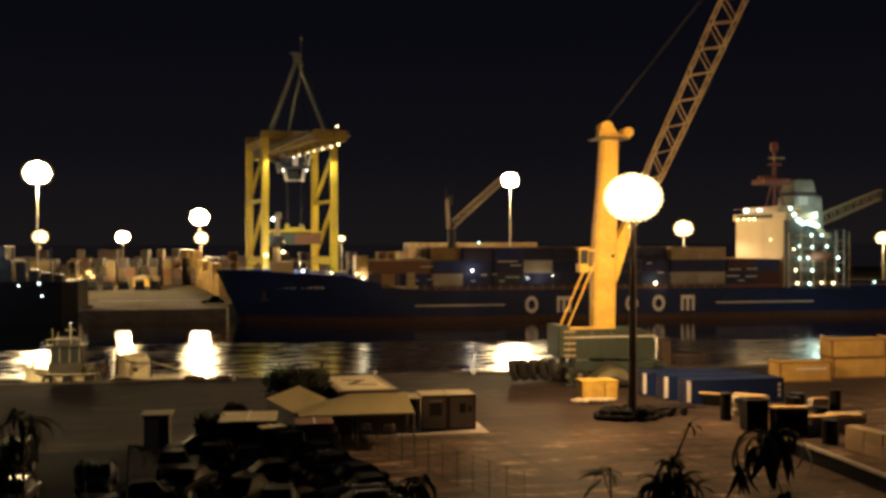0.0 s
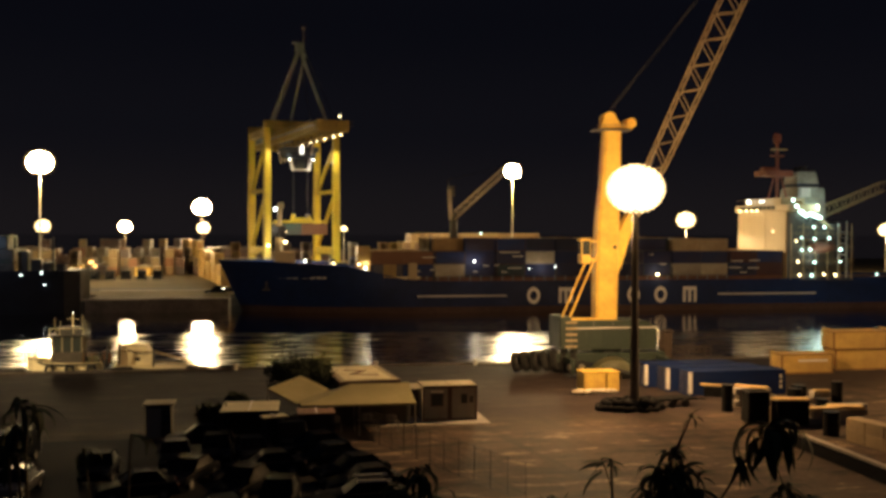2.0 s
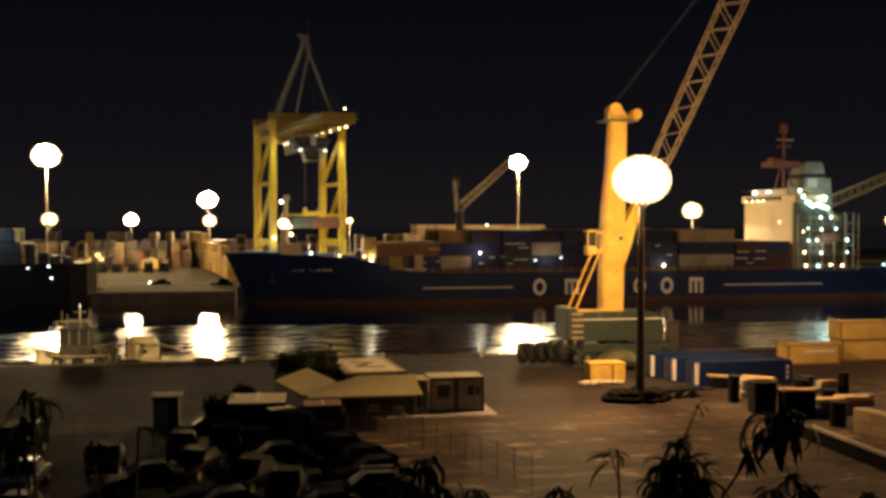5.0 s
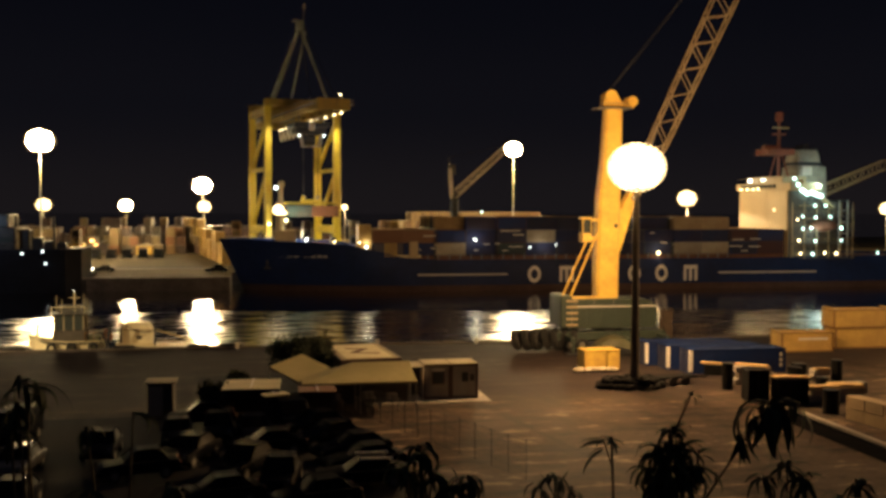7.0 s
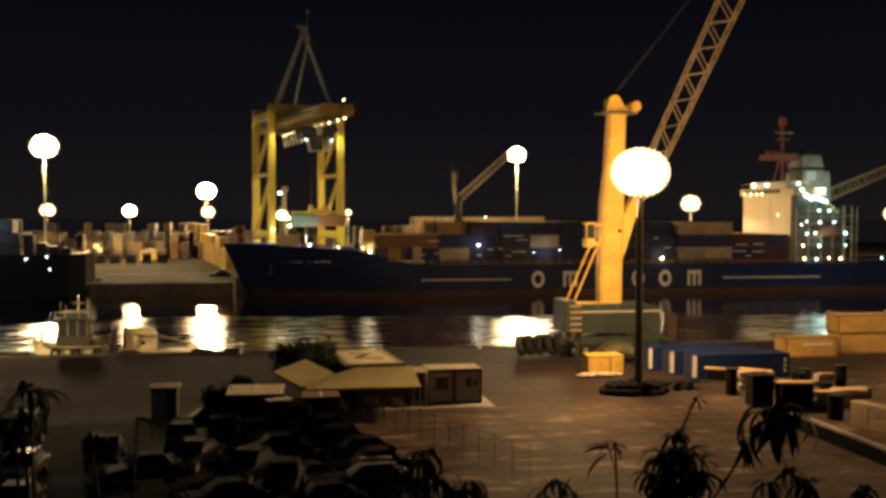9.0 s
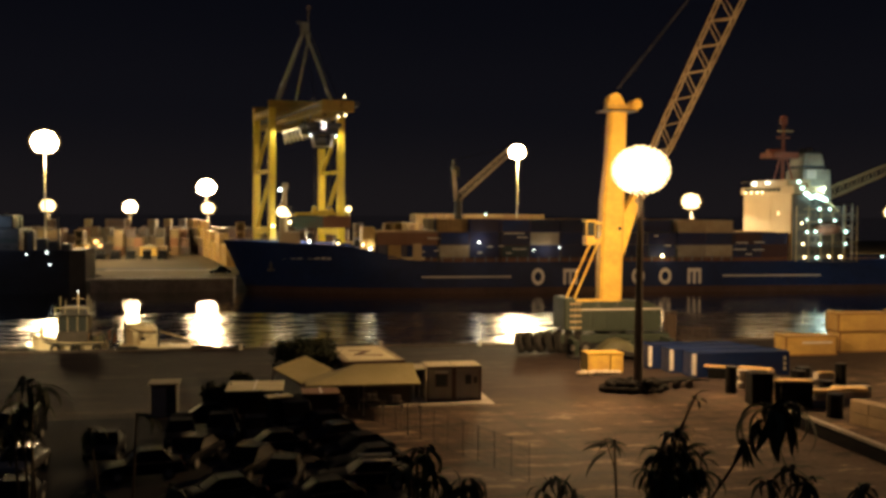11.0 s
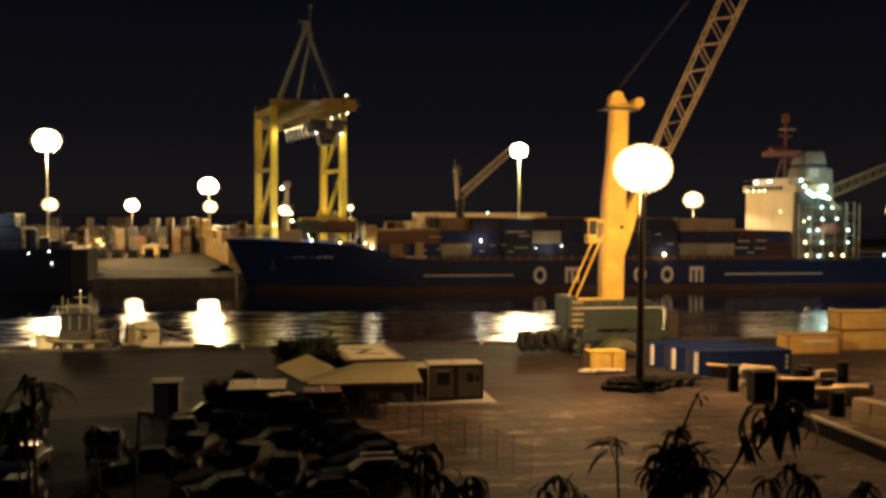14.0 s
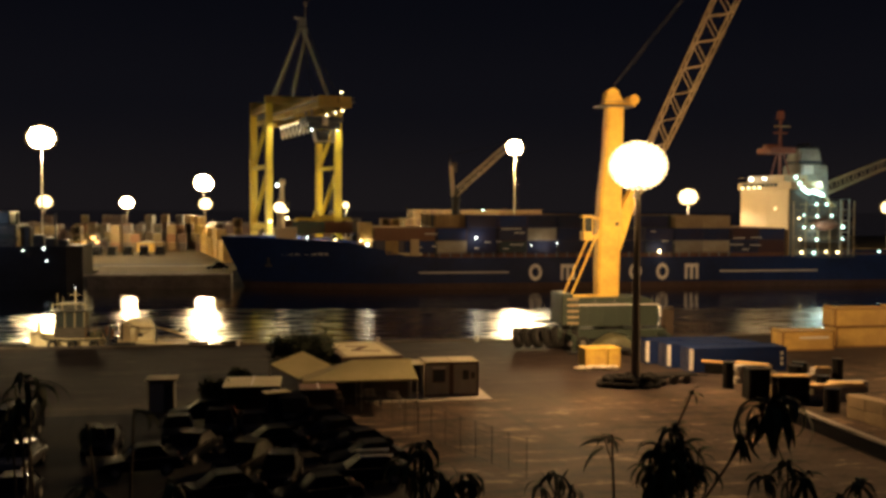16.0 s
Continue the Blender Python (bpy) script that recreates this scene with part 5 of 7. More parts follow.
def trolley():
    t = thing("crane_trolley", GM @ pose(0, -2.5, 29.2), "dark blue trolley with cab and lamps under the crane's boom", "crane trolley")
    part("frame", Form().box(0, 0, 2.2, 7.8, 6.0, 1.1, bevel=0.1), TROLLEY_BLUE, t)
    part("machinery", Form().box(0, 0, 0.9, 6.8, 4.8, 1.35, bevel=0.2), TROLLEY_BLUE, t)
    cab = part("cab", Form().box(0.3, 1.4, -1.9, 2.6, 2.2, 2.6, bevel=0.25, top=(1.1, 1.1)), TROLLEY_BLUE, t)
    part("window", Form().box(0.3, 0.27, -1.5, 1.8, 0.04, 1.3), GLASS, cab)
    for x in (-1.7, 1.9):
        part("hanger", Form().beam((x * 1.3, -1.0, 1.0), (x, -1.4, -1.9), 0.65, 0.5), BOAT_WHITE, t, "pale lit hanger arm")
    # pale box, added to light up under those lamps
    part("flash_box", Form().box(-0.3, -3.7, 1.5, 1.1, 0.6, 1.9, bevel=0.06), BOAT_WHITE, t, "pale added box that catches the passage lamps")
    part("flash_bracket", Form().box(-0.3, -3.2, 2.2, 0.5, 0.5, 0.3), STEEL, t)
    part("cross_bar", Form().beam((-1.7, -1.4, -1.7), (1.9, -1.4, -1.7), 0.2), BOAT_WHITE, t)
    for x in (-2.75, 2.75):
        part("trolley_lamp", Form().ball(x, -2.4, 0.5, 0.18, n=10, k=5), SMALL_WHITE, t, "glowing trolley lamp")
        for y in (-2.2, 2.2):
            part("wheel", Form().tube((x - 0.2, y, 4.4), (x + 0.2, y, 4.4), 0.28, n=12).box(x, y, 3.2, 0.16, 0.3, 1.2), STEEL, t)
    return t


def spreader():
    """Lifting frame; its ropes run up into the trolley. Origin at its underside."""
    t = thing("spreader", GM @ pose(0, -2.5, 15.5), "yellow lifting spreader hanging on four ropes", "spreader")
    part("beam", Form().box(0, 0, 0.25, 11.6, 0.9, 0.5, bevel=0.06).box(0, -0.85, 0.2, 6.5, 0.35, 0.35).box(0, 0.85, 0.2, 6.5, 0.35, 0.35), CRANE_YELLOW, t)
    for x in (-5.8, 5.8):
        part("end_beam", Form().box(x, 0, 0.02, 0.5, 2.4, 0.45, bevel=0.05), CRANE_YELLOW, t)
    hb = part("head_block", Form().box(0.2, 0, 0.75, 4.6, 1.5, 0.55, bevel=0.1).box(-1.6, 0, 1.25, 0.7, 1.3, 0.9, bevel=0.2).box(2.0, 0, 1.25, 0.5, 1.2, 0.5), CRANE_YELLOW, t)
    for x in (-1.5, 1.7):
        part("sheave", Form().tube((x, -0.5, 1.75), (x, 0.5, 1.75), 0.45, n=14), STEEL, hb)
        for y in (-0.5, 0.5):
            part("hoist_rope", Form().tube((x, y, 1.6), (x * 1.05, y, 19.2), 0.05, n=5), DARK_STEEL, t)
    return t


TROLLEY = trolley()
SPREADER = spreader()
LOAD = [container("container", GM @ pose(-3.05, -2.5, 12.9), TEAL_LIT_BOX, 6.06, 2.5, "freight container under the spreader, teal lamp light put into its paint", "hanging load", detail=False),
        container("container", GM @ pose(3.05, -2.5, 12.9), RUST_BOX, 6.06, 2.5, "rust-red freight container hanging under the spreader", "hanging load", detail=False)]


def foremast_flood():
    """A floodlight on the foremast, whose bright face turns; the turn stands for the light coming on."""
    t = thing("floodlight", pose(4.1, 210.3, 13.6), "bright floodlight turning on the ship's foremast", "floodlight")
    part("housing", Form().box(0.1, 0.35, -1.1, 2.9, 0.4, 2.4, bevel=0.1), DARK_STEEL, t)
    part("lens", Form().ball(-0.35, 0.05, 0.15, 1.15, 0.22, 1.0, 12, 6), LAMP_GLASS, t, "glowing lens")
    part("lens", Form().ball(0.75, 0.05, -0.45, 0.6, 0.2, 0.4, 12, 6), LAMP_GLASS, t, "glowing lens")
    part("yoke", Form().beam((0, 0.5, -0.9), (0, 1.2, -0.6), 0.2), STEEL, t)
    return t


FLOODLIGHT = foremast_flood()

# ---- the far yard ----
random.seed(11)
yard = container("container", pose(-5, 330, 0), YARD_BOX, 12.19, 2.59, "weathered freight container stacked in the far yard", "far yard stacks", detail=False, ribs=12)
yard20 = container("container", pose(-100, 318, 0), YARD_BOX, 6.06, 2.59, "short weathered freight container stacked in the far yard", "far yard stacks", detail=False, ribs=8)


ochre_yard = container("container", pose(-8.8, 267, 0, 0, 0, 98), OCHRE_BOX, 12.19, 2.59, "ochre freight container in the row beside the pier road", "pier road stacks", detail=True, ribs=12)


def stack(x, y, high, turn=0, src=None, start=0):
    for k in range(start, high):
        copy_thing(src or yard, pose(x + random.uniform(-.1, .1), y + random.uniform(-.1, .1), k * 2.6, 0, 0, turn))


# the stack along the apron's edge, beside the road that runs inland
for i in range(9):
    y = 262 + 14 * i
    x = -12.6 - 0.145 * (y - 250)
    stack(x + 5.5, y + 5, (2, 3, 2, 3, 3, 4, 3, 4, 4)[i], 98, ochre_yard, 1 if i == 0 else 0)
short_end = container("container", pose(-9.0, 300, 0, 0, 0, 90), END_BOX, 6.06, 2.59, "short ochre-brown freight container standing end-on in the far yard", "far yard stacks", detail=False, ribs=8)
for i in range(17):
    x = -6.3 + 2.75 * i
    high = random.choice((2, 3, 3, 4))
    stack(x, 294 + random.uniform(-5, 5), high, 90 + random.uniform(-5, 5), random.choice((short_end, short_end, yard20)))
for i in (7, 8):
    stack(-2 + 13 * i, 292 + (i % 2) * 2, 3)
for i in (0, 1, 2, 7, 8):
    stack(-5 + 13 * i, 330, 3 if i < 3 else 4, 0, None, 1 if i == 0 else 0)
# the deepest rows, too far off to pick apart
far = Form()


def far_stack(x, y, high, turn=0, length=6.06):
    for k in range(high):
        far.box(0, 0, 0, length, 2.44, 2.56, pose(x + random.uniform(-.12, .12), y + random.uniform(-.12, .12), k * 2.6, 0, 0, turn))


for i in range(54):
    far_stack(-134 + 2.52 * i + random.uniform(-.3, .3), 352 + random.uniform(-8, 8), random.choice((2, 2, 3, 3)), 90 + random.uniform(-6, 6))
for i in range(44):
    far_stack(-124 + 2.9 * i + random.uniform(-1, 1), 378 + random.uniform(-9, 9), random.choice((2, 3, 3, 4)), random.choice((0, 90, 90, 84, 97)))
for i in range(34):
    far_stack(-84 + 2.45 * i + random.uniform(-.8, .8), 330 + random.uniform(-5, 5), random.choice((1, 1, 1, 2, 2, 3)), random.choice((90, 84, 97, 90)))
solid("far_stack", far, FAR_BOX, "distant rows of weathered brown freight containers", "containers", "", "stuff")
for i in range(6):
    stack(-100 + 9.5 * i, 318 + (random.uniform(-4, 4) if i else 0), random.choice((2, 3, 3)), 90 if i % 2 else 0, yard20, 1 if i == 0 else 0)


# tan boxes stacked end-on behind the ship, and long ones beside them
tan_end = container("container", pose(42.6, 306, 0, 0, 0, 90), END_BOX, 12.19, 2.59, "tan freight container stacked end-on behind the ship", "tan yard stacks", ribs=12, detail=True)
for i in range(6):
    stack(42.6 + 2.52 * i, 306, 5 if i else 4, 90, tan_end, 0 if i else 1)
long_tan = container("container", pose(64.5, 302, 10.4), END_BOX, 12.19, 2.59, "tan freight container on top of a far stack", "tan yard stacks", detail=False, ribs=14)
for x in (64.5, 77.0):
    stack(x, 302, 4)
    copy_thing(long_tan, pose(x, 302, 10.4)) if x > 70 else None


def low_shed(x, y, sx, sy, h, label, mat):
    t = thing("shed", pose(x, y, 0), label, "shed", "far sheds")
    part("wall", Form().box(0, 0, 0, sx, sy, h), mat, t)
    part("roof", Form().prism([(-sx / 2 - 0.3, h), (sx / 2 + 0.3, h), (0, h + 0.16 * sx)], -sy / 2 - 0.3, sy / 2 + 0.3), ROOFING, t)
    for i in range(int(sx / 4)):
        part("door", Form().box(-sx / 2 + 2 + 4 * i, -sy / 2 - 0.03, 0, 2.6, 0.06, min(3, h - 0.4)), CABIN_TRIM, t)
    return t


low_shed(-34, 322, 4.6, 5, 2.6, "ochre harbour shed among the stacks", PLYWOOD)
# stands for a small lit loader; the lit orange is paint
low_shed(-53, 318, 4.4, 5, 3.4, "small ochre shed form in place of a lit loader", PLYWOOD)


# ---- vehicles ----
def rounded(form, name, mat, width):
    """A form's mesh with softened edges."""
    me = form.mesh(name, mat)
    bm = bmesh.new()
    bm.from_mesh(me)
    bmesh.ops.remove_doubles(bm, verts=bm.verts, dist=0.001)
    bmesh.ops.bevel(bm, geom=list(bm.edges), offset=width, segments=2, profile=0.6, affect="EDGES", clamp_overlap=True)
    for f in bm.faces:
        f.smooth = True
    bm.to_mesh(me)
    bm.free()
    return me


def car(name, m, paint, label, group="", size=(4.4, 1.8, 1.45), lit=False, van=False, rail=(-0.02, 0.23), rail_mat=None):
    """A car that faces -x: lower body, cabin with glass, wheels, lamps."""
    L, W, Hh = size
    t = thing(name, m, label, "van" if van else "car", group)
    if van:
        low = [(-L / 2, 0.35), (L / 2, 0.35), (L / 2, Hh - 0.1), (L / 2 - 0.15, Hh), (-L / 2 + 1.4, Hh), (-L / 2 + 0.75, 1.15), (-L / 2, 0.95)]
    else:
        low = [(-L / 2, 0.32), (L / 2, 0.32), (L / 2 + 0.02, 0.75), (L / 2 - 0.12, 0.92), (L * 0.26, 0.96), (-L * 0.20, 0.93), (-L / 2 + 0.25, 0.8), (-L / 2, 0.6)]
    part("body", rounded(Form().prism(low, -W / 2, W / 2), "body", paint, 0.11), None, t)
    if not van:
        c = Form()
        base, roof = [(-L * 0.20, 0.93), (L * 0.36, 0.94)], [(-L * 0.03, Hh), (L * 0.24, Hh - 0.02)]
        vs = []
        for s in (-1, 1):
            vs += [(base[0][0], s * W * 0.47, base[0][1]), (base[1][0], s * W * 0.47, base[1][1]), (roof[1][0], s * W * 0.38, roof[1][1]), (roof[0][0], s * W * 0.38, roof[0][1])]
        c.add(vs, [(0, 1, 2, 3), (7, 6, 5, 4), (0, 3, 7, 4), (1, 5, 6, 2)])
        part("glasshouse", rounded(c, "glasshouse", DULL_GLASS, 0.06), None, t, "dark car windows")
        part("roof", Form().box(L * 0.105, 0, Hh - 0.03, L * 0.29, W * 0.78, 0.05, bevel=0.02), paint, t)
        for x0, x1 in ((-0.2, -0.03), (0.36, 0.24)):
            for s in (-1, 1):
                part("roof_pillar", Form().beam((L * x0, s * W * 0.47, 0.95), (L * x1, s * W * 0.385, Hh), 0.06), paint, t)
        for s in (-1, 1):
            part("window_trim", Form().beam((-L * 0.2, s * W * 0.475, 0.95), (L * 0.36, s * W * 0.475, 0.955), 0.04), CHROME, t)
            part("roof_rail", Form().beam((L * rail[0], s * W * 0.36, Hh + 0.03), (L * rail[1], s * W * 0.36, Hh + 0.02), 0.1 if rail_mat else 0.045), rail_mat or CHROME, t)
            part("door_mirror", Form().ball(-L * 0.16, s * (W / 2 + 0.1), 1.0, 0.03, 0.05, 0.035, 8, 5), CHROME, t)
    else:
        part("windscreen", Form().add([(-L / 2 + 0.74, -W * 0.44, 1.2), (-L / 2 + 0.74, W * 0.44, 1.2), (-L / 2 + 1.36, W * 0.42, Hh - 0.06), (-L / 2 + 1.36, -W * 0.42, Hh - 0.06)], [(0, 1, 2, 3)], pose(-0.03, 0, 0.02)), DULL_GLASS, t)
        part("side_window", Form().box(-L / 2 + 1.7, -W / 2 - 0.01, 1.2, 0.9, 0.03, 0.55), GLASS, t)
    tyre = Form().tube((0, -0.1, 0), (0, 0.1, 0), 0.32, n=16).mesh("tyre", RUBBER)
    rim = Form().tube((0, -0.11, 0), (0, 0.11, 0), 0.19, n=10).mesh("rim", STEEL)
    for x in (-L * 0.31, L * 0.31):
        for y in (-W / 2 + 0.08, W / 2 - 0.08):
            w = part("wheel", tyre, None, t, "", pose(x, y, 0.32))
            part("rim", rim, None, w)
    for y in (-W * 0.36, W * 0.36):
        part("headlight", Form().box(-L / 2 - 0.01, y, 0.6, 0.08, 0.35, 0.16, bevel=0.02) if not lit else Form().ball(-L / 2 - 0.05, y, 0.72, 0.2, n=8, k=4),
             HEADLIGHT if lit else GLASS, t, "glowing headlight" if lit else "")
        part("tail_light", Form().box(L / 2 + 0.0, y, 0.7, 0.06, 0.3, 0.16, bevel=0.02), MAST_RED, t)
    # chrome balls, added as points of glint on the bodywork
    if not lit and not van:
        for x, y, z in ((-L * 0.47, -W * 0.4, 0.82), (L * 0.49, W * 0.4, 0.9), (L * 0.35, -W * 0.44, 0.98)):
            part("glint_ball", Form().ball(x, y, z, 0.05, 0.07, 0.045, 8, 5), CHROME, t, "small chrome ball that catches a glint")
    for x in (-L / 2 - 0.03, L / 2 + 0.03):
        part("bumper", Form().box(x, 0, 0.34, 0.12, W * 0.96, 0.2, bevel=0.03), CAR_DARK, t)
    return t


random.seed(5)
for i in range(5):
    car("van", pose(-44.5 + 4.2 * i, 297, 0, 0, 0, 88 + random.uniform(-4, 4)), CAR_DARK, "dark van parked nose-in on the far apron", "parked vans", (4.9, 2.3, 2.5), van=True)
car("car", pose(-9.4, 231.0, 0, 0, 0, 8), CAR_DARK, "dark car parked on the pier beside the ship's bow", size=(4.6, 1.8, 1.7))
MOVING_CAR = car("car", pose(-13, 236, 0), CAR_DARK, "dark car driving along the far pier with headlights on", size=(4.5, 1.8, 1.5), lit=True)


# ---- the dark vessel beyond the boats ----
def dark_vessel():
    t = thing("cargo_vessel", pose(0, 0, 0), "black-hulled vessel moored with a few dim lights", "ship")
    f = Form()
    rows = []
    for x, hb, top in ((-34.6, 6.0, 6.0), (-37.5, 7.2, 6.0), (-50, 8, 5.2), (-70, 8, 5.0), (-110, 8, 5.0), (-140, 3, 6.5), (-150, 0.3, 7.5)):
        rows.append([(x, 219 - hb, -3.5), (x, 219 - hb * 1.02, top), (x, 219 + hb * 1.02, top), (x, 219 + hb, -3.5)])
    f.add([p for r in rows for p in r], [(4 * i + j, 4 * i + 4 + j, 4 * i + 5 + j, 4 * i + 1 + j) for i in range(6) for j in range(3)])
    f.add(rows[0], [(0, 1, 2, 3)])
    part("hull", f, BLACK_HULL, t)
    part("bulwark", Form().box(-60, 211.0, 5.0, 44, 0.2, 1.0), BLACK_HULL, t)
    h = part("deckhouse", Form().box(-53.0, 219, 5.0, 12, 12, 5.2, bevel=0.15), CAR_GREY, t, "grey deckhouse in dim blue light")
    part("upper_house", Form().box(-53.5, 219, 10.2, 10, 9, 2.6, bevel=0.15), DARK_STEEL, h)
    part("window_band", Form().box(-53, 212.97, 7.4, 11.5, 0.05, 0.9), GLASS, h)
    for x, z, hh in ((-45.6, 5.2, 4.6), (-43.2, 5.2, 3.0), (-41.0, 5.2, 2.4), (-38.6, 5.2, 2.0)):
        part("deck_gear", Form().box(x, 216, z, 1.9, 3, hh, bevel=0.2), DARK_STEEL, t)
    for x in (-47.2, -40.0):
        part("post", Form().tube((x, 215, 5), (x, 215, 12.5), 0.2), DARK_STEEL, t)
    for x, z, r in ((-45.2, 5.2, 0.15), (-41.4, 5.6, 0.17), (-40.9, 3.2, 0.15)):
        flood(t, x, 210.6, z, r, SMALL_WHITE)
    return t


dark_vessel()
lamp(-54, 205, 12, 700, (0.6, 0.8, 1.0), 0.5)
# orange flame-like work lights on the far apron
wl = thing("work_light", pose(-46.0, 300, 0), "cluster of orange work lights on the far apron", "work light")
part("stand", Form().beam((0, 0, 0), (0, 0, 5), 0.3).beam((-4, 0, 1.5), (4, 0, 5.0), 0.3), STEEL, wl)
for x, z, r in ((-4.0, 1.6, 0.7), (-2.5, 3.0, 0.6), (0.2, 4.8, 0.75), (1.2, 3.7, 0.6)):
    part("lamp_head", Form().ball(x, -0.4, z, r, 0.4, r * 0.7, 8, 4), glow("orange_work_glow", (1.0, 0.45, 0.10), 2.2), wl, "glowing orange lamp")

# ---- boats along the near quay ----
def workboat():
    t = thing("workboat", pose(-19.9, 115.4, -1.3), "cream harbour workboat with a glazed wheelhouse, moored at the quay", "boat")
    f = Form()
    rows = []
    for x, hb, top in ((-4.3, 0.1, 2.2), (-3.4, 1.2, 1.85), (-2.2, 1.9, 1.6), (0, 2.2, 1.5), (2.0, 2.2, 1.5), (3.6, 1.9, 1.5)):
        rows.append([(x, -hb, top), (x, -hb * 0.75, -1.8), (x, hb * 0.75, -1.8), (x, hb, top)])
    f.add([p for r in rows for p in r], [(4 * i + j, 4 * i + 4 + j, 4 * i + 5 + j, 4 * i + 1 + j) for i in range(5) for j in range(3)])
    f.add([p for r in rows for p in (r[0], r[3])], [(2 * i, 2 * i + 1, 2 * i + 3, 2 * i + 2) for i in range(5)], pose(0, 0, -0.35))
    f.add(rows[-1], [(3, 2, 1, 0)])
    part("hull", f, BOAT_CREAM, t, "cream painted hull")
    part("rubbing_strake", Form().beam((3.5, -2.0, 1.3), (0, -2.3, 1.3), 0.18).beam((0, -2.3, 1.3), (-2.2, -2.0, 1.4), 0.18).beam((-2.2, -2.0, 1.4), (-4.1, -0.3, 1.95), 0.18), RUBBER, t)
    wh = part("wheelhouse", Form().box(-0.1, 0.3, 1.2, 3.3, 2.4, 1.3, bevel=0.08), SHADE_WALL, t, "dark brown wheelhouse")
    part("roof", Form().box(-0.1, 0.2, 4.2, 4.0, 3.0, 0.14, bevel=0.04), GREY_SIDE, wh)
    for x in (-1.6, -0.6, 0.4, 1.4):
        for y in (-0.85, 1.4):
            part("window_post", Form().box(x, y, 2.5, 0.12, 0.12, 1.7), ROOFING, wh)
    for x in (-1.1, -0.1, 0.9):
        part("window", Form().box(x, -0.83, 2.55, 0.84, 0.04, 1.6), GLASS, wh)
    part("inner_wall", Form().box(-0.1, 1.4, 2.5, 3.1, 0.08, 1.7), GREY_SIDE, wh)
    top = part("top_box", Form().box(-0.1, 0.3, 4.34, 2.3, 1.6, 0.75, bevel=0.06), GREY_SIDE, wh)
    part("rail", Form().box(-0.1, -1.1, 5.0, 3.4, 0.05, 0.05).box(-1.8, -1.1, 4.34, 0.05, 0.05, 0.7).box(1.6, -1.1, 4.34, 0.05, 0.05, 0.7).box(0.6, -1.1, 4.34, 0.05, 0.05, 0.7).box(-0.8, -1.1, 4.34, 0.05, 0.05, 0.7), BOAT_CREAM, wh)
    m = part("mast", Form().tube((0.3, 0.4, 5.0), (0.3, 0.4, 6.5), 0.06).beam((-0.3, 0.4, 5.9), (0.9, 0.4, 5.9), 0.05), BOAT_CREAM, t)
    part("mast_lamp", Form().ball(0.3, 0.4, 6.6, 0.05, n=8, k=4), SMALL_WHITE, m, "small glowing mast lamp")
    for x, y, h in ((-1.5, 0.2, 6.1), (-1.0, 0.5, 5.7), (1.3, 0.3, 6.3), (1.6, 0.6, 5.8)):
        part("aerial", Form().tube((x, y, 4.3), (x, y, h), 0.045, n=6), ROOFING, wh)
    part("side_rail", Form().beam((1.7, -1.9, 2.4), (3.5, -1.8, 2.4), 0.06).beam((1.7, -1.9, 1.5), (1.7, -1.9, 2.4), 0.06).beam((2.6, -1.85, 1.5), (2.6, -1.85, 2.4), 0.06).beam((3.5, -1.8, 1.5), (3.5, -1.8, 2.4), 0.06), RUST_FRAME, t)
    part("bow_davit", Form().beam((-5.0, -0.9, 1.3), (-3.4, -0.9, 2.7), 0.1).beam((-4.4, -0.9, 1.3), (-3.1, -0.9, 2.4), 0.08), DARK_STEEL, t)
    part("davit_post", Form().box(-3.2, -0.9, 1.7, 0.34, 0.2, 1.5, bevel=0.03), BOAT_CREAM, t)
    part("buoy", Form().ball(3.9, -1.2, 1.9, 0.62, 0.6, 0.75, 12, 7), RUST_BOX, t, "rust-red mooring buoy")
    part("deck_locker", Form().box(2.4, 0.2, 1.2, 1.2, 1.4, 0.75, bevel=0.06), TARP, t)
    for x in (-2.6, 2.6, 3.2):
        part("bollard", Form().tube((x, -1.4, 1.1), (x, -1.4, 1.8), 0.12), DARK_STEEL, t)
    for x in (-1.6, 0.4, 2.6):
        part("tyre_fender", Form().ring(0.38, 0.16, pose(x, -2.3, 0.85, 90)), RUBBER, t)
    return t


workboat()


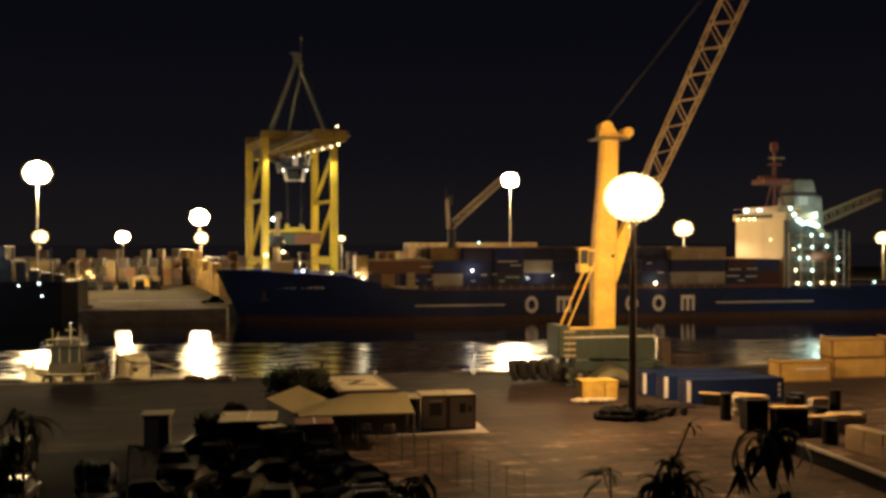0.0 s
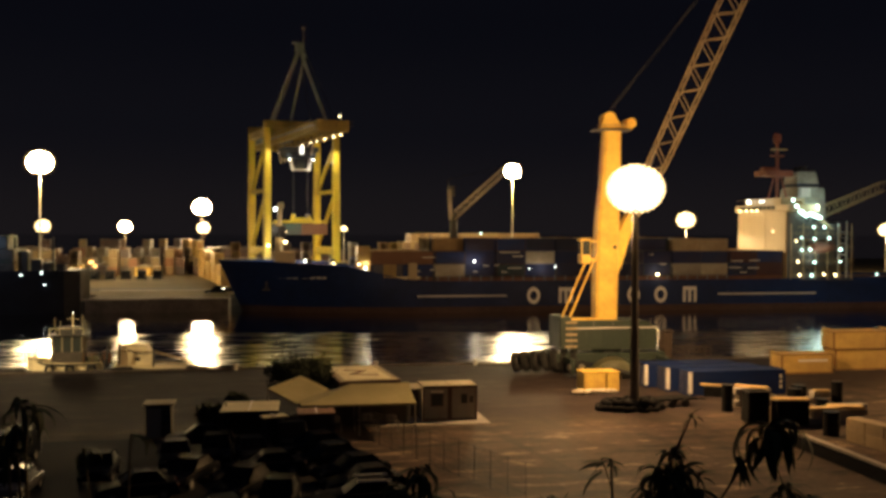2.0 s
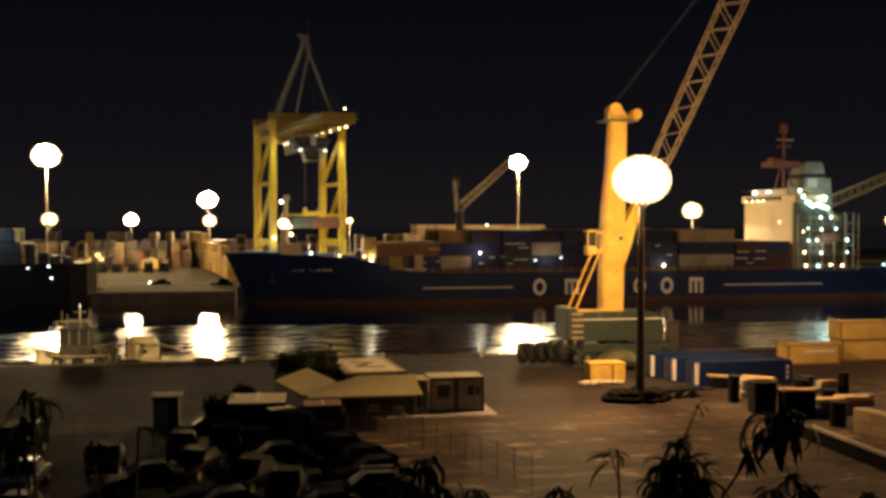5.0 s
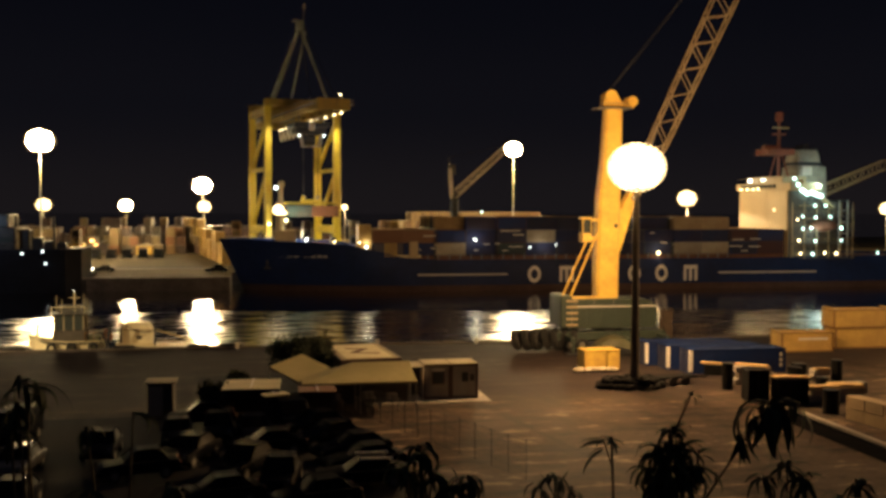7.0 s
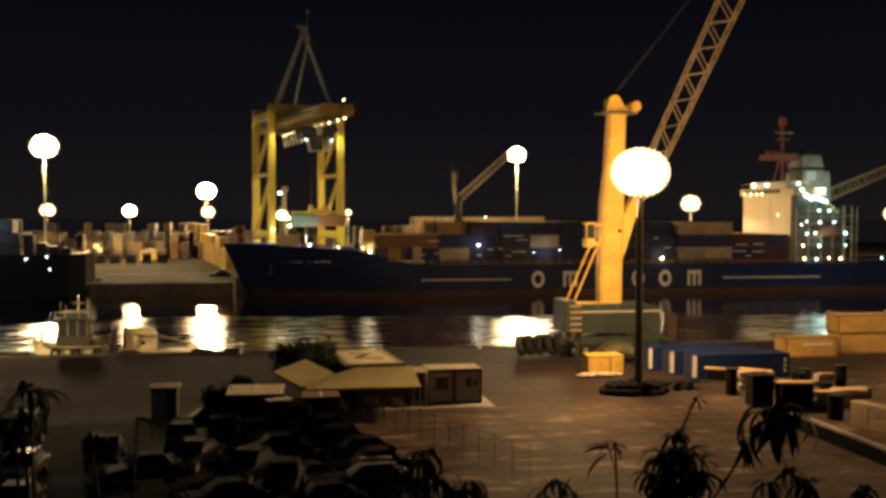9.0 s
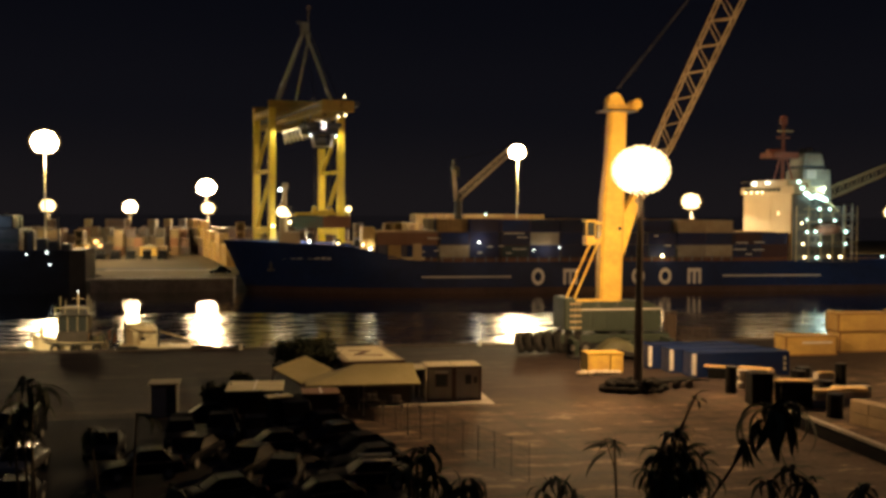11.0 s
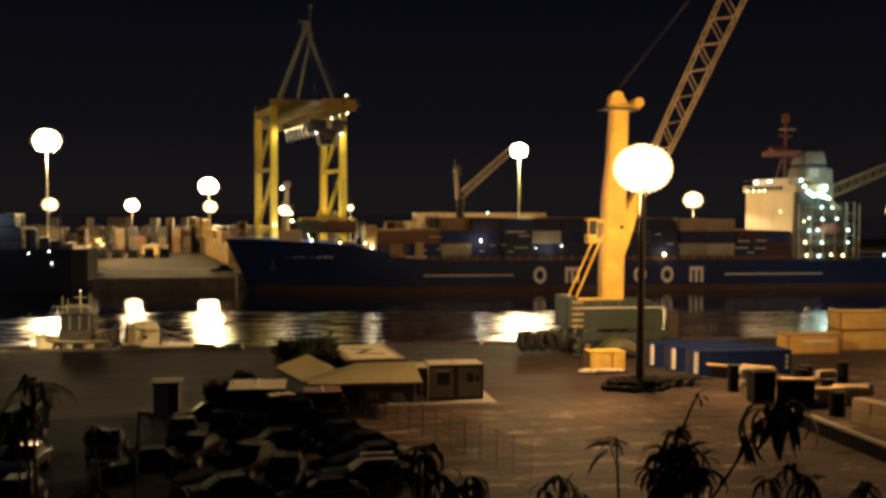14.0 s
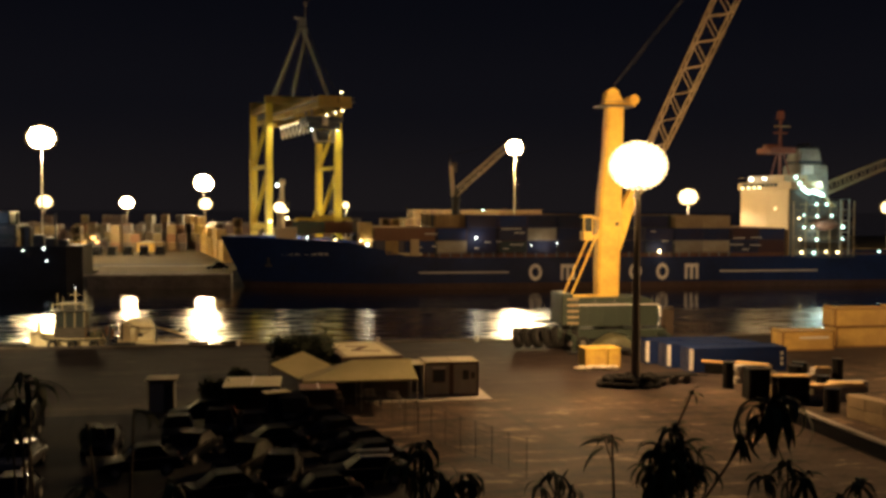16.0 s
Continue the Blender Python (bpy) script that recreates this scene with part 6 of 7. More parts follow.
def derrick_boat():
    t = thing("derrick_boat", pose(-11.6, 116.0, -1.9), "low pale barge with a lit deckhouse, derrick boom and slack ropes", "boat")
    part("hull", Form().prism([(-3.4, -1.4), (2.9, -1.4), (4.1, 0.9), (3.8, 1.2), (0.6, 1.35), (-3.5, 1.7)], -1.7, 1.7), BOAT_CREAM, t)
    house = part("deckhouse", Form().prism([(-3.3, 1.6), (0.2, 1.5), (0.1, 3.0), (-0.3, 3.65), (-2.7, 3.75), (-3.25, 3.1)], -1.3, 1.1), BOAT_CREAM, t)
    part("roof_edge", Form().beam((-3.25, -1.36, 3.1), (0.1, -1.36, 3.0), 0.08), RUST_FRAME, house)
    part("vent", Form().box(-1.2, -1.32, 2.0, 0.5, 0.05, 0.4, bevel=0.01), SHADE_WALL, house)
    part("rubbing_strake", Form().beam((-3.4, -1.78, 1.35), (3.6, -1.78, 0.85), 0.16), RUBBER, t)
    part("post", Form().tube((-3.1, -1.5, 1.6), (-3.0, -1.5, 4.0), 0.12), DARK_STEEL, t)
    part("post", Form().tube((0.45, -1.5, 1.3), (0.5, -1.5, 3.2), 0.1), DARK_STEEL, t)
    part("derrick_boom", Form().tube((0.4, -1.1, 3.0), (4.6, -1.0, 1.75), 0.11), ROOFING, t)
    part("lower_spar", Form().tube((0.6, -1.2, 1.9), (5.2, -1.0, 1.55), 0.09), ROOFING, t)
    rope = Form()
    pts = [(-3.0 + 3.5 * k / 8, -1.55, 3.9 - 0.9 * k / 8 - 0.55 * math.sin(math.pi * k / 8)) for k in range(9)]
    for p, q in zip(pts, pts[1:]):
        rope.tube(p, q, 0.05, n=5, caps=False)
    part("rope", rope, DARK_STEEL, t, "slack dark rope")
    for x in (1.2, 3.0):
        part("tyre_fender", Form().ring(0.34, 0.14, pose(x, -1.86, 0.6, 90)), RUBBER, t)
    return t


derrick_boat()
t = thing("pontoon", pose(-15.9, 114.2, -2.3), "low dark pontoon with crossed mooring poles between the boats", "pontoon")
part("deck", Form().box(0, 0, 0, 1.5, 3.0, 1.1, bevel=0.08), DARK_STEEL, t)
for p, q in (((-0.4, -1.0, 0.9), (0.5, -1.0, 4.3)), ((0.4, -1.0, 0.9), (-0.6, -1.0, 3.6)), ((0.0, -0.6, 0.9), (0.1, -0.6, 4.0))):
    part("pole", Form().tube(p, q, 0.13, n=8), DARK_STEEL, t)
part("cross_bar", Form().tube((-1.2, -1.0, 3.3), (1.3, -1.0, 3.7), 0.08, n=6), DARK_STEEL, t)
t = thing("rowing_boat", pose(-26.2, 113.6, -2.5), "small dark open boat moored at the quay", "boat")
part("hull", Form().prism([(-2.2, 0), (1.9, 0), (2.8, 1.7), (1.6, 2.3), (-2.4, 2.2)], -0.9, 0.9), BLACK_HULL, t)
part("thwart", Form().box(-0.4, 0, 2.22, 0.4, 1.6, 0.08), SHADE_WALL, t)
for x in (-31, -27.5, -24, -13.5, -6.2, -3.0):
    b = solid("quay_fender", Form().box(0, 0, -0.25, 2.2, 0.5, 0.55, bevel=0.15), RUBBER, "black rubber fender on the quay edge", "fender", "quay fenders", m=pose(x, 107.75, 0.1))
for x in (-2.3, 12.0, 22.5):
    b = thing("bollard", pose(x, 106.6, 0), "short pale mooring bollard on the quay edge", "bollard", "mooring bollards")
    part("post", Form().tube((0, 0, 0), (0, 0, 0.5), 0.2, 0.17, 12), SHIP_MARK, b)
    part("cap", Form().ball(0, 0, 0.55, 0.3, 0.3, 0.16, 12, 6), SHIP_MARK, b)

# ---- big tyres and tarpaulined goods beside the crane ----
random.seed(3)


def big_tyre(x, y, tilt, turn, r=0.95):
    t = thing("tyre", pose(x, y, r + 0.3, tilt, 0, turn), "large black rubber tyre leaning in a heap", "tyre", "heap of tyres")
    part("carcass", Form().ring(r * 0.78, r * 0.34, None, 22, 10, 1.15), RUBBER, t)
    lugs = Form()
    for i in range(22):
        a = 2 * math.pi * i / 22
        lugs.box(r * 1.1 * math.cos(a), r * 1.1 * math.sin(a), -0.28, 0.12, 0.16, 0.56, None)
    part("tread", lugs, RUBBER, t)
    return t


for i in range(7):
    big_tyre(25.2 + 1.02 * i, 99.8 + 0.15 * (i % 2), 78 + random.uniform(-6, 6), 62 + random.uniform(-8, 8), 0.9)
for i in range(3):
    big_tyre(26.2 + 1.7 * i, 101.2, 14 + random.uniform(-6, 6), random.uniform(0, 90), 0.95)
f = Form()
n, k = 26, 14
grid = []
for j in range(k + 1):
    for i in range(n + 1):
        u, v = i / n, j / k
        arch = math.sin(math.pi * u) ** 0.55
        sag = 0.10 * abs(math.sin(4 * math.pi * v)) + 0.10 * noise.noise((u * 5, v * 5, 2))
        end = min(1.0, 6 * min(v, 1 - v) + 0.55)
        grid.append((-2.25 + 4.5 * u, -1.5 + 3.0 * v, 0.02 + max(0.0, 1.95 * arch * end - sag * arch)))
f.add(grid, [(j * (n + 1) + i, j * (n + 1) + i + 1, (j + 1) * (n + 1) + i + 1, (j + 1) * (n + 1) + i) for j in range(k) for i in range(n)], None, True)
solid("tarpaulin", f, TARP, "domed heap of cargo under an olive tarpaulin on the quay", "tarpaulin", m=pose(33.75, 95.4, 0, 0, 0, -8))
t = thing("gangway_tower", pose(42.6, 103.9, 0), "rusty upright steel gangway stand on the quay", "gangway stand")
for x in (-0.5, 0.5):
    for y in (-0.5, 0.5):
        part("post", Form().box(x, y, 0, 0.12, 0.12, 3.6), CAGE_BROWN, t)
part("sheet", Form().box(0, -0.58, 0.5, 1.0, 0.04, 2.9).box(0.0, 0.58, 0.5, 1.0, 0.04, 2.9), CAGE_BROWN, t)
part("platform", Form().box(0, 0, 3.6, 1.3, 1.3, 0.08), CAGE_BROWN, t)

# ochre plywood crates with sacks at their foot
for x, w, d in ((29.1, 2.0, 2.0), (30.75, 1.1, 2.2)):
    t = thing("crate", pose(x + 0.1, 88.2, 0), "tall ochre plywood crate standing on the yard", "crate", "ochre crates")
    part("body", Form().box(0, 0, 0.1, w, d, 1.6, bevel=0.03), PLYWOOD, t)
    part("lid", Form().box(0, 0, 1.7, w + 0.12, d + 0.12, 0.07), PLYWOOD, t)
    for s in (-1, 0, 1):
        part("batten", Form().box(s * (w / 2 - 0.08), -d / 2 - 0.03, 0.1, 0.12, 0.05, 1.6), PLYWOOD, t)
    for s in (-1, 1):
        part("skid", Form().box(s * w * 0.36, 0, 0, 0.14, d, 0.1), PLYWOOD, t)
random.seed(9)
for i in range(9):
    solid("sack", Form().ball(0, 0, 0.12, random.uniform(0.42, 0.6), random.uniform(0.28, 0.4), 0.2, 12, 6), SACK, "pale filled sack lying by the crates", "sack", "sacks by the crates",
          m=pose(27.3 + 0.40 * i, 86.5 + random.uniform(-0.4, 0.3), 0.1, 0, 0, random.uniform(0, 180)))
# ring of old tyres round the lamp pole's foot
for i in range(30):
    a = 2 * math.pi * i / (14 if i < 14 else 16) + random.uniform(-.1, .1)
    k = 1.0 if i < 14 else 0.78
    t = thing("tyre", pose(29.2 + 2.3 * k * math.cos(a), 78.4 + 1.3 * k * math.sin(a), 0.23 if i < 14 else 0.62, random.uniform(-14, 14), random.uniform(-14, 14), 0), "old black tyre lying round the lamp pole", "tyre", "tyres round the pole")
    part("carcass", Form().ring(0.42, 0.2, None, 18, 8, 1.1), BIN_BLACK, t)
t = thing("trailer", pose(33.3, 79.5, 0, 0, 0, 8), "small dark flat trailer on the yard", "trailer")
part("bed", Form().box(0, 0, 0.55, 3.6, 1.6, 0.14, bevel=0.03), BIN_BLACK, t)
part("drawbar", Form().beam((1.8, 0, 0.55), (3.0, 0, 0.4), 0.12), DARK_STEEL, t)
for x in (-0.6, 0.6):
    for y in (-0.85, 0.85):
        part("wheel", Form().tube((x, y - 0.1, 0.32), (x, y + 0.1, 0.32), 0.32, n=14), RUBBER, t)

# steel gangway cage standing near the water
t = thing("gangway_cage", pose(45.4, 103.6, 0), "rusty open steel gangway cage standing on the quay", "cage")
for x in (-1.9, -0.6, 0.6, 1.9):
    for y in (-0.7, 0.7):
        part("post", Form().box(x, y, 0, 0.08, 0.08, 1.9), CAGE_BROWN, t)
for z in (0.06, 0.7, 1.3, 1.86):
    for y in (-0.7, 0.7):
        part("rail", Form().box(0, y, z, 3.9, 0.07, 0.07), CAGE_BROWN, t)
    for x in (-1.9, 1.9):
        part("end_rail", Form().box(x, 0, z, 0.07, 1.4, 0.07), CAGE_BROWN, t)
part("floor_plate", Form().box(0, 0, 0.13, 3.8, 1.35, 0.04), STEEL, t)

# ---- concrete blocks and black drums ----
slab = Form().box(0, 0, 0, 1.5, 0.95, 0.5, bevel=0.05).mesh("block", CONCRETE)


def block_row(x, y, turn, count, high, label, z0=0.0, group="concrete block rows"):
    t = thing("block_row", pose(x, y, z0, 0, 0, turn), label, "concrete blocks", group)
    for k in range(high):
        for i in range(count):
            part("block", slab, None, t, "", pose(1.53 * i + 0.35 * (k % 2) + random.uniform(-.03, .03), random.uniform(-.04, .04), 0.505 * k, 0, 0, random.uniform(-1.5, 1.5)))
    return t


random.seed(21)
block_row(38.7, 78.3, -6, 2, 3, "row of stacked concrete blocks on the yard")
block_row(45.6, 78.95, -4, 1, 2, "short pile of concrete blocks beside a drum")
block_row(40.6, 70.4, 2, 3, 2, "row of stacked concrete blocks on the yard")
great = Form().box(0, 0, 0, 1.68, 1.0, 0.8, bevel=0.035).mesh("block", SAND_BLOCK)
t = thing("block_wall", pose(40.0, 63.5, 0, 0, 0, -79), "wall of large pale concrete blocks in two courses beside the kerb", "concrete blocks", "concrete block rows")
for k in range(2):
    for i in range(6):
        part("block", great, None, t, "", pose(1.71 * i + 0.04 * k, random.uniform(-.03, .03), 0.815 * k, 0, 0, random.uniform(-.8, .8)))
block_row(44.0, 74.6, 12, 3, 1, "row of stacked concrete blocks on the yard")


def board(p, q, width, thick=0.12):
    """A loose plank that lies from p to q (the middle of its underside)."""
    p, q = Vector(p), Vector(q)
    run = q - p
    solid("board", Form().box(run.length / 2, 0, 0, run.length, width, thick, bevel=0.02), BOARD, "pale weathered board lying over blocks and bins", "board", "loose boards",
          m=pose(p.x, p.y, p.z, 0, -math.degrees(math.asin(run.z / run.length)), math.degrees(math.atan2(run.y, run.x))))


board((37.4, 83.4, 1.02), (39.6, 82.1, 1.02), 0.5)
board((38.6, 79.3, 1.52), (40.5, 77.5, 1.52), 0.75)
board((37.0, 70.15, 1.94), (39.6, 69.6, 1.94), 0.9)
board((39.3, 70.2, 1.02), (42.4, 70.3, 1.02), 0.9, 0.2)
board((42.0, 70.9, 1.02), (44.4, 70.3, 1.02), 1.1, 0.24)
board((45.3, 78.6, 1.02), (46.5, 78.5, 1.02), 0.7)


def steel_bin(x, y, sx, sy, h, turn):
    t = thing("steel_bin", pose(x, y, 0, 0, 0, turn), "dark upright steel bin standing among concrete blocks", "bin", "dark steel bins")
    part("shell", Form().box(0, 0, 0.1, sx, sy, h - 0.14, bevel=0.05), BIN_BLACK, t)
    part("rim", Form().box(0, -sy / 2, h - 0.1, sx + 0.1, 0.1, 0.1).box(0, sy / 2, h - 0.1, sx + 0.1, 0.1, 0.1).box(-sx / 2, 0, h - 0.1, 0.1, sy - 0.1, 0.1).box(sx / 2, 0, h - 0.1, 0.1, sy - 0.1, 0.1), DARK_STEEL, t)
    for a in (-1, 0, 1):
        part("rib", Form().box(a * (sx / 2 - 0.1), -sy / 2 - 0.03, 0.1, 0.1, 0.06, h - 0.2), BIN_BLACK, t)
    for a in (-1, 1):
        part("skid", Form().box(a * (sx / 2 - 0.15), 0, 0, 0.16, sy, 0.1), DARK_STEEL, t)
    return t


steel_bin(38.5, 82.75, 1.9, 0.6, 1.0, -30)
steel_bin(36.35, 71.35, 1.6, 1.5, 2.45, -6)
steel_bin(38.4, 70.0, 2.4, 1.3, 1.93, -8)


def drum(x, y, r, h):
    t = thing("drum", pose(x, y, 0), "black upright drum standing among concrete blocks", "drum", "black drums")
    b = Form().tube((0, 0, 0.02), (0, 0, h - 0.02), r, n=20)
    part("shell", b, BIN_BLACK, t)
    for z in (0.03, h * 0.36, h * 0.66, h - 0.03):
        part("hoop", Form().ring(r, 0.035, pose(0, 0, z), 20, 6), BIN_BLACK, t)
    part("lid", Form().tube((0, 0, h - 0.02), (0, 0, h + 0.02), r * 0.93, n=20), DARK_STEEL, t)
    return t


for x, y, r, h in ((36.5, 76.3, 0.44, 2.1), (39.4, 66.1, 0.56, 1.68), (47.6, 79.1, 0.46, 1.68), (44.1, 79.6, 0.6, 1.1), (45.0, 80.6, 0.62, 1.2), (42.9, 73.3, 0.5, 1.3)):
    drum(x, y, r, h)
kerb = thing("kerb", pose(37.3, 69.0, 0, 0, 0, -90.5), "long low concrete kerb with a dark gutter", "kerb")
for i in range(18):
    part("kerb_stone", Form().box(0.76 + 1.52 * i, 0, 0, 1.5, 0.4, 0.2, bevel=0.04), CONCRETE, kerb)
part("gutter", Form().box(13.7, -1.3, 0.004, 27.3, 2.15, 0.02), DRAIN, kerb, "dark wet gutter")

# ---- site cabins, canopies and low roofs ----
for x in (13.0, 15.1):
    t = thing("site_cabin", pose(x, 76.95, 0.06), "pale portable site cabin with dark edge frames", "cabin", "site cabins")
    part("body", Form().box(0, 0, 0.05, 1.98, 2.4, 2.45, bevel=0.04), CABIN_WALL, t)
    fr = Form()
    for a in (-1, 1):
        for b in (-1, 1):
            fr.box(a * 0.97, b * 1.17, 0, 0.16, 0.16, 2.56)
    for a in (-1, 1):
        fr.box(a * 0.99, 0, 0, 0.1, 2.3, 0.14).box(a * 0.99, 0, 2.42, 0.1, 2.3, 0.14)
        fr.box(0, a * 1.19, 0, 1.9, 0.12, 0.16).box(0, a * 1.19, 2.42, 1.9, 0.12, 0.14)
    part("edge_frame", fr, CABIN_TRIM, t, "dark brown steel edge frame")
    part("roof", Form().box(0, 0, 2.56, 2.04, 2.5, 0.07, bevel=0.02), ROOFING, t)
    if x < 14:
        w = part("window", Form().box(0.1, -1.23, 1.15, 0.8, 0.05, 0.85, bevel=0.01), GLASS, t)
        part("window_frame", Form().box(0.1, -1.25, 2.0, 0.95, 0.09, 0.07).box(0.1, -1.25, 1.08, 0.95, 0.09, 0.07).box(-0.34, -1.25, 1.15, 0.07, 0.09, 0.85).box(0.54, -1.25, 1.15, 0.07, 0.09, 0.85), CABIN_TRIM, w)
        part("window_head", Form().box(0.1, -1.27, 2.1, 0.95, 0.1, 0.14), BAR_WHITE, t, "white strip over the window")
    else:
        w = part("window", Form().box(0.05, -1.23, 1.25, 0.45, 0.05, 0.7, bevel=0.01), GLASS, t)
        part("window_bar", Form().box(0.05, -1.265, 1.25, 0.05, 0.04, 0.7), CABIN_TRIM, w)
        part("notice", Form().box(0.6, -1.225, 1.3, 0.3, 0.02, 0.5), SHADE_WALL, t, "dark plain notice board")
g = Form()
g.box(12.2, 77.0, 0.004, 9.4, 5.6, 0.055, bevel=0.02)
setting("pavement_slab", g, CONCRETE, "pale concrete slab under the site cabins")


def canopy(m, sx, sy, eave, ridge, ridge_from, ridge_to, label):
    """A hipped tent roof on posts, with a short valance."""
    t = thing("canopy", m, label, "canopy", "pale canopies")
    a, b = sx / 2, sy / 2
    f = Form()
    n = 8

    def hip(p, q, u, v, lift=0.0):
        vs = []
        for i in range(n + 1):
            for j in range(n + 1):
                s, w = i / n, j / n
                lo = Vector(p).lerp(Vector(q), s)
                hi = Vector(u).lerp(Vector(v), s)
                pt = lo.lerp(hi, w)
                pt.z -= 0.12 * math.sin(math.pi * w)
                vs.append(pt)
        f.add(vs, [(i * (n + 1) + j, (i + 1) * (n + 1) + j, (i + 1) * (n + 1) + j + 1, i * (n + 1) + j + 1) for i in range(n) for j in range(n)], None, True)
    c = [(-a, -b, eave), (a, -b, eave), (a, b, eave), (-a, b, eave)]
    k1, k2 = (ridge_from, 0, ridge), (ridge_to, 0, ridge)
    hip(c[0], c[1], k1, k2)
    hip(c[1], c[2], k2, k2)
    hip(c[2], c[3], k2, k1)
    hip(c[3], c[0], k1, k1)
    part("roof_sheet", f, TENT, t, "pale canvas roof")
    v = Form()
    for x0, y0, w, d in ((0, -b, sx, 0.03), (0, b, sx, 0.03), (-a, 0, 0.03, sy), (a, 0, 0.03, sy)):
        v.box(x0, y0, eave - 0.14, w, d, 0.14)
    part("valance", v, TENT, t)
    for x in (-a + 0.1, 0, a - 0.1):
        for y in (-b + 0.1, b - 0.1):
            part("post", Form().tube((x, y, 0), (x, y, eave), 0.05), STEEL, t)
    # added dark sheet gives the shade under the roof as colour
    part("dark_back", Form().box(0, b - 0.06, 0.02, sx - 0.2, 0.03, eave - 0.3), SHADE_WALL, t, "dark sheet for the deep shade under the roof")
    return t


t = thing("awning", pose(11.45, 76.6, 0), "narrow tan awning roof between the canopy and the site cabins", "awning", "pale canopies")
part("roof", Form().box(0, 0, 2.5, 1.2, 2.6, 0.08, bevel=0.02), ROOFING, t)
part("dark_back", Form().box(0, 1.2, 0.06, 1.1, 0.06, 2.44), SHADE_WALL, t)
for x in (-0.5, 0.45):
    part("post", Form().tube((x, -1.2, 0.06), (x, -1.2, 2.5), 0.06, n=8), BOAT_WHITE, t)
canopy(pose(6.85, 73.2, 0, 0, 0, 0), 8.0, 4.2, 2.25, 3.35, -0.4, 3.72, "pale hipped canopy over an open stand beside the cabins")

t = thing("sail_canopy", pose(2.85, 75.4, 0), "square tan canvas canopy stretched at a slant on four posts", "canopy", "pale canopies")
f = Form()
high, low, west, east = Vector((0.23, 2.25, 3.4)), Vector((-0.2, -2.6, 2.1)), Vector((-2.2, 0.7, 2.75)), Vector((2.16, -0.42, 2.75))
n = 8
for lift in (0.0, -0.05):
    vs = []
    for i in range(n + 1):
        for j in range(n + 1):
            p = west.lerp(high, i / n).lerp(low.lerp(east, i / n), j / n)
            vs.append((p.x, p.y, p.z + lift - 0.1 * math.sin(math.pi * i / n) * math.sin(math.pi * j / n)))
    f.add(vs, [(i * (n + 1) + j, (i + 1) * (n + 1) + j, (i + 1) * (n + 1) + j + 1, i * (n + 1) + j + 1) for i in range(n) for j in range(n)], None, True)
part("roof_sheet", f, TENT, t, "tan canvas sheet")
hem = Form()
for p, q in ((west, high), (high, east), (east, low), (low, west)):
    hem.beam(p - Vector((0, 0, 0.08)), q - Vector((0, 0, 0.08)), 0.06, 0.1)
part("hem_frame", hem, CABIN_TRIM, t)
for p in (high, low, west, east):
    part("post", Form().tube((p.x, p.y, 0), (p.x, p.y, p.z), 0.05), STEEL, t)
# tables and stored things in the shade of the canopy
for x, y in ((5.0, 72.6), (7.4, 73.2), (9.0, 72.4)):
    t = thing("table", pose(x, y, 0), "dark folding table under the canopy", "table", "tables under the canopy")
    part("tabletop", Form().box(0, 0, 0.71, 1.6, 0.75, 0.04, bevel=0.01), SHADE_WALL, t)
    for a in (-0.7, 0.7):
        for b in (-0.3, 0.3):
            part("leg", Form().tube((a, b, 0), (a, b, 0.71), 0.025, n=6), STEEL, t)
    solid("stored_box", Form().box(0, 0, 0, 0.7, 0.5, 0.45, bevel=0.03), CABIN_WALL, "pale box on a table under the canopy", "box", "boxes under the canopy", m=pose(x + 0.2, y, 0.752, 0, 0, 12))
# low flat-roofed kiosk behind
t = thing("kiosk", pose(8.2, 84.7, 0, 0, 0, 5), "low kiosk with a pale sloping flat roof", "kiosk")
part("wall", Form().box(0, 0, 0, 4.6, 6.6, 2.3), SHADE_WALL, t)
part("roof", Form().box(0, 0, 2.32, 4.7, 8.6, 0.2, bevel=0.05, top=(0.98, 0.98)), ROOFING, t, "pale felted roof")
part("roof_panel", Form().box(-0.05, 0.1, 2.524, 3.7, 7.9, 0.02), ROOF_PANEL, t, "pale inner roof panel")
part("roof_edge", Form().box(0, -4.36, 2.28, 4.8, 0.1, 0.22).box(2.42, 0, 2.28, 0.1, 8.5, 0.22).box(-2.42, 0, 2.28, 0.1, 8.5, 0.22), CABIN_TRIM, t)
part("roof_mark", Form().beam((-1.1, 1.6, 2.55), (0.7, 0.9, 2.55), 0.5, 0.014).beam((0.55, 1.1, 2.552), (-0.9, -1.0, 2.552), 0.5, 0.014).beam((-1.0, -0.9, 2.554), (1.2, -1.7, 2.554), 0.55, 0.014), MARK_RED, t, "dark painted shapes on the roof")
part("door", Form().box(0.8, -3.32, 0, 0.9, 0.05, 2.0), CABIN_TRIM, t)

# guard booth, and small flat roofs by the car park
t = thing("guard_booth", pose(-6.75, 73.6, 0), "small dim guard booth with a flat tan roof", "booth")
part("wall", Form().box(0, 0, 0, 1.7, 1.7, 2.3, bevel=0.03), SHADE_WALL, t)
part("roof", Form().box(0, 0, 2.25, 2.1, 2.0, 0.12, bevel=0.03), ROOFING, t)
part("window", Form().box(0.5, -0.86, 1.0, 0.5, 0.04, 0.9), GLASS, t)
part("door", Form().box(-0.3, -0.86, 0.05, 0.9, 0.04, 2.0), CABIN_WALL, t)


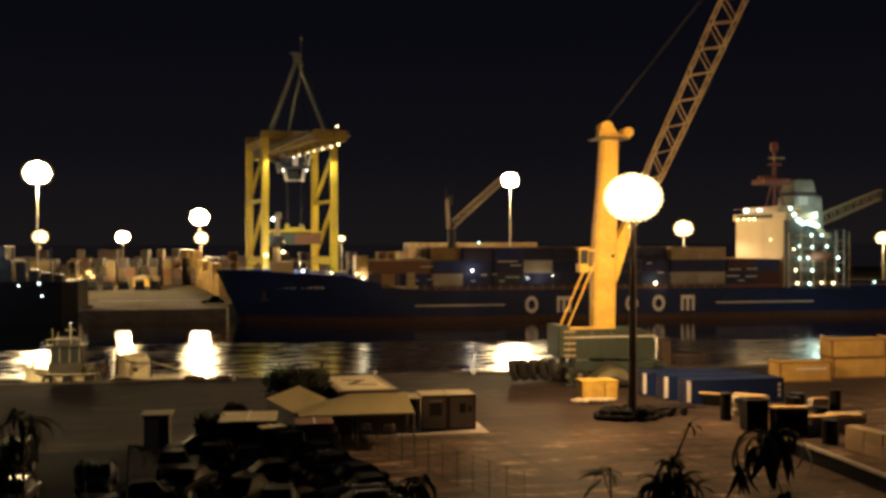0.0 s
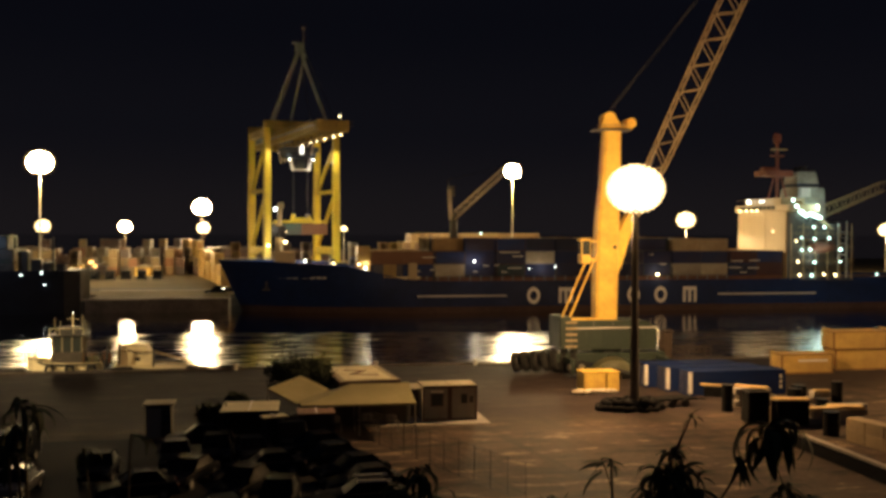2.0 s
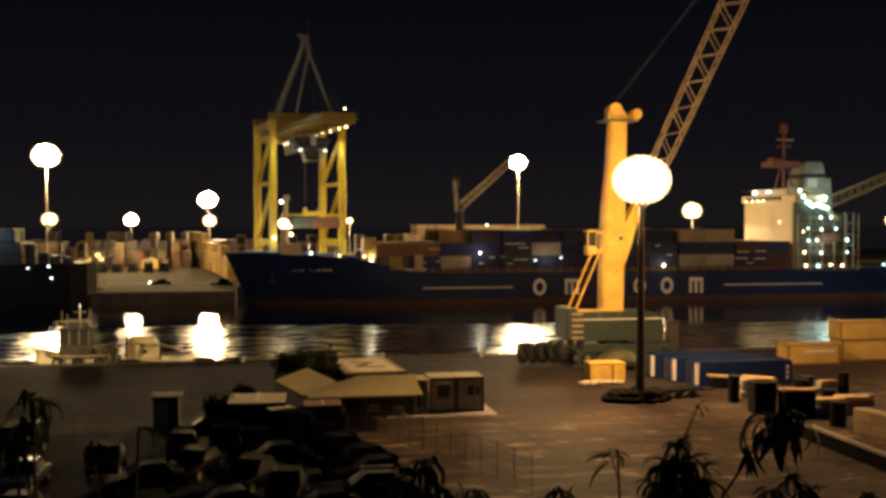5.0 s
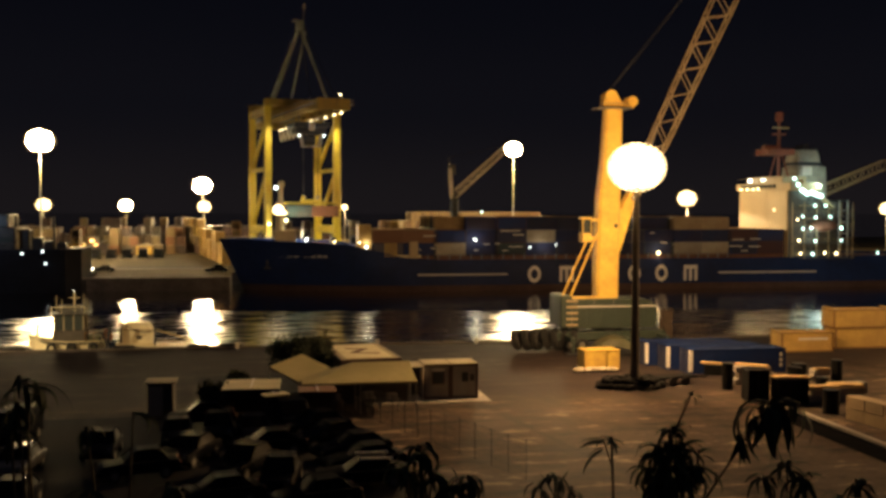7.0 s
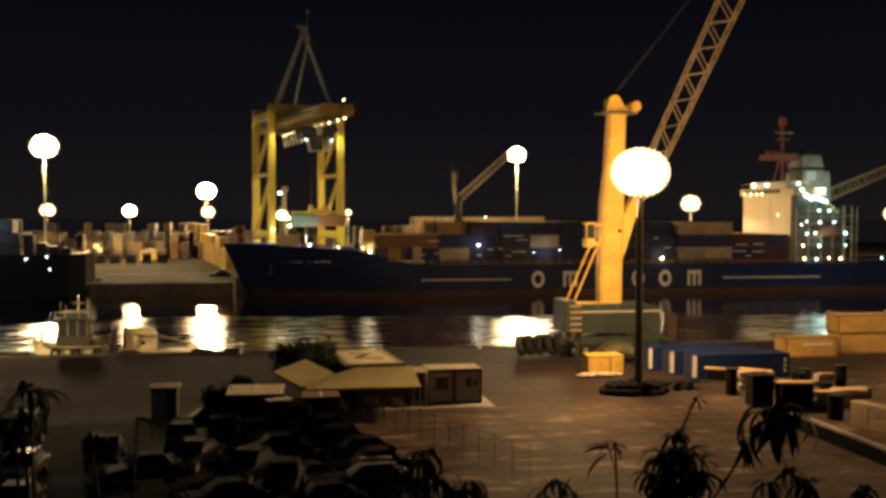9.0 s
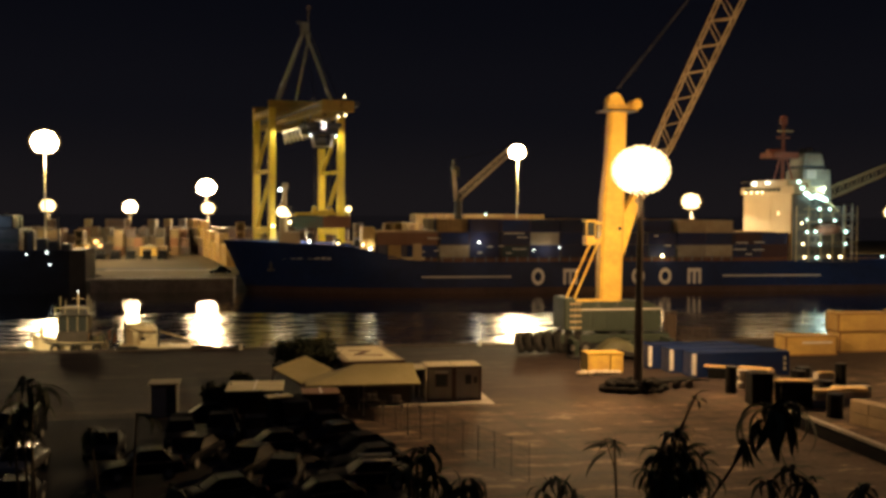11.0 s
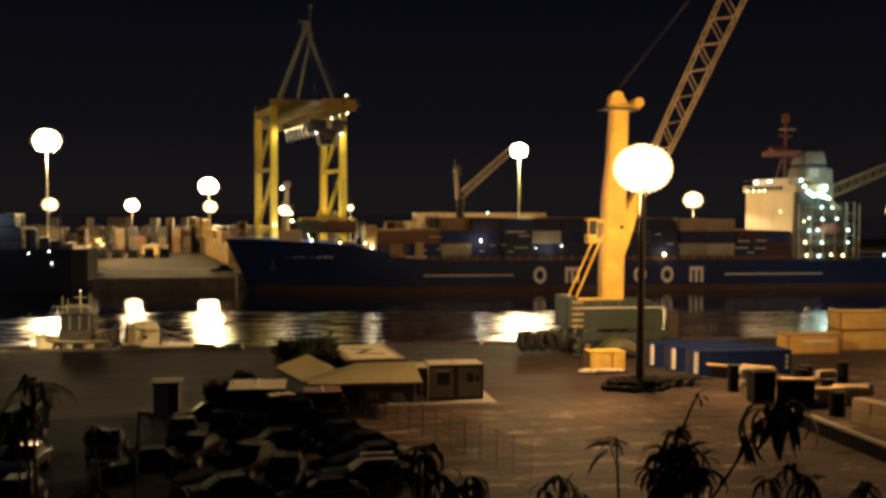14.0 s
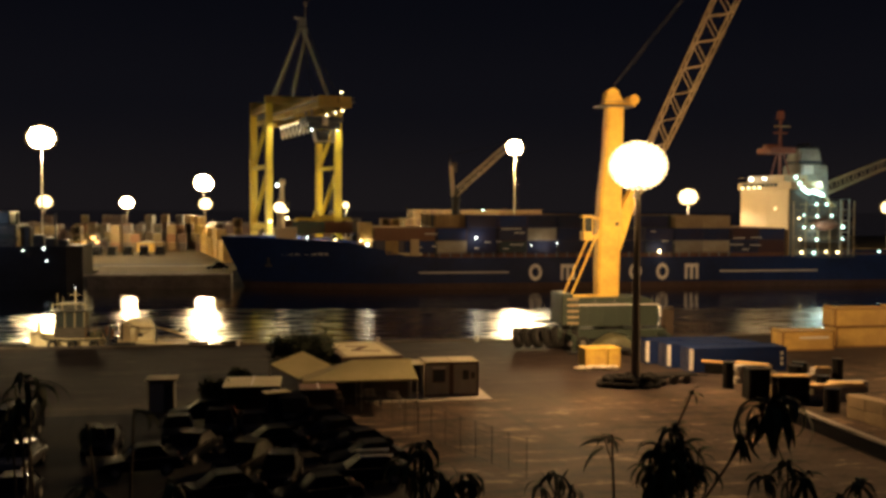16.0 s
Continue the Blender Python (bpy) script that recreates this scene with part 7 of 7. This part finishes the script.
def carport(m, sx, sy, h, label, mat=None):
    t = thing("carport", m, label, "shelter", "flat shelters")
    part("roof", Form().box(0, 0, h, sx, sy, 0.1, bevel=0.03), mat or ROOF_PANEL, t)
    part("roof_seam", Form().box(0, 0, h + 0.122, 0.12, sy, 0.03), BAR_WHITE, t)
    for x in (-sx / 2 + 0.15, sx / 2 - 0.15):
        for y in (-sy / 2 + 0.15, sy / 2 - 0.15):
            part("post", Form().box(x, y, 0, 0.1, 0.1, h), DARK_STEEL, t)
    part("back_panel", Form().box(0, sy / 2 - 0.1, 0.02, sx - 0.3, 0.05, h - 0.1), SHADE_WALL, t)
    return t


carport(pose(-0.55, 71.1, 0, 0, 0, -3), 3.8, 4.0, 2.25, "small flat-roofed shelter at the car park's edge")
carport(pose(0.95, 67.75, 0, 0, 0, 20), 1.7, 1.0, 2.15, "small flat-roofed shelter at the car park's edge")
carport(pose(3.75, 69.1, 0, 0, 0, 0), 2.5, 2.3, 2.15, "small shelter with a red-brown sheet roof", RED_SHEET)

# ---- fence along the car park ----
fence = thing("fence", pose(5.5, 74.2, 0), "tall thin wire-mesh fence along the car park", "fence")
d = Vector((12.4 - 5.5, 56.0 - 74.2, 0))
run, d = d.length, d.normalized()
for i in range(15):
    p = d * (run * 1.2 * i / 14)
    part("post", Form().tube(p, p + Vector((0, 0, 2.2)), 0.022, n=6), DARK_STEEL, fence)
wire = Form()
for z in (0.1, 0.5, 0.9, 1.3, 1.7, 2.1):
    wire.tube((0, 0, z), tuple(d * run * 1.2 + Vector((0, 0, z))), 0.012, n=4)
for i in range(130):
    p = d * (run * 1.2 * i / 129)
    wire.tube(p + Vector((0, 0, 0.05)), p + Vector((0, 0, 2.1)), 0.008, n=3, caps=False)
tagged(part("mesh_wire", wire, DARK_STEEL, fence), kind="stuff")

# ---- cars in the dark car park ----
random.seed(13)
# white rails put the glint along its roof edge into paint
car("car", pose(5.2, 52.9, 0, 0, 0, 3), CAR_DARK, "black estate car with a roof glint painted white beside the fence", "parked cars", (4.8, 1.85, 1.5), rail=(-0.06, 0.3), rail_mat=BAR_WHITE)
car("car", pose(5.6, 56.0, 0, 0, 0, 14), CAR_DARK, "black car parked along the fence", "parked cars")
car("car", pose(5.2, 59.0, 0, 0, 0, 22), CAR_DARK, "black car parked along the fence", "parked cars")
car("car", pose(4.0, 62.2, 0, 0, 0, 24), CAR_DARK, "black car parked along the fence", "parked cars")
car("car", pose(3.4, 65.6, 0, 0, 0, 20), CAR_DARK, "black car parked along the fence", "parked cars")
car("car", pose(0.4, 60.6, 0, 0, 0, 12), CAR_DARK, "black car parked in the dark car park", "parked cars")
car("car", pose(-0.8, 56.4, 0, 0, 0, 60), CAR_DARK, "black car parked askew among the others", "parked cars", (4.5, 1.8, 1.55))
car("car", pose(-2.1, 50.6, 0, 0, 0, 16), CAR_DARK, "black car parked close to the planted bank", "parked cars")
car("car", pose(-3.9, 59.6, 0, 0, 0, 66), CAR_DARK, "black car parked in the dark car park", "parked cars")
car("car", pose(-12.9, 58.4, 0, 0, 0, 84), CAR_GREY, "grey car with a shining bonnet near the bank", "parked cars")
car("car", pose(-11.6, 51.2, 0, 0, 0, 86), CAR_DARK, "black car parked close to the planted bank", "parked cars")
car("van", pose(-14.8, 66.0, 0, 0, 0, 80), CAR_DARK, "dark van parked beyond the grey car", "parked cars", (4.7, 1.9, 2.0), van=True)
car("car", pose(-0.4, 64.6, 0, 0, 0, 97), CAR_DARK, "black car parked nose to the shelters", "parked cars")
car("van", pose(1.9, 67.6, 0, 0, 0, 100), CAR_DARK, "black van parked beside the shelters", "parked cars", (4.6, 1.9, 1.95), van=True)
for x, y, a in ((1.0, 53.4, 82), (2.6, 49.4, 14), (-6.4, 56.6, 14), (-5.0, 64.4, 95), (-2.6, 65.4, 92), (-9.0, 61.6, 88)):
    car("car", pose(x, y, 0, 0, 0, a + random.uniform(-3, 3)), CAR_DARK, "black car parked in the dark car park", "parked cars", (random.uniform(4.1, 4.6), 1.8, random.uniform(1.42, 1.6)))
car("car", pose(-3.9, 69.6, 0, 0, 0, 4), CAR_DARK, "black car parked before the guard booth", "parked cars")


# ---- trees and bank plants ----
def tree(m, height, spread, label, seed):
    rnd = random.Random(seed)
    t = thing("tree", m, label, "tree", "yard trees")
    tr = Form()
    tr.tube((0, 0, 0), (0.1, 0, height * 0.45), 0.2, 0.13, 9)
    tips = []
    for i in range(7):
        a = 2 * math.pi * i / 7 + rnd.uniform(-.3, .3)
        z = height * rnd.uniform(0.3, 0.45)
        end = Vector((spread * rnd.uniform(.4, .75) * math.cos(a), spread * rnd.uniform(.4, .75) * math.sin(a), height * rnd.uniform(.6, .85)))
        tr.tube((0.08, 0, z), end, 0.08, 0.025, 6)
        tips.append(end)
    part("trunk", tr, BARK, t)
    cr = Form()
    for i in range(3000):
        c = rnd.choice(tips)
        p = c + Vector((rnd.gauss(0, spread * .24), rnd.gauss(0, spread * .24), rnd.gauss(0, height * .12)))
        s = rnd.uniform(0.1, 0.22)
        m2 = Matrix.Translation(p) @ Euler((rnd.uniform(0, 6), rnd.uniform(0, 6), rnd.uniform(0, 6))).to_matrix().to_4x4()
        cr.add([(-s, 0, 0), (0, -s * .5, s * .15), (s, 0, 0), (0, s * .5, s * .15)], [(0, 1, 2, 3)], m2)
    part("crown", cr, FOLIAGE, t)
    return t


tree(pose(3.4, 86.0, 0), 3.9, 2.3, "dark dense small tree behind the canopies", 1)
tree(pose(4.8, 84.0, 0), 2.8, 1.2, "dark dense small tree behind the canopies", 2)
tree(pose(-1.6, 78.5, 0), 1.9, 0.7, "dark small tree beside the shelters", 3)
tree(pose(-2.9, 72.2, 0), 2.2, 1.0, "dark small tree beside the shelters", 4)


def strap_leaf(length, width, droop, name, rise=0.5):
    f = Form()
    n = 9
    vs = []
    a, x, z = rise, 0.0, 0.0
    for i in range(n + 1):
        u = i / n
        w = width * math.sin(math.pi * min(1, 0.12 + 0.88 * u) ** 0.8) * (1 if u < 0.98 else 0.1)
        vs += [(x, -w, z + 0.25 * w), (x, 0, z), (x, w, z + 0.25 * w)]
        a -= droop / n
        x += length / n * math.cos(a)
        z += length / n * math.sin(a)
    fs = []
    for i in range(n):
        fs += [(3 * i, 3 * i + 3, 3 * i + 4, 3 * i + 1), (3 * i + 1, 3 * i + 4, 3 * i + 5, 3 * i + 2)]
    f.add(vs, fs, None, True)
    return f.mesh(name, LEAF)


LEAVES = [strap_leaf(0.62, 0.046, 2.4, "leaf"), strap_leaf(0.5, 0.05, 1.7, "leaf"), strap_leaf(0.72, 0.042, 2.9, "leaf"), strap_leaf(0.42, 0.04, 1.2, "leaf"), strap_leaf(0.66, 0.03, 2.7, "leaf"), strap_leaf(0.5, 0.036, 3.3, "leaf"), strap_leaf(0.9, 0.028, 2.5, "leaf"), strap_leaf(0.38, 0.046, 0.5, "leaf", -1.0), strap_leaf(0.42, 0.044, 1.0, "leaf", 0.2),
          strap_leaf(0.66, 0.052, 3.0, "leaf", 0.75), strap_leaf(0.50, 0.056, 0.35, "leaf", -1.15), strap_leaf(0.42, 0.036, 0.25, "leaf", 1.4), strap_leaf(0.40, 0.050, 0.7, "leaf", -0.1)]


def ground_at(x, y):
    return 12.7 if y < 4 else max(0.0, 12.7 - 0.42 * (y - 4))


def shrub(heads, seed, foot, branching=False):
    """A bank plant: bent stems from one foot, each with a rosette of drooping leaves. heads: place, size, leaf count, leaf kinds."""
    rnd = random.Random(seed)
    fx, fy = foot
    z0 = ground_at(fx, fy) - 0.5
    t = thing("shrub", pose(fx, fy, z0), "dark bank shrub with drooping strap leaves on bare stems", "shrub", "bank shrubs")
    fork = None
    for (x, y, z), size, count, kinds, *aim in heads:
        end = Vector((x - fx, y - fy, z - z0))
        mid = end * 0.55 + Vector((rnd.uniform(-.12, .12), rnd.uniform(-.1, .1), -0.1))
        if branching and fork:
            part("twig", Form().tube(fork, end, 0.009, 0.006, 6), STEM, t)
        else:
            part("stem", Form().tube((0, 0, 0), mid, 0.028, 0.02, 7).tube(mid, end, 0.02, 0.011, 7), STEM, t)
            fork = mid.lerp(end, 0.72)
        for i in range(count):
            m = Matrix.Translation(end - Vector((0, 0, rnd.uniform(0, 0.16) * size))) @ pose(0, 0, 0, rnd.uniform(-25, 25), rnd.uniform(-28, 42), (aim[0] + rnd.uniform(-14, 14) if aim else 360 * i / count + rnd.uniform(-22, 22)))
            s = size * rnd.uniform(0.75, 1.15)
            part("leaf", LEAVES[rnd.choice(kinds)], None, t, "", m @ Matrix.Diagonal((s, s, s, 1)))
    return t


# heads of the shrubs, by bearing (metres across at 12 m ahead along the view) and height
VIEW = Matrix.Rotation(radians(-10), 4, "Z")


def ahead(across, far, z):
    p = VIEW @ Vector((across, far, 0))
    return (p.x, p.y, z)


def head(px, py, far):
    """A place at that distance, by its bearing and dip from the mean view (in thousandths of the focal length)."""
    return ahead(px * far / 1000, far, 14.4 - py * far / 1000)


FAR = 12.0
shrub([(head(321, 187, FAR), 1.2, 13, (9, 9, 0)), (head(322, 194, FAR), 1.25, 6, (10, 10, 9)), (head(289, 219, FAR), 0.85, 6, (10, 7)), (head(336, 194, FAR), 0.9, 4, (10, 9)), (head(305, 206, FAR), 0.7, 3, (10, 7))], 31, ahead(2.0, 12.8, 0)[:2], True)
shrub([(head(226, 216, FAR), 0.62, 22, (1, 3, 0)), (head(212, 233, FAR), 0.68, 24, (0, 1)), (head(236, 233, FAR), 0.68, 24, (0, 1)), (head(222, 247, FAR), 0.85, 26, (0, 1)),
       (head(201, 253, FAR), 0.68, 18, (0, 1)), (head(247, 251, FAR), 0.72, 18, (0, 2)), (head(224, 228, FAR), 0.62, 20, (0, 2)), (head(232, 263, FAR), 0.8, 22, (0, 1)), (head(209, 267, FAR), 0.8, 22, (0, 1)), (head(252, 236, FAR), 0.5, 4, (8, 3), -5)], 32, ahead(2.7, 12.4, 0)[:2])
shrub([(head(245, 178, FAR), 0.42, 8, (3, 8))], 33, ahead(1.45, 12.2, 0)[:2])
shrub([(head(166, 223, FAR), 0.5, 9, (3, 8, 1)), (head(158, 226, FAR), 0.85, 4, (12, 12, 8), 168)], 34, ahead(2.15, 12.3, 0)[:2], True)
shrub([(head(111, 278, FAR), 0.85, 2, (11,)), (head(116, 284, FAR), 0.5, 3, (0, 9), -10)], 43, ahead(1.45, 12.3, 0)[:2])
shrub([(head(-20, 232, FAR), 0.75, 16, (0, 2)), (head(-34, 250, FAR), 0.85, 18, (0, 1)), (head(-8, 256, FAR), 0.8, 16, (0, 2))], 35, ahead(-0.3, 12.5, 0)[:2])
shrub([(head(26, 262, FAR), 0.75, 16, (0, 2)), (head(10, 272, FAR), 0.8, 16, (0, 2))], 36, ahead(0.4, 12.2, 0)[:2])
shrub([(head(112, 262, FAR), 0.55, 9, (0, 2)), (head(96, 270, FAR), 0.5, 8, (0, 2)), (head(128, 272, FAR), 0.55, 9, (0, 2))], 37, ahead(1.5, 12.2, 0)[:2])
shrub([(head(338, 250, FAR), 0.7, 14, (1, 3, 0)), (head(318, 262, FAR), 0.75, 14, (0, 1)), (head(352, 262, FAR), 0.75, 14, (0, 1))], 38, ahead(4.1, 12.3, 0)[:2])
shrub([(head(410, 268, FAR), 0.6, 12, (0, 1)), (head(392, 280, FAR), 0.6, 12, (0, 1))], 39, ahead(5.0, 12.3, 0)[:2])
shrub([(head(-406, 170, FAR), 0.75, 10, (0, 2)), (head(-402, 172, FAR), 1.0, 5, (9, 6), -8), (head(-412, 190, FAR), 0.75, 12, (2, 0)), (head(-420, 214, FAR), 0.8, 10, (0, 2))], 40, ahead(-4.9, 12.6, 0)[:2])
shrub([(head(-300, 200, FAR), 0.6, 7, (2, 0), -20), (head(-346, 214, FAR), 0.55, 8, (2, 0))], 41, ahead(-3.9, 12.6, 0)[:2])
shrub([(head(-262, 270, FAR), 0.8, 12, (0, 2)), (head(-345, 276, FAR), 0.8, 12, (0, 1))], 42, ahead(-3.6, 12.2, 0)[:2])


# ---- what moves ----
def motions():
    run = [(0.0, 1.6), (0.5, 2.5), (2.0, 5.2), (4.0, 8.7), (6.0, 11.9), (8.0, 14.8), (9.0, 16.4), (10.5, 18.6), (11.5, 19.9), (13.0, 21.5), (14.5, 22.3), (16.0, 22.7)]
    drop = [(0.0, 15.5), (0.5, 15.45), (2.0, 15.4), (4.0, 15.25), (6.0, 14.95), (8.0, 14.3), (9.0, 13.8), (10.5, 13.05), (11.5, 12.6), (13.0, 12.0), (14.5, 11.3), (16.0, 10.8)]
    walk(TROLLEY, [(t, GM @ pose(0, -s, 29.2)) for t, s in run])
    walk(SPREADER, [(t, GM @ pose(0.3, -s, z)) for (t, s), (_, z) in zip(run, drop)])
    for ob, x in zip(LOAD, (-2.75, 3.35)):
        walk(ob, [(t, GM @ pose(x, -s, z - 2.5)) for (t, s), (_, z) in zip(run, drop)])
    walk(MOVING_CAR, [(t, pose(x, 235.5, 0, 0, 0, 0)) for t, x in ((0, 6.5), (2.0, -5.5), (3.0, -11.4), (3.5, -14.3), (4.0, -17.2), (6.5, -30.9), (7.5, -36.4), (9.0, -44.0), (16.0, -75.0))])
    turn = [(0, 185), (2.4, 180), (2.8, 120), (3.2, 55), (3.6, 0), (16, 0)]
    walk(FLOODLIGHT, [(t, pose(4.1, 210.3, 13.6, 0, 0, a)) for t, a in turn])


motions()
